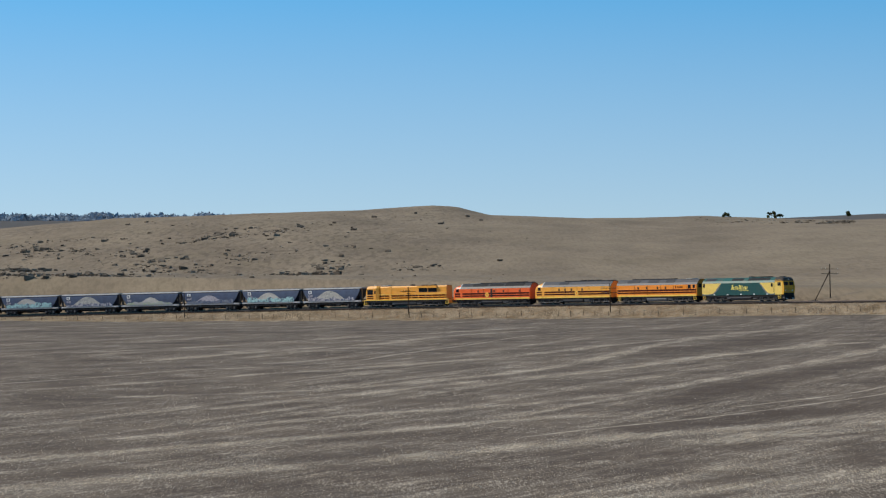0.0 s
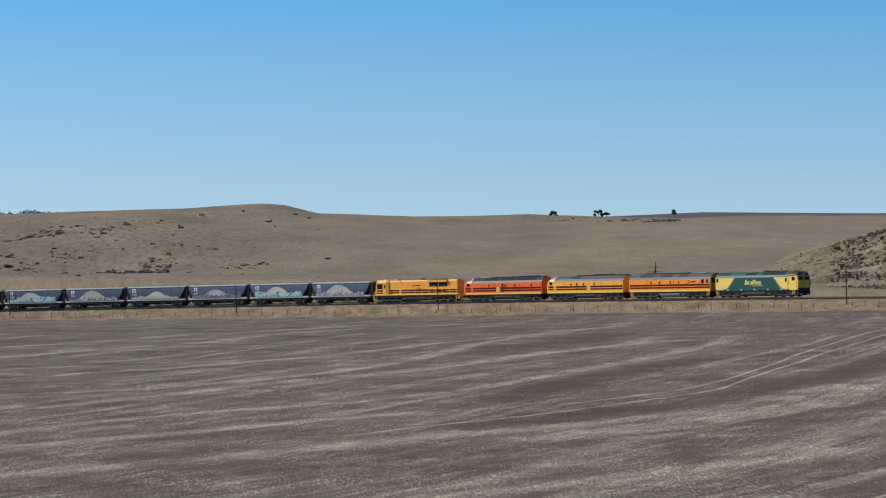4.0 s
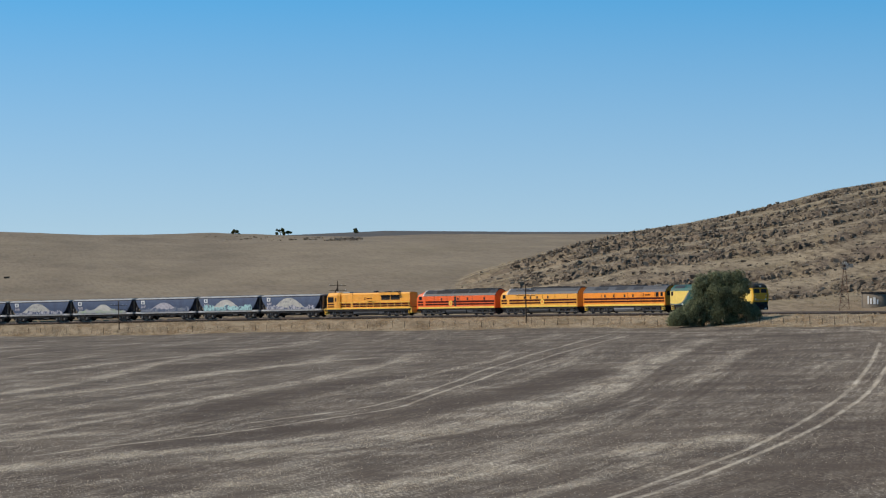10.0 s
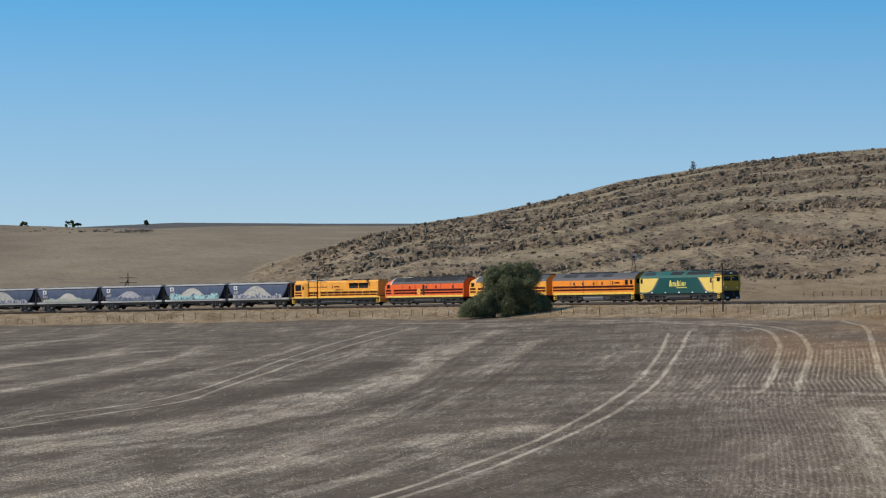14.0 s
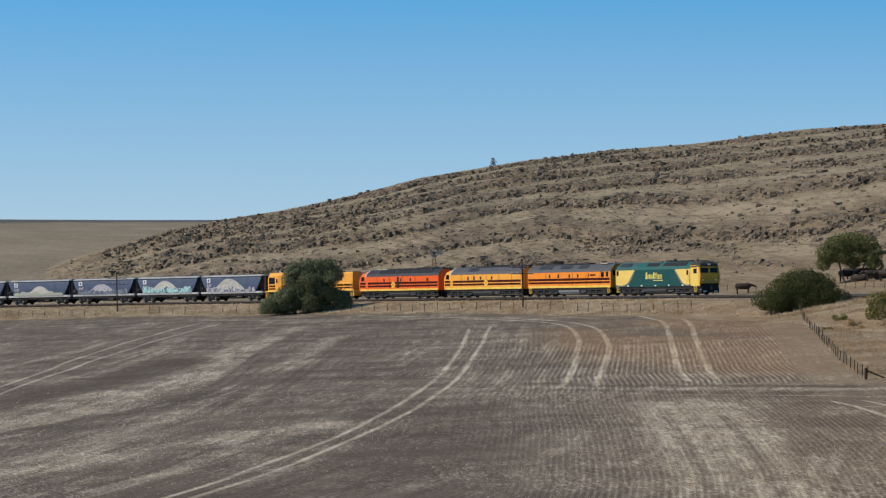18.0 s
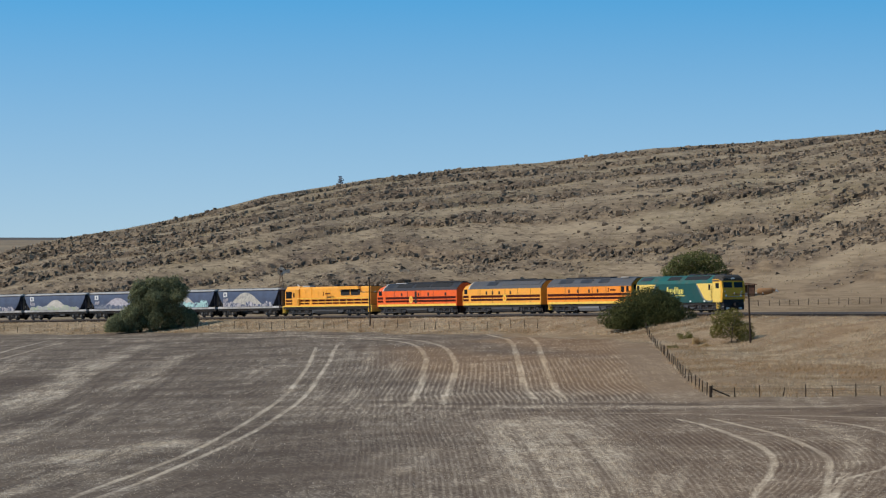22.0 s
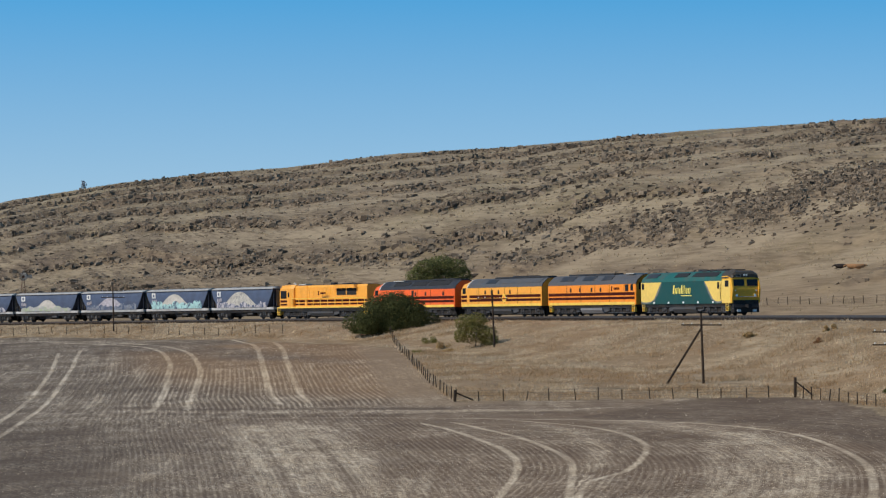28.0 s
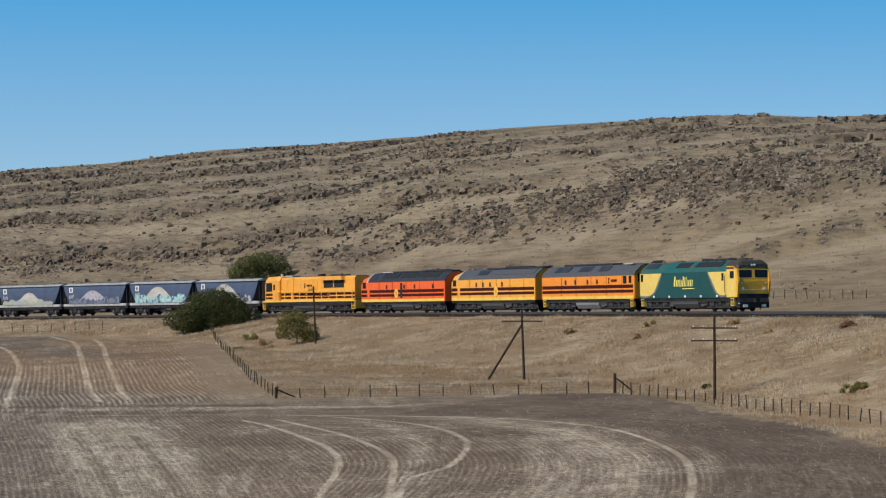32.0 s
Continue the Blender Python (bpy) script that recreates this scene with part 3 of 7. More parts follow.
def across(x, y, pts, reach=14.0):
    """Signed distance to a line through the points; far off it is simply large."""
    out = np.full(x.shape, 1e4)
    near = close_by(x, y, pts, reach)
    px, py = x[near], y[near]
    best, side = np.full(px.shape, 1e4), np.ones(px.shape)
    for (ax, ay), (bx, by) in zip(pts, pts[1:]):
        ux, uy = bx - ax, by - ay
        t = np.clip(((px - ax) * ux + (py - ay) * uy) / (ux * ux + uy * uy), 0, 1)
        d = np.hypot(px - ax - t * ux, py - ay - t * uy)
        s = np.sign(ux * (py - ay) - uy * (px - ax))
        side, best = np.where(d < best, s, side), np.minimum(d, best)
    out[near] = best * side
    return out


def beside(x, y, pts, reach=14.0):
    """Distance to a line through the points."""
    return abs(across(x, y, pts, reach))


def smooth_line(pts, n=8):
    """A rounded line through the points."""
    p = np.array([pts[0]] + list(pts) + [pts[-1]], float)
    out = []
    for i in range(1, len(p) - 2):
        for t in np.arange(n) / n:
            out.append(0.5 * (2 * p[i] + (p[i + 1] - p[i - 1]) * t + (2 * p[i - 1] - 5 * p[i] + 4 * p[i + 1] - p[i + 2]) * t ** 2 + (3 * p[i] - p[i - 1] - 3 * p[i + 1] + p[i + 2]) * t ** 3))
    return [tuple(q) for q in out] + [tuple(pts[-1])]


def rows_at(x, y):
    """Coordinates across and along the drill rows: one pass beside the wheel marks, another beside the fence."""
    left = np.interp(y, (0, 94, 121, 133, 152, 169, 195, 230, 289, 360, 500, 700), (-60, 12, 29.6, 37.3, 47.5, 55.7, 66.7, 80.9, 103.1, 127, 160, 200))
    right = np.interp(y, (150, 178, 190, 216, 252, 272, 283, 294, 310, 360), (68, 79.6, 84.0, 95.0, 110.0, 119.0, 122.0, 124.0, 124.5, 118))
    q = np.where((x - left > 6 + 4 * ease((y - 230) / 60)) & (y > 172), 1.2 * (x - right), x - left)
    return q, 0.5 * x + y


def head_rows(x, y):
    """Across the rows of the near pass, which bend round the headland."""
    turn = np.interp(y, (60, 95, 111.4, 116.9, 124.7, 131.7, 139.4, 147.8, 175), (28, 50, 60.1, 63.7, 68.2, 71.2, 73.7, 76.2, 84))
    straight = x - np.interp(y, (60, 98, 116.5, 127.8, 145.1, 160.7, 180), (26, 44, 52.0, 56.4, 63.0, 68.6, 76))
    return 1.55 * np.where(x < turn, straight, beside(x, y, head, 90.0))


def thin_cover(x, y):
    """Where little straw was left: beyond the headland's outer wheel mark, and beside the near pass."""
    out = np.interp(y, (60, 97.6, 104.9, 112, 119.2, 127.3, 132.9, 138.8, 152, 165), (42, 70.8, 76.2, 80.9, 84.6, 88.0, 89.5, 89.8, 86, 110))
    straight = x - np.interp(y, (60, 98, 116.5, 127.8, 145.1, 160.7, 180), (26, 44, 52.0, 56.4, 63.0, 68.6, 76))
    a = x - np.interp(y, (60, 94, 121, 133, 152, 169, 195), (-10, 12, 29.6, 37.3, 47.5, 55.7, 66.7))
    wob = 5 * (fractal(x / 12, y / 12, 3, 231) - 0.5)
    outer = ease((x - out - 0.6 + 0.4 * wob) / 1.5) * (y < 165)
    gap = ease((a - 0.5) / 2) * ease((-9 - straight + wob) / 4) * ease((172 - y) / 6)
    return np.clip(0.85 * outer + 0.75 * gap, 0, 1)


def field_cover(x, y):
    """Straw that lies on the harvested field: swaths, wheel marks and bare ruts."""
    q, along = rows_at(x, y)
    wob = fractal(x / 45, y / 45, 3, 61) - 0.5
    band = 0.5 + 0.5 * np.sin(2 * np.pi * (q + 5 * wob) / 9.5)
    streak = fractal((q + 2 * wob) / 1.3, along / 45, 4, 67)
    patch = fractal(x / 30, y / 30, 4, 71)
    v = ease((streak - 0.44) / 0.16) * (0.04 + 0.46 * ease(band * 1.5 - 0.4)) * ease((patch - 0.34) / 0.22)
    keep = ease((fractal(x / 4, y / 9, 3, 80) - 0.25) / 0.25)
    for pts, half in SWATHS:
        dist = beside(x, y, smooth_line(pts)) + 1.6 * wob
        half, amp = (0.6 * half, 1.1) if pts[-1][0] < 0 else (half, 1.0)
        amp = 1.25 if pts[0][0] < 73 and 1.3 < half < 1.8 and pts[-1][0] > 30 else amp
        v = np.maximum(v, amp * np.exp(-(dist / half) ** 2) * (0.25 + 0.6 * keep))
    for k, pts in enumerate(TYRES_TURN):
        dist = beside(x, y, smooth_line(pts))
        v = np.maximum(v, 0.75 * np.exp(-(dist / (1.4 if k < 2 else 0.8)) ** 2) * (0.35 + 0.65 * keep))
    for pts in RUTS:
        dist = beside(x, y, smooth_line(pts))
        v = v * (1 - 0.85 * np.exp(-(dist / 0.8) ** 4))
    for pts in RUTS_NEAR:
        v = v * (1 - 0.8 * np.exp(-(beside(x, y, smooth_line(pts)) / 0.4) ** 4))
    for pts, half in BARE:
        dist = beside(x, y, smooth_line(pts)) + 1.2 * wob
        v = v * (1 - 0.9 * np.exp(-(dist / half) ** 4))
    for pts in TYRES + TYRES_FAR + TYRES_HEADLAND:
        dist = beside(x, y, smooth_line(pts))
        v = v * (1 - 0.55 * np.exp(-(dist / 1.3) ** 2))
    return np.clip(v * (1 - thin_cover(x, y)), 0, 1)


cols = np.concatenate([np.arange(-168, -12, 6.0), np.arange(-12, 42.5, 0.07), np.arange(43, 193, 6.0)])
cols = np.append(cols, cols[0] + 360)
rows = np.concatenate([np.geomspace(0.02, 88, 34), np.arange(90, 610, 1.25), np.geomspace(612, 4600, 150)])
AZ, DD = np.meshgrid(np.radians(cols), rows)
GX, GY = DD * np.sin(AZ), DD * np.cos(AZ)
GZ, info = land(GX, GY)
ground_mesh = grid_mesh("ground", np.stack([GX, GY, GZ], -1), bpy.data.materials.new("dry land"))
in_paddock = inside(GX, GY, PADDOCK)
is_field = ((info["w"] < 0) & (info["t"] > 1.05 + 0.25 * (fractal(GX / 6, GY / 6, 2, 91) - 0.5)) & ~in_paddock).astype(float)
is_field *= ease((DD - 30) / 20)
bank = (info["w"] < -2) * (1 - is_field)
orange_grass = np.clip(1.2 * np.exp(-((GX - 110) / 4.5) ** 2) * ease((GY - 174) / 8) * ease((232 - GY) / 10) + 0.9 * bank * ease((info["s"] - 150) / 50) * np.exp(-((info["t"] - 0.86) / 0.16) ** 2) * ease((36 - np.degrees(AZ)) / 6) + bank * ease((fractal(GX / 14, GY / 14, 3, 93) - 0.42) / 0.2) * ease((info["s"] - 120) / 60) + 0.7 * (info["w"] > 3) * ease((60 - info["w"]) / 50) * ease((info["s"] - 60) / 60), 0, 1)
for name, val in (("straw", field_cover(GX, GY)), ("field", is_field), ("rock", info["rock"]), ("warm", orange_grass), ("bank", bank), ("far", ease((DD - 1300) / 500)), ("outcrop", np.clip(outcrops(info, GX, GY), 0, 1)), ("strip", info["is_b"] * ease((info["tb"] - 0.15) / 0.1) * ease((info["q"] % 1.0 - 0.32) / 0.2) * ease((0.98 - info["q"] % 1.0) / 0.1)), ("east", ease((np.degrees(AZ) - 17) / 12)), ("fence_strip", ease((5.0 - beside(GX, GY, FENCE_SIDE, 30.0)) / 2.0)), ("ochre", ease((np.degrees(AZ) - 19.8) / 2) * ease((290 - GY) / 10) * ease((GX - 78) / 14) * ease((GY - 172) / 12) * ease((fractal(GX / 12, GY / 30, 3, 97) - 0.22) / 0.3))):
    at = ground_mesh.attributes.new(name, "FLOAT", "POINT")
    at.data.foreach_set("value", np.asarray(val, np.float32).reshape(-1))
q_row, a_row = rows_at(GX, GY)
head = smooth_line(TYRES_HEADLAND[0])
q_head = head_rows(GX, GY)
zone = ease((GX - 38) / 6) * ease((174 - GY) / 6)
for name, u, v in (("rows", q_row, a_row), ("head_rows", q_head, a_row)):
    at = ground_mesh.attributes.new(name, "FLOAT_VECTOR", "POINT")
    at.data.foreach_set("vector", np.stack([u, v, u * 0], -1).astype(np.float32).reshape(-1))
near_tyre = np.full(GX.shape, 9.0)
for name, first in (("tyre_a", 0), ("tyre_b", 1)):
    best = np.full(GX.shape, 9.0)
    for group in (TYRES, TYRES_FAR, TYRES_HEADLAND):
        for pts in group[first::2]:
            d = across(GX, GY, smooth_line(pts, 5)) / (1.35 if pts in TYRES[2:] else 1.0)
            best = np.where(abs(d) < abs(best), d, best)
    near_tyre = np.minimum(near_tyre, abs(best))
    at = ground_mesh.attributes.new(name, "FLOAT", "POINT")
    at.data.foreach_set("value", best.astype(np.float32).reshape(-1))
at = ground_mesh.attributes.new("near_tyre", "FLOAT", "POINT")
at.data.foreach_set("value", np.exp(-(near_tyre / 0.9) ** 2).astype(np.float32).reshape(-1))
bare = np.zeros_like(GX)
for pts in RUTS:
    dist = beside(GX, GY, smooth_line(pts))
    bare = np.maximum(bare, 0.8 * np.exp(-((dist - 0.5) / 0.22) ** 2))
for pts, half in BARE:
    bare = np.maximum(bare, 0.8 * np.exp(-(beside(GX, GY, smooth_line(pts)) / half) ** 4))
bare = np.maximum(bare, 0.8 * thin_cover(GX, GY))
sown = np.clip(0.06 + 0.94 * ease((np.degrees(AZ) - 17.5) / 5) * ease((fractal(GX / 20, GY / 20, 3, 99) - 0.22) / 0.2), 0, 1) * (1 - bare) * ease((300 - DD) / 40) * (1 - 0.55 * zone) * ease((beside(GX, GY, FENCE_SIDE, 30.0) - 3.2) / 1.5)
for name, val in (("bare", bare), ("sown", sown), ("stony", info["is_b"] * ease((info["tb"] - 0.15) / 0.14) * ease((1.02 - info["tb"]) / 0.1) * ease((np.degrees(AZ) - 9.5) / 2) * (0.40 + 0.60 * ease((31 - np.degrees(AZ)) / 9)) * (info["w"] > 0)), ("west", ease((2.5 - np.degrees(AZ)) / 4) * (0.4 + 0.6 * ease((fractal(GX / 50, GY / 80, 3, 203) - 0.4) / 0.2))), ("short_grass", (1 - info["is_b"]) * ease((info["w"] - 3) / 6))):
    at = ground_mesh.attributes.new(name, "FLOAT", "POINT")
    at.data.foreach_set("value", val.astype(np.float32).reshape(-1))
at = ground_mesh.attributes.new("headland", "FLOAT", "POINT")
at.data.foreach_set("value", zone.astype(np.float32).reshape(-1))
ground_mesh.shade_smooth()
ground = tagged(new("ground", ground_mesh), "harvested grey-brown field, dry grass bank and rocky hills", "ground", kind="structure")


def land_material(m):
    m.use_nodes = True
    n, l = m.node_tree.nodes, m.node_tree.links
    b = n["Principled BSDF"]
    b.inputs["Roughness"].default_value = 0.95
    b.inputs["Specular IOR Level"].default_value = 0.1
    geo = n.new("ShaderNodeNewGeometry")

    def attr(name):
        a = n.new("ShaderNodeAttribute")
        a.attribute_name = name
        return a.outputs["Fac"]

    def noise_node(scale, detail=5, squash=(1, 1, 1)):
        mp = n.new("ShaderNodeMapping")
        mp.inputs["Scale"].default_value = squash
        l.new(geo.outputs["Position"], mp.inputs["Vector"])
        t = n.new("ShaderNodeTexNoise")
        t.inputs["Scale"].default_value, t.inputs["Detail"].default_value = scale, detail
        t.inputs["Roughness"].default_value = 0.65
        l.new(mp.outputs[0], t.inputs["Vector"])
        return t.outputs["Fac"]

    def ramp(fac, lo, hi, a, c):
        r = n.new("ShaderNodeMapRange")
        r.inputs["From Min"].default_value, r.inputs["From Max"].default_value = lo, hi
        l.new(fac, r.inputs["Value"])
        return mix(r.outputs[0], a, c)

    def mix(fac, a, c):
        x = n.new("ShaderNodeMix")
        x.data_type = "RGBA"
        for src, k in ((a, 6), (c, 7)):
            if isinstance(src, tuple):
                x.inputs[k].default_value = (*src, 1)
            else:
                l.new(src, x.inputs[k])
        l.new(fac, x.inputs["Factor"])
        return x.outputs[2]

    def math_node(op, a, c):
        x = n.new("ShaderNodeMath")
        x.operation = op
        x.use_clamp = True
        for src, k in ((a, 0), (c, 1)):
            if isinstance(src, float):
                x.inputs[k].default_value = src
            else:
                l.new(src, x.inputs[k])
        return x.outputs[0]

    def row_noise(name, across, along, detail=3):
        at = n.new("ShaderNodeAttribute")
        at.attribute_name = name
        mp = n.new("ShaderNodeMapping")
        mp.inputs["Scale"].default_value = (across, along, 1)
        l.new(at.outputs["Vector"], mp.inputs["Vector"])
        t = n.new("ShaderNodeTexNoise")
        t.inputs["Scale"].default_value, t.inputs["Detail"].default_value = 1.0, detail
        t.inputs["Roughness"].default_value = 0.6
        l.new(mp.outputs[0], t.inputs["Vector"])
        return t.outputs["Fac"]

    def level(fac, lo, hi, a=0.0, c=1.0):
        r = n.new("ShaderNodeMapRange")
        for k, val in (("From Min", lo), ("From Max", hi), ("To Min", a), ("To Max", c)):
            r.inputs[k].default_value = val
        l.new(fac, r.inputs["Value"])
        return r.outputs[0]

    def either(a, c):
        x = n.new("ShaderNodeMix")
        x.data_type = "FLOAT"
        l.new(attr("headland"), x.inputs["Factor"])
        l.new(a, x.inputs[2])
        l.new(c, x.inputs[3])
        return x.outputs[0]

    grit = level(either(row_noise("rows", 3.0, 0.22), row_noise("head_rows", 3.0, 0.5)), 0.52, 0.62)
    specks = level(either(row_noise("rows", 1.1, 0.10, 6), row_noise("head_rows", 1.1, 0.2, 6)), 0.44, 0.60)
    streak = level(either(row_noise("rows", 0.9, 0.04), row_noise("head_rows", 0.9, 0.06)), 0.46, 0.60)
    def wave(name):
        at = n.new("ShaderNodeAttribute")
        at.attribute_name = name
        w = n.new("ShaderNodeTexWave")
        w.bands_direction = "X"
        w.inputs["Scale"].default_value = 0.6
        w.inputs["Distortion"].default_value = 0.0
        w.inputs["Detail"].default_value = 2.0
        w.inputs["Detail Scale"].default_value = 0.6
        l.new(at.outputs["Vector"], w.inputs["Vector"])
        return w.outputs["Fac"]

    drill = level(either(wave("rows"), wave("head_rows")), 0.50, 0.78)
    flecks = level(noise_node(9.0, 2, (1, 0.13, 1)), 0.54, 0.60)
    clump = level(noise_node(0.12, 4), 0.38, 0.62)
    soil = ramp(noise_node(0.08), 0.35, 0.65, (0.088, 0.065, 0.048), (0.134, 0.101, 0.074))
    soil = mix(math_node("MULTIPLY", attr("east"), 0.8), soil, ramp(noise_node(0.11), 0.35, 0.65, (0.110, 0.069, 0.043), (0.158, 0.103, 0.066)))
    soil = mix(math_node("MULTIPLY", attr("ochre"), 0.45), soil, (0.27, 0.155, 0.076))
    soil = mix(math_node("MULTIPLY", attr("fence_strip"), 0.8), soil, (0.235, 0.165, 0.105))
    soil = mix(math_node("MULTIPLY", attr("bare"), 0.6), soil, (0.080, 0.056, 0.040))
    stalk = ramp(noise_node(0.25), 0.35, 0.65, (0.46, 0.37, 0.265), (0.70, 0.60, 0.465))
    stalk = mix(math_node("MULTIPLY", attr("east"), 0.6), stalk, ramp(noise_node(0.3), 0.35, 0.65, (0.46, 0.345, 0.225), (0.70, 0.565, 0.40)))
    stalk = mix(math_node("MULTIPLY", attr("ochre"), 0.6), stalk, (0.50, 0.34, 0.19))
    loose_straw = math_node("MULTIPLY", math_node("ADD", math_node("MULTIPLY", grit, 0.22), math_node("ADD", math_node("MULTIPLY", specks, 0.08), math_node("MULTIPLY", flecks, 0.40))), level(clump, 0, 1, 0.12, 0.95))
    loose_straw = math_node("ADD", loose_straw, math_node("MULTIPLY", math_node("MULTIPLY", streak, clump), 0.14))
    loose_straw = math_node("MULTIPLY", loose_straw, level(attr("bare"), 0, 1, 1.0, 0.3))
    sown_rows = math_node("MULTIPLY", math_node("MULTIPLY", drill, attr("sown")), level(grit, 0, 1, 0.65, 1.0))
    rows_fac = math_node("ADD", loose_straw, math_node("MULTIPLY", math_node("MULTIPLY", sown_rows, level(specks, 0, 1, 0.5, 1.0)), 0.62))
    laid = math_node("MULTIPLY", math_node("MULTIPLY", attr("straw"), level(specks, 0, 1, 0.45, 1.0)), level(flecks, 0, 1, 0.40, 1.0))
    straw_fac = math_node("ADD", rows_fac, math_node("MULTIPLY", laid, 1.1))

    def tyre_line(name):
        x = n.new("ShaderNodeMath")
        x.operation = "ABSOLUTE"
        l.new(attr(name), x.inputs[0])
        return level(x.outputs[0], 0.10, 0.26, 1.0, 0.0)

    tyre = math_node("MULTIPLY", math_node("ADD", tyre_line("tyre_a"), tyre_line("tyre_b")), level(attr("near_tyre"), 0.15, 0.5))
    tyre = math_node("MULTIPLY", math_node("MULTIPLY", tyre, level(specks, 0, 1, 0.45, 0.85)), level(flecks, 0, 1, 0.7, 1.0))
    straw_fac = math_node("ADD", straw_fac, tyre)
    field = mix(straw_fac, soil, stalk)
    grass_a = ramp(noise_node(0.06, 6, (1, 0.4, 1)), 0.35, 0.65, (0.195, 0.149, 0.100), (0.305, 0.237, 0.158))
    grass = mix(math_node("MULTIPLY", ramp(noise_node(1.1, 7, (1, 0.14, 1)), 0.46, 0.60, (0.0, 0.0, 0.0), (1.0, 1.0, 1.0)), 0.62), grass_a, (0.092, 0.069, 0.046))
    grass = mix(math_node("MULTIPLY", ramp(noise_node(0.03, 4), 0.5, 0.65, (0.0, 0.0, 0.0), (1.0, 1.0, 1.0)), 0.35), grass, (0.20, 0.165, 0.085))
    grass = mix(math_node("MULTIPLY", math_node("MULTIPLY", attr("strip"), level(noise_node(0.35, 5, (1, 0.3, 1)), 0.36, 0.58)), 0.75), grass, (0.35, 0.28, 0.188))
    pale_bank = ramp(noise_node(0.55, 7, (1, 0.2, 0.8)), 0.38, 0.62, (0.170, 0.118, 0.068), (0.335, 0.250, 0.155))
    pale_bank = mix(math_node("MULTIPLY", level(noise_node(2.0, 6, (1, 0.22, 1.2)), 0.46, 0.60), 0.6), pale_bank, (0.165, 0.115, 0.070))
    pale_bank = mix(math_node("MULTIPLY", level(noise_node(2.6, 4, (1, 0.2, 1.2)), 0.56, 0.64), 0.6), pale_bank, (0.50, 0.40, 0.27))
    pale_bank = mix(math_node("MULTIPLY", level(noise_node(0.16, 5, (1, 0.4, 1)), 0.46, 0.60), attr("east")), pale_bank, (0.215, 0.142, 0.080))
    pale_bank = mix(math_node("MULTIPLY", level(noise_node(0.42, 5, (1, 0.35, 1)), 0.50, 0.62), 0.7), pale_bank, (0.42, 0.325, 0.215))
    grass = mix(math_node("MULTIPLY", attr("bank"), 0.75), grass, pale_bank)
    grass = mix(math_node("MULTIPLY", attr("warm"), 0.45), grass, (0.255, 0.165, 0.092))
    rocky = ramp(noise_node(0.9, 7, (1, 0.35, 1)), 0.38, 0.64, (0.050, 0.037, 0.029), (0.20, 0.153, 0.112))
    rock_fac = math_node("MULTIPLY", attr("rock"), ramp(noise_node(0.6, 7, (1, 0.35, 1)), 0.40, 0.54, (0.1, 0.1, 0.1), (1.0, 1.0, 1.0)))
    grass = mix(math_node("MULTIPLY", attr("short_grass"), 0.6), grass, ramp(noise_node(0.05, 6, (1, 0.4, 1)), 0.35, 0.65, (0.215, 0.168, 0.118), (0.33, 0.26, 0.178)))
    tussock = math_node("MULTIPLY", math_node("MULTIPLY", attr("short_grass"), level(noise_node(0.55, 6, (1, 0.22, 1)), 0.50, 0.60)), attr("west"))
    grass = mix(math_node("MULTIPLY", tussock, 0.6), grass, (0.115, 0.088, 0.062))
    hill = mix(rock_fac, grass, rocky)
    strata = level(noise_node(0.5, 5, (0.45, 0.10, 2.6)), 0.45, 0.60)
    pebbles = level(noise_node(1.7, 5, (1, 0.22, 1.6)), 0.50, 0.58)
    stone_fac = math_node("MULTIPLY", math_node("MULTIPLY", attr("stony"), pebbles), level(strata, 0, 1, 0.22, 0.95))
    hill = mix(stone_fac, hill, ramp(noise_node(2.5, 3, (1, 0.3, 1)), 0.4, 0.6, (0.050, 0.037, 0.028), (0.130, 0.096, 0.070)))
    rubble = math_node("MULTIPLY", attr("outcrop"), level(noise_node(1.3, 6, (1, 0.3, 1.4)), 0.40, 0.56, 0.25, 0.95))
    hill = mix(rubble, hill, ramp(noise_node(2.2, 4, (1, 0.3, 1)), 0.38, 0.62, (0.060, 0.045, 0.034), (0.165, 0.125, 0.092)))
    glints = level(noise_node(2.1, 4, (1, 0.22, 1.4)), 0.60, 0.66)
    hill = mix(math_node("MULTIPLY", math_node("MULTIPLY", attr("stony"), glints), 0.6), hill, (0.34, 0.275, 0.20))
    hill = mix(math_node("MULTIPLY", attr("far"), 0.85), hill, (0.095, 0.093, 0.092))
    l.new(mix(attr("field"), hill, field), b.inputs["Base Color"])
    bp = n.new("ShaderNodeBump")
    bp.inputs["Strength"].default_value, bp.inputs["Distance"].default_value = 0.15, 0.2
    l.new(noise_node(1.6, 6, (1, 0.15, 1)), bp.inputs["Height"])
    l.new(bp.outputs[0], b.inputs["Normal"])


land_material(ground_mesh.materials[0])


# ---- track ----
def ribbon(name, offs, s0, s1, step, mat, parent=None):
    """A strip along the line; offs: pairs of metres to the right and up over the rail tops."""
    ss = np.arange(s0, s1 + 0.1, step)
    P = np.array([[on_line(s, o, u) for o, u in offs] for s in ss])
    me = grid_mesh(name, P, M[mat])
    ob = new(name, me)
    ob.parent = parent
    return ob


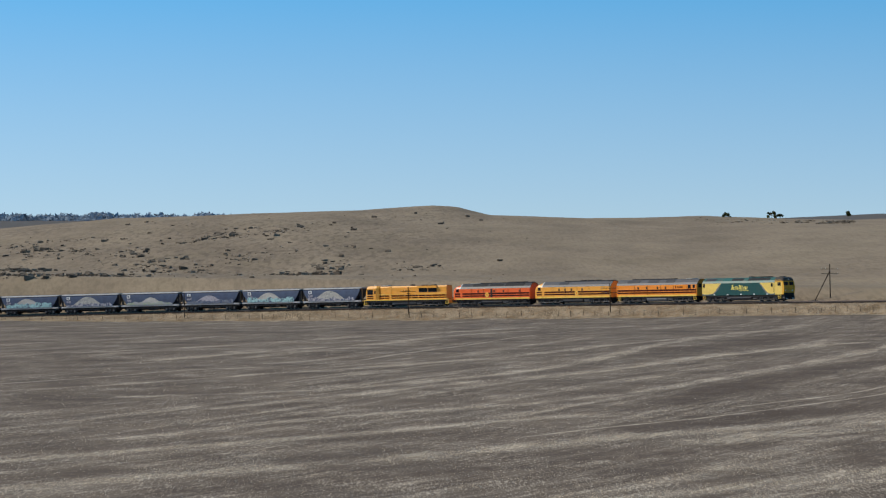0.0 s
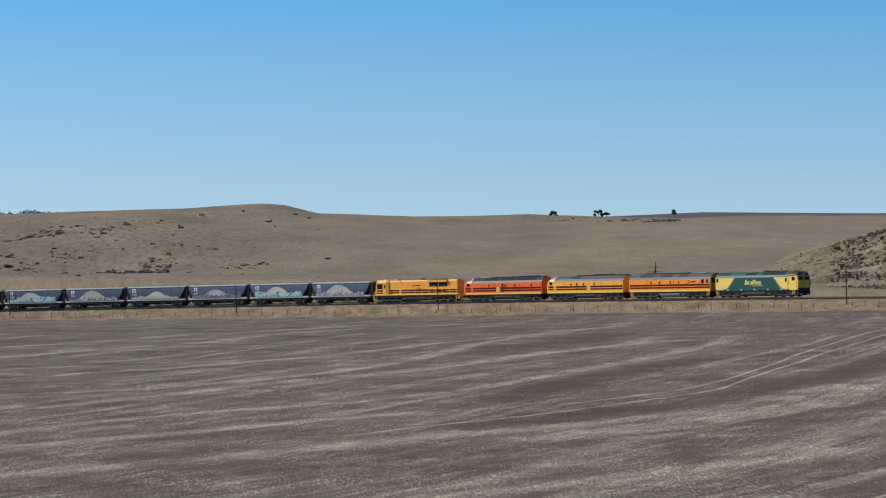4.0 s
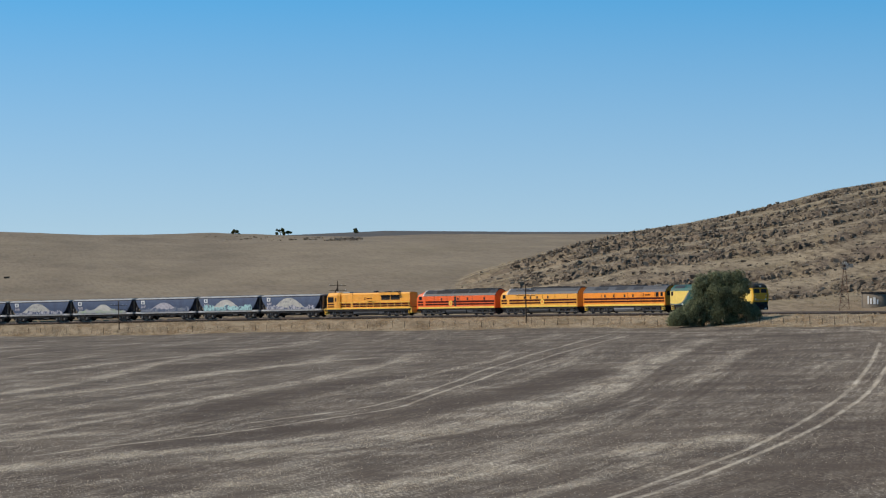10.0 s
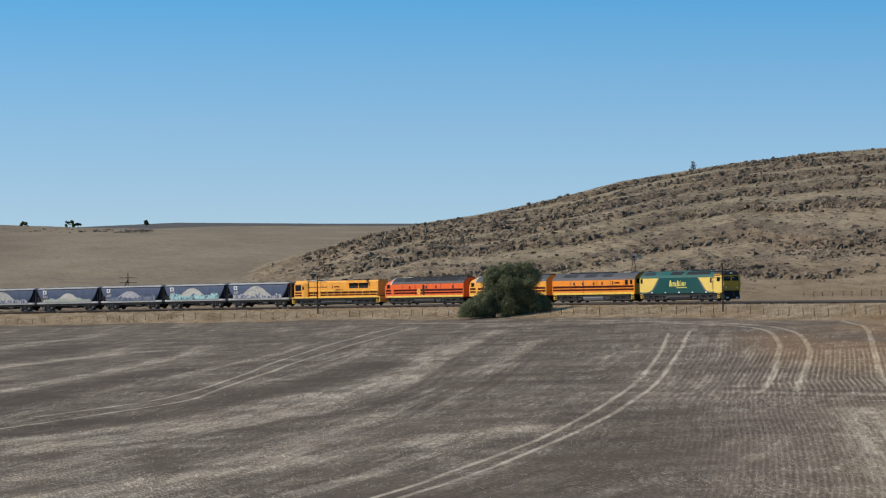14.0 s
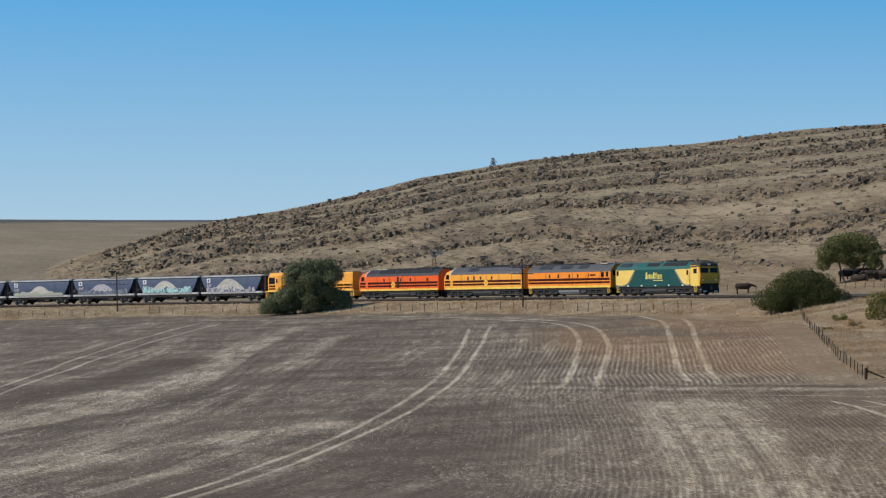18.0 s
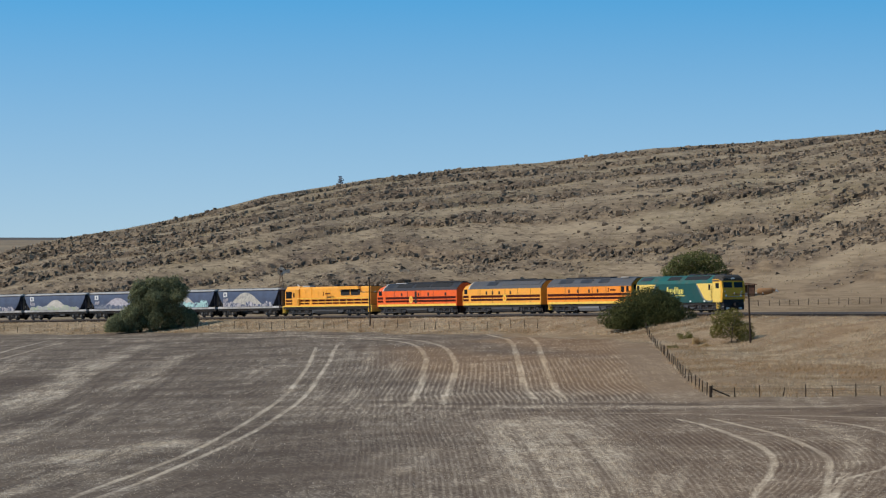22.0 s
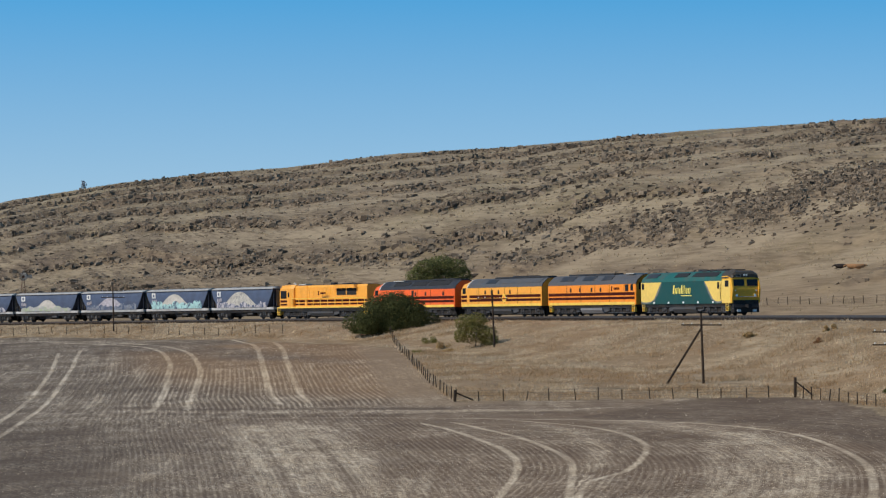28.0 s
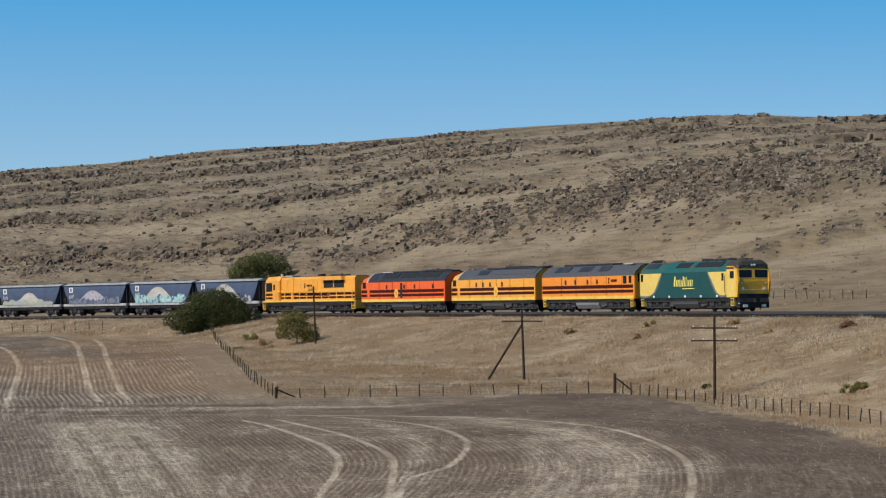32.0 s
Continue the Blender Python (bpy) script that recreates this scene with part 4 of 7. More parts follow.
tagged(ribbon("ballast", [(2.6, -0.75), (2.3, -0.50), (1.75, -0.24), (0, -0.2), (-1.75, -0.24), (-2.8, -0.62), (-3.4, -1.0)], -600, 440, 4.0, "ballast"), "dark brown ballast bed under the line", "ballast", kind="structure")
track = empty("railway_track", "brown steel rails on grey timber sleepers over dark ballast", "track")
for side in (0.80, -0.80):
    ribbon("rail", [(side + 0.07, -0.16), (side + 0.035, -0.02), (side + 0.035, 0.0), (side - 0.035, 0.0), (side - 0.035, -0.02), (side - 0.07, -0.16)], -600, 440, 4.0, "rail", track)
bm = bmesh.new()
for s in np.arange(-300, 440, 0.68):
    c, h = on_line(s), float(heading(s))
    r, f = Vector((math.cos(h), -math.sin(h), 0)), Vector((math.sin(h), math.cos(h), 0))
    v = [bm.verts.new(c + r * a + f * b_ + Vector((0, 0, zz))) for zz in (-0.3, -0.185) for a, b_ in ((-1.25, -0.12), (1.25, -0.12), (1.25, 0.12), (-1.25, 0.12))]
    for qd in ((4, 5, 6, 7), (0, 1, 5, 4), (1, 2, 6, 5), (2, 3, 7, 6), (3, 0, 4, 7)):
        bm.faces.new([v[i] for i in qd])
sl = part("sleeper_bed", bm, "sleeper", track)
sl["kind"] = "stuff"


# ---- line-side poles and fences ----
def telegraph_pole(m, height=5.5, arms=2, stay=None, lean=(0, 0)):
    e = empty("telegraph_pole", "dark weathered timber pole with cross-arms beside the line", "pole", "poles along the line", m)
    part("post", tube((0, 0, -0.4), (lean[0], lean[1], height), 0.105, r2=0.075), "post", e)
    for k in range(arms):
        z = height - 0.85 - 0.82 * k
        fx = z / height
        arm = part("cross_arm", block(-1.5 + lean[0] * fx, 1.5 + lean[0] * fx, -0.15, -0.07, z - 0.045, z + 0.045), "post", e)
        for i in range(4):
            x = (-1.35, -0.72, 0.72, 1.35)[i] + lean[0] * fx
            part("insulator", tube((x, -0.11, z + 0.06), (x, -0.11, z + 0.16), 0.04, sides=6, r2=0.03), "insulator", arm)
    if stay:
        part("stay", tube((stay, 0, -0.5), (lean[0] * 0.8 - 0.05, 0, height * 0.78), 0.09, r2=0.08), "post", e)
    return e


def beside_line(s, off):
    p = on_line(s, off)
    return Vector((p.x, p.y, ground_at(p.x, p.y)))


POLES = [(-5.35, 9, 5.0, None), (-0.69, 9, 5.2, None), (3.48, 9, 5.2, None), (7.99, -6, 5.8, -2.6), (11.93, 9, 5.9, None), (20.3, 10, 6.0, None)]
for az, off, h, stay in POLES:
    tries = np.arange(-330, 300, 0.5)
    s = float(min(tries, key=lambda v: abs(math.degrees(math.atan2(*on_line(v, off).xy)) - az)))
    p = beside_line(s, off)
    telegraph_pole(Matrix.Translation(p) @ pose(0, 0, 0, 0, 0, -az), h, 2, stay, (-0.12, 0))
for az, d, h, stay, lean in [(28.2, 266, 5.5, None, (-0.25, 0)), (32.53, 205.5, 5.2, -3.0, (-0.2, 0)), (36.47, 178.8, 5.5, None, (-0.03, 0))]:
    telegraph_pole(Matrix.Translation(on_ground(az, d)) @ pose(0, 0, 0, 0, 0, -az), h, 2 if az > 35 else 1, stay, lean)

post_mesh = None


def fence(name, label, pts, gap, height=1.0, wires=4, jitter=0.1):
    """A wire fence through the points: a thing with its posts and wires as parts."""
    global post_mesh
    e = empty(name, label, "fence")
    rng = random.Random(len(pts) * 7 + int(gap * 10))
    if post_mesh is None:
        bm = bmesh.new()
        tube((0, 0, -0.35), (0, 0, 1.0), 0.042, bm, 6, 0.036)
        me = bpy.data.meshes.new("fence_post")
        bm.to_mesh(me)
        bm.free()
        me.materials.append(M["post"])
        post_mesh = me
    tops = []
    for a, b in zip(pts, pts[1:]):
        a, b = Vector(a), Vector(b)
        n = max(1, round((b - a).length / gap))
        for i in range(n):
            p = a.lerp(b, (i + rng.uniform(-jitter, jitter)) / n)
            z = ground_at(p.x, p.y)
            o = shared("fence_post", post_mesh, e, pose(p.x, p.y, z, rng.gauss(0, 3.5), rng.gauss(0, 3.5), rng.uniform(0, 90)))
            o.scale = (1, 1, height * rng.uniform(0.85, 1.12))
            tops.append(Vector((p.x, p.y, z)))
    for k in range(wires):
        cu = bpy.data.curves.new("wire", "CURVE")
        cu.dimensions, cu.bevel_depth, cu.bevel_resolution = "3D", 0.006, 0
        sp = cu.splines.new("POLY")
        sp.points.add(len(tops) - 1)
        for q, t in zip(sp.points, tops):
            q.co = (t.x, t.y, t.z + height * (0.95 - 0.22 * k), 1)
        cu.materials.append(M["wire"])
        w = new("wire", cu)
        w.parent = e
    return e


fence("line_fence", "leaning dark timber posts and wire in dry grass beside the line", [on_line(s, 11.5).xy for s in np.arange(-210, 196, 6.0)], 2.4, 1.0)
fence("side_fence", "dark timber posts and wire at the field's edge", FENCE_SIDE, 3.4, 0.85)
fence("paddock_fence", "dark timber posts and wire round the dry paddock", FENCE_LOW[:3], 1.6, 0.8)
fence("bank_fence", "closely set dark posts and wire along the bank's foot", FENCE_LOW[2:], 1.3, 0.8)
fence("far_fence", "thin posts and wire beyond the line", [on_line(s, -16.0).xy for s in np.arange(130, 300, 8.0)], 1.9, 0.75)
for (x, y), h in (((106.5, 155.5), 1.35), ((88.5, 170.9), 0.8)):
    z = ground_at(x, y)
    g = empty("strainer_post", "thick dark timber corner post with a brace", "post", m=pose(x, y, z))
    part("post", tube((0, 0, -0.4), (0, 0, h), 0.11, r2=0.10), "post", g)
    part("brace", tube((0.12, 0, h * 0.75), (1.4, -0.2, 0.05), 0.05), "post", g)


# ---- plants ----
def crown_mesh(name, lumps, count, size, mat, seed, droop=0.0, loose=0.36):
    """A crown of many small leaf sprays spread over lumps (x, y, z, rx, ry, rz)."""
    rng = np.random.RandomState(seed)
    wts = np.array([l[3] * l[5] for l in lumps])
    which = rng.choice(len(lumps), count, p=wts / wts.sum())
    L = np.array(lumps)[which]
    v = rng.normal(size=(count, 3))
    v /= np.linalg.norm(v, axis=1)[:, None]
    rad = 1.08 - loose + loose * rng.rand(count) ** 0.7
    rad *= 0.85 + 0.35 * value_noise(v[:, 0] * 3 + which * 7.3, v[:, 2] * 3 + v[:, 1] * 3, seed)
    c = L[:, :3] + v * L[:, 3:] * rad[:, None]
    c[:, 2] = np.maximum(c[:, 2], 0.05 * rng.rand(count))
    nrm = v + rng.normal(size=(count, 3)) * 0.42
    nrm /= np.linalg.norm(nrm, axis=1)[:, None]
    t = np.cross(nrm, rng.normal(size=(count, 3)))
    t /= np.linalg.norm(t, axis=1)[:, None]
    t[:, 2] -= droop
    b = np.cross(nrm, t)
    s = size * (0.55 + 0.9 * rng.rand(count))[:, None]
    P = np.stack([c - t * s, c - b * s * 0.55 + t * s * 0.1, c + t * s * 1.1, c + b * s * 0.55 - nrm * s * 0.25], 1)
    me = bpy.data.meshes.new(name)
    me.from_pydata(P.reshape(-1, 3).tolist(), [], np.arange(count * 4).reshape(-1, 4).tolist())
    me.materials.append(M[mat])
    return me


def plant(name, label, category, m, lumps, count, size, mat, seed, trunks=((0, 0, 0.4),), trunk_r=0.16, group="", droop=0.0, loose=0.36):
    """A bush or tree: trunks with limbs, and a crown of leaf sprays."""
    e = empty(name, label, category, group, m)
    rng = random.Random(seed)
    bm = bmesh.new()
    for tx, ty, lean in trunks:
        goal = min(lumps, key=lambda l: abs(l[0] - tx - lean) + abs(l[1] - ty))
        fork = Vector((tx + lean, ty, goal[2] * 0.55))
        tube((tx, ty, -0.3), fork, trunk_r, bm, 7, trunk_r * 0.7)
        for l in lumps:
            if rng.random() < 0.8:
                tip = Vector(l[:3]) + Vector((rng.uniform(-.3, .3) * l[3], rng.uniform(-.3, .3) * l[4], rng.uniform(0, .5) * l[5]))
                mid = fork.lerp(tip, 0.5) + Vector((0, 0, 0.12 * (tip - fork).length))
                tube(fork, mid, trunk_r * 0.5, bm, 5, trunk_r * 0.35)
                tube(mid, tip, trunk_r * 0.35, bm, 5, trunk_r * 0.12)
    part("trunk", bm, "bark", e)
    shared("crown", crown_mesh(name + "_crown", lumps, count, size, mat, seed, droop, loose), e)
    return e


def lumpy(w, h, depth, n, seed, low=0.25, lift=0.0):
    """Lumps that fill a rough dome w wide and h high."""
    rng = random.Random(seed)
    out = []
    for i in range(n):
        a = rng.uniform(-1, 1)
        top = h * (1 - 0.75 * abs(a) ** 2.2)
        r = rng.uniform(0.14, 0.24) * w * (1 - 0.35 * abs(a))
        z = rng.uniform(low * top, max(low * top, top - r * 0.8))
        out.append((a * (w / 2 - r * 0.6), rng.uniform(-1, 1) * (depth / 2 - r * 0.5), z + lift, r, r, r * rng.uniform(0.7, 0.95)))
    return out


def facing(p, az):
    return Matrix.Translation(p) @ pose(0, 0, 0, 0, 0, -az)


rng = random.Random(55)
B1 = []
for i in range(46):
    x = rng.uniform(-6.2, 5.9)
    top = np.interp(x, (-6.4, -5.2, -3.6, -2.4, -1.2, 0.5, 2.5, 4.2, 5.2, 6.2), (1.6, 2.4, 3.2, 6.2, 7.4, 7.6, 7.9, 7.2, 3.8, 2.2))
    r = rng.uniform(0.55, 1.35)
    B1.append((x, rng.uniform(-2.4, 2.4), rng.uniform(0.5, max(0.6, top - r)), r, r, r * rng.uniform(0.75, 1.0)))
for x, z, r in ((-1.6, 6.2, 1.2), (0.2, 6.7, 1.2), (1.7, 6.5, 1.3), (3.2, 6.9, 1.1), (4.2, 5.8, 1.1), (-4.6, 1.5, 1.2), (5.2, 1.5, 1.1), (-3.0, 2.6, 1.3), (0.8, 4.2, 1.8), (2.6, 3.4, 1.7), (-1.2, 3.4, 1.7), (0.4, 1.6, 1.8), (-3.5, 0.9, 1.3), (-2.3, 1.3, 1.5), (4.4, 2.4, 1.2), (-2.2, 4.6, 1.1)):
    B1.append((x, -0.6, z, r, r, r * 0.9))
plant("large_bush", "large dark green bushy tree at the field's edge", "tree", facing(on_ground(15.8, 389), 15.8), B1, 90000, 0.085, "leaf_dark", 5, ((0.4, 0, 0.3), (-1.5, 0.2, -0.6)), 0.3, droop=0.5, loose=0.62)
B2 = lumpy(8.6, 4.0, 6.0, 13, 8, 0.2) + [(-3.9, 0, 1.0, 1.5, 1.7, 1.1), (3.7, 0, 1.0, 1.5, 1.7, 1.2), (0.2, 0, 2.9, 2.4, 2.4, 1.6), (-1.8, -1, 1.8, 2.2, 2, 1.6), (2.0, -1, 1.8, 2.0, 2, 1.5), (-1.4, 0, 2.9, 1.7, 1.8, 1.2), (1.7, 0, 2.7, 1.7, 1.8, 1.2), (0.3, 0, 3.3, 1.5, 1.6, 1.0), (-3.0, -0.6, 0.6, 1.6, 1.5, 0.8), (3.0, -0.6, 0.6, 1.5, 1.5, 0.8), (0, -1.4, 0.6, 2.2, 1.6, 0.8)]
plant("round_bush", "dense deep green rounded bush beside the fence", "bush", facing(on_ground(26.10, 301, 0.35), 26.10), B2, 52000, 0.085, "leaf_deep", 6, ((0, 0, 0.2), (-1.2, 0, -0.4)), 0.2)
B3 = [(-2.6, 0, 3.6, 1.5, 1.5, 1.1), (-1.4, 0, 4.6, 1.7, 1.6, 1.2), (0.2, 0.2, 5.0, 1.8, 1.7, 1.2), (1.8, 0, 4.7, 1.6, 1.6, 1.2), (2.9, 0, 3.6, 1.2, 1.4, 1.2), (2.6, 0, 2.6, 1.0, 1.2, 0.9), (-1.0, 0, 3.1, 1.5, 1.4, 0.9), (1.0, 0, 3.3, 1.3, 1.3, 0.9), (-2.9, 0, 2.9, 1.0, 1.1, 0.8)]
plant("gum_tree", "small olive green gum tree with several bare leaning trunks", "tree", facing(on_ground(27.05, 349), 27.05), [(x, y, z + 0.1, a, b, c) for x, y, z, a, b, c in B3] + [(-3.3, 0.3, 2.3, 0.9, 0.9, 0.8), (3.2, -0.2, 2.1, 1.0, 0.9, 0.9), (0.4, 0.6, 2.4, 1.0, 1.0, 0.7)], 16000, 0.10, "leaf_olive", 7, ((-0.6, 0, -0.8), (0.2, 0, 0.4), (1.0, 0, 0.9)), 0.15)
B4 = [(-0.7, 0, 1.9, 0.8, 0.8, 0.7), (0.2, 0, 2.1, 0.7, 0.8, 0.6), (-0.2, 0, 1.2, 1.1, 1.0, 0.8), (0.9, 0, 1.0, 0.8, 0.8, 0.7), (1.1, 0, 0.5, 0.7, 0.7, 0.5), (-1.2, 0, 0.9, 0.5, 0.6, 0.5)]
plant("shrub", "yellow-green open shrub on the dry bank", "bush", facing(on_ground(27.8, 269), 27.8), [tuple(1.25 * k for k in l) for l in B4], 7000, 0.075, "leaf_dry", 9, ((0, 0, 0.1), (0.4, 0, 0.3)), 0.06)
for az, d, w, h, mat in ((26.85, 281, 2.2, 1.0, "leaf_dry"), (27.1, 275, 2.6, 0.9, "weed"), (26.61, 269, 1.8, 0.6, "leaf_dry"), (27.25, 268, 1.6, 0.6, "weed"), (33.49, 230, 1.5, 0.9, "weed"), (35.13, 222, 1.3, 0.8, "weed"), (34.9, 217, 0.9, 0.6, "rust_weed"), (36.88, 209.5, 1.4, 0.6, "weed"), (39.19, 190, 1.6, 0.7, "rust_weed"), (37.57, 199, 1.1, 0.5, "weed"), (39.36, 167.4, 1.9, 1.1, "leaf_dry"), (36.3, 186, 0.9, 0.5, "leaf_deep")):
    tone = {"leaf_dry": "low yellow-green shrub in dry grass", "weed": "low tan clump of dead weeds in dry grass", "rust_weed": "small rust-brown clump of dead weeds", "leaf_deep": "small dark green shrub by the fence"}[mat]
    plant("low_shrub", tone, "bush", facing(on_ground(az, d, 0.15), az), lumpy(w, h, w * 0.8, 7, int(az * 10), 0.1), 1500, 0.055, mat, int(az * 7), ((0, 0, 0.05),), 0.03, "low shrubs", 0.2, 0.8)

# trees on the skyline
for az, d, w, h, seed, lift in ((5.87, 955, 2.9, 1.9, 31, 0.0), (6.80, 960, 3.4, 4.3, 32, 0.0), (6.97, 962, 2.2, 1.6, 35, 0.9), (8.36, 2060, 4.6, 6.4, 33, 2.6), (19.69, None, 1.8, 2.2, 34, 0.3)):
    if d is None:
        d = float(np.interp(az, LINE_AZ, LINE_D)) + 212
    # The tree on the rocky hill gets the leaf colour with haze in it.
    plant("skyline_tree", "small wind-bent tree alone on the hilltop", "tree", facing(on_ground(az, d), az), lumpy(w, h - lift, w * 0.8, 8, seed, 0.15, lift), 900 if az < 10 else 60, 0.26 if d < 1500 else 0.5, "leaf_deep" if az < 10 else "leaf_hazed", seed, ((0, 0, 0.2),), 0.12, "skyline trees")
rng = np.random.RandomState(77)
wood = []
for i in range(110):
    a = -10.2 + 5.7 * rng.rand()
    r = 6 + 5 * rng.rand()
    p = bearing(a, 2150 + 120 * rng.rand())
    z = ground_at(p.x, p.y)
    wood += [(p.x, p.y, z - 2.5 + 3 * rng.rand(), r, r, r * 0.5)]
# The far belt looks hazy through its leaf colour alone.
far_wood = shared("far_wood", crown_mesh("far_wood", wood, 9000, 2.2, "leaf_hazed", 78), None)
tagged(far_wood, "hazy blue belt of gum trees on the far ridge", "woodland", kind="stuff")


# ---- rocks and grass ----
def scatter(name, label, category, pts, sizes, mat, seed, flat=0.7):
    """Many small angular stones as one mesh."""
    rng = np.random.RandomState(seed)
    base = np.array([(-1, -1, -0.7), (1, -1, -0.7), (1, 1, -0.7), (-1, 1, -0.7), (-0.8, -0.75, 1), (0.8, -0.75, 1), (0.8, 0.75, 1), (-0.8, 0.75, 1)], float)
    quad = np.array([(4, 5, 6, 7), (0, 1, 5, 4), (1, 2, 6, 5), (2, 3, 7, 6), (3, 0, 4, 7)])
    n = len(pts)
    V = base[None] * (0.5 + 0.75 * rng.rand(n, 8, 1)) + rng.normal(0, 0.20, (n, 8, 3))
    V = V * sizes[:, None, None] * np.stack([0.9 + 1.1 * rng.rand(n), 0.7 + 0.4 * rng.rand(n), flat * (0.6 + 0.8 * rng.rand(n))], 1)[:, None]
    a = -np.arctan2(pts[:, 0], pts[:, 1]) + rng.normal(0, 0.45, n)
    c, s = np.cos(a)[:, None], np.sin(a)[:, None]
    V = np.stack([V[..., 0] * c - V[..., 1] * s, V[..., 0] * s + V[..., 1] * c, V[..., 2]], -1) + pts[:, None]
    F = (quad[None] + (np.arange(n) * 8)[:, None, None]).reshape(-1, 4)
    me = bpy.data.meshes.new(name)
    me.from_pydata(V.reshape(-1, 3).tolist(), [], F.tolist())
    me.materials.append(M[mat])
    return tagged(new(name, me), label, category, kind="stuff")


def boulders(label, pts, sizes, count, seed):
    """The largest blocks of an outcrop, each a part; gives back which points are left."""
    rng = random.Random(seed)
    e = empty("rock_outcrop", label, "rocks", "rock outcrops")
    shapes = []
    for k in range(6):
        bm = bmesh.new()
        bmesh.ops.create_cube(bm, size=2.0)
        bmesh.ops.subdivide_edges(bm, edges=bm.edges, cuts=1, use_grid_fill=True)
        for v in bm.verts:
            n = v.co.normalized()
            v.co = v.co.lerp(n * 1.25, 0.35) * rng.uniform(0.82, 1.12)
            v.co.x += 0.18 * v.co.z * rng.uniform(-1, 1)
        me = bpy.data.meshes.new("boulder")
        bm.to_mesh(me)
        bm.free()
        me.materials.append(M["boulder"])
        shapes.append(me)
    order = np.argsort(-sizes)
    for i in order[:count]:
        x, y, z = pts[i]
        r = float(sizes[i])
        m = Matrix.Translation((x, y, z + 0.15 * r)) @ pose(0, 0, 0, rng.uniform(-12, 12), rng.uniform(-12, 12), -math.degrees(math.atan2(x, y)) + rng.uniform(-30, 30)) @ Matrix.Diagonal((r * rng.uniform(0.9, 1.7), r * rng.uniform(0.7, 1.0), r * rng.uniform(0.6, 0.95), 1))
        shared("boulder", shapes[rng.randrange(6)], e, m)
    return order[count:]


def strew(n, az0, az1, d0, d1, seed, mask, thresh):
    """Points on the land where a mask holds."""
    rng = np.random.RandomState(seed)
    a, d = np.radians(az0 + (az1 - az0) * rng.rand(n)), d0 + (d1 - d0) * rng.rand(n)
    x, y = d * np.sin(a), d * np.cos(a)
    z, inf = land(x, y)
    keep = mask(inf, x, y) > thresh * rng.rand(n)
    return np.stack([x, y, z], 1)[keep], rng


pts, rng = strew(150000, 9.5, 42, 250, 700, 101, lambda i, x, y: i["rock"] ** 1.2 * ease((i["az"] - 10.5) / 3) * (i["tb"] < 0.93) * (i["w"] > 14), 1.0)
sz = 0.045 + 0.17 * rng.rand(len(pts)) ** 3
scatter("hill_rocks", "brown weathered stones strewn over the hillside", "rocks", pts, sz, "rock", 102, 0.8)


def slope_points(n, az0, az1, t0, t1, seed, mask):
    """Points on the rocky hill, spread evenly over its height."""
    rng = np.random.RandomState(seed)
    az, tb = az0 + (az1 - az0) * rng.rand(n), t0 + (t1 - t0) * rng.rand(n)
    d = np.interp(az, LINE_AZ[:525], LINE_D[:525]) + tb * (150 + 90 * ease((az - 12) / 14))
    x, y = d * np.sin(np.radians(az)), d * np.cos(np.radians(az))
    z, inf = land(x, y)
    keep = mask(inf, x, y) > rng.rand(n)
    return np.stack([x, y, z], 1)[keep], rng


pts, rng = slope_points(100000, 9.5, 42, 0.15, 1.0, 221, outcrops)
more, _ = slope_points(60000, 28.5, 42, 0.28, 0.76, 223, outcrops)
pts = np.concatenate([pts, more])
sz = 0.09 + (0.30 - 0.10 * ease((np.degrees(np.arctan2(pts[:, 0], pts[:, 1])) - 28) / 6)) * rng.rand(len(pts)) ** 3
rest = boulders("angular grey-brown boulders standing out of the dry hillside", pts, sz, 240, 224)
scatter("outcrop_blocks", "grey-brown angular blocks broken out of the hillside", "rocks", pts[rest], sz[rest], "rock", 222, 0.95)
# ledges: rows of broken blocks along the strata
la, ld = np.meshgrid(np.radians(np.arange(11.6, 42, 0.045)), np.arange(215, 700, 1.0), indexing="ij")
lx, ly = ld * np.sin(la), ld * np.cos(la)
lz, li = land(lx, ly)
edge = np.floor(li["q"][:, 1:]) > np.floor(li["q"][:, :-1])
grain = fractal(li["az"] / 0.35, li["q"] * 2, 3, 151)
low_end = 0.20 + 0.16 * ease((li["az"] - 24) / 5)
ok = edge & ((li["w"] > 16) & (li["tb"] > low_end) & (li["tb"] < 0.92) & (li["is_b"] > 0.6) & (li["strength"] * 0.8 + grain * 0.4 > 0.485 + 0.14 * ease((li["az"] - 29) / 4)))[:, 1:]
spots = np.stack([lx[:, 1:][ok], ly[:, 1:][ok], lz[:, 1:][ok]], 1)
rng = np.random.RandomState(152)
spots = np.repeat(spots, 3, 0)
out = rng.normal(0, 1, len(spots))
ua = np.arctan2(spots[:, 0], spots[:, 1])
spots += np.stack([np.sin(ua) * out * 0.75 + rng.normal(0, 0.25, len(spots)), np.cos(ua) * out * 0.75, 0.12 + 0.14 * out + rng.normal(0, 0.14, len(spots))], 1)
scatter("rock_ledges", "low broken ledges of brown rock along the hillside", "rocks", spots, 0.08 + 0.26 * rng.rand(len(spots)) ** 2, "rock", 153, 1.1)
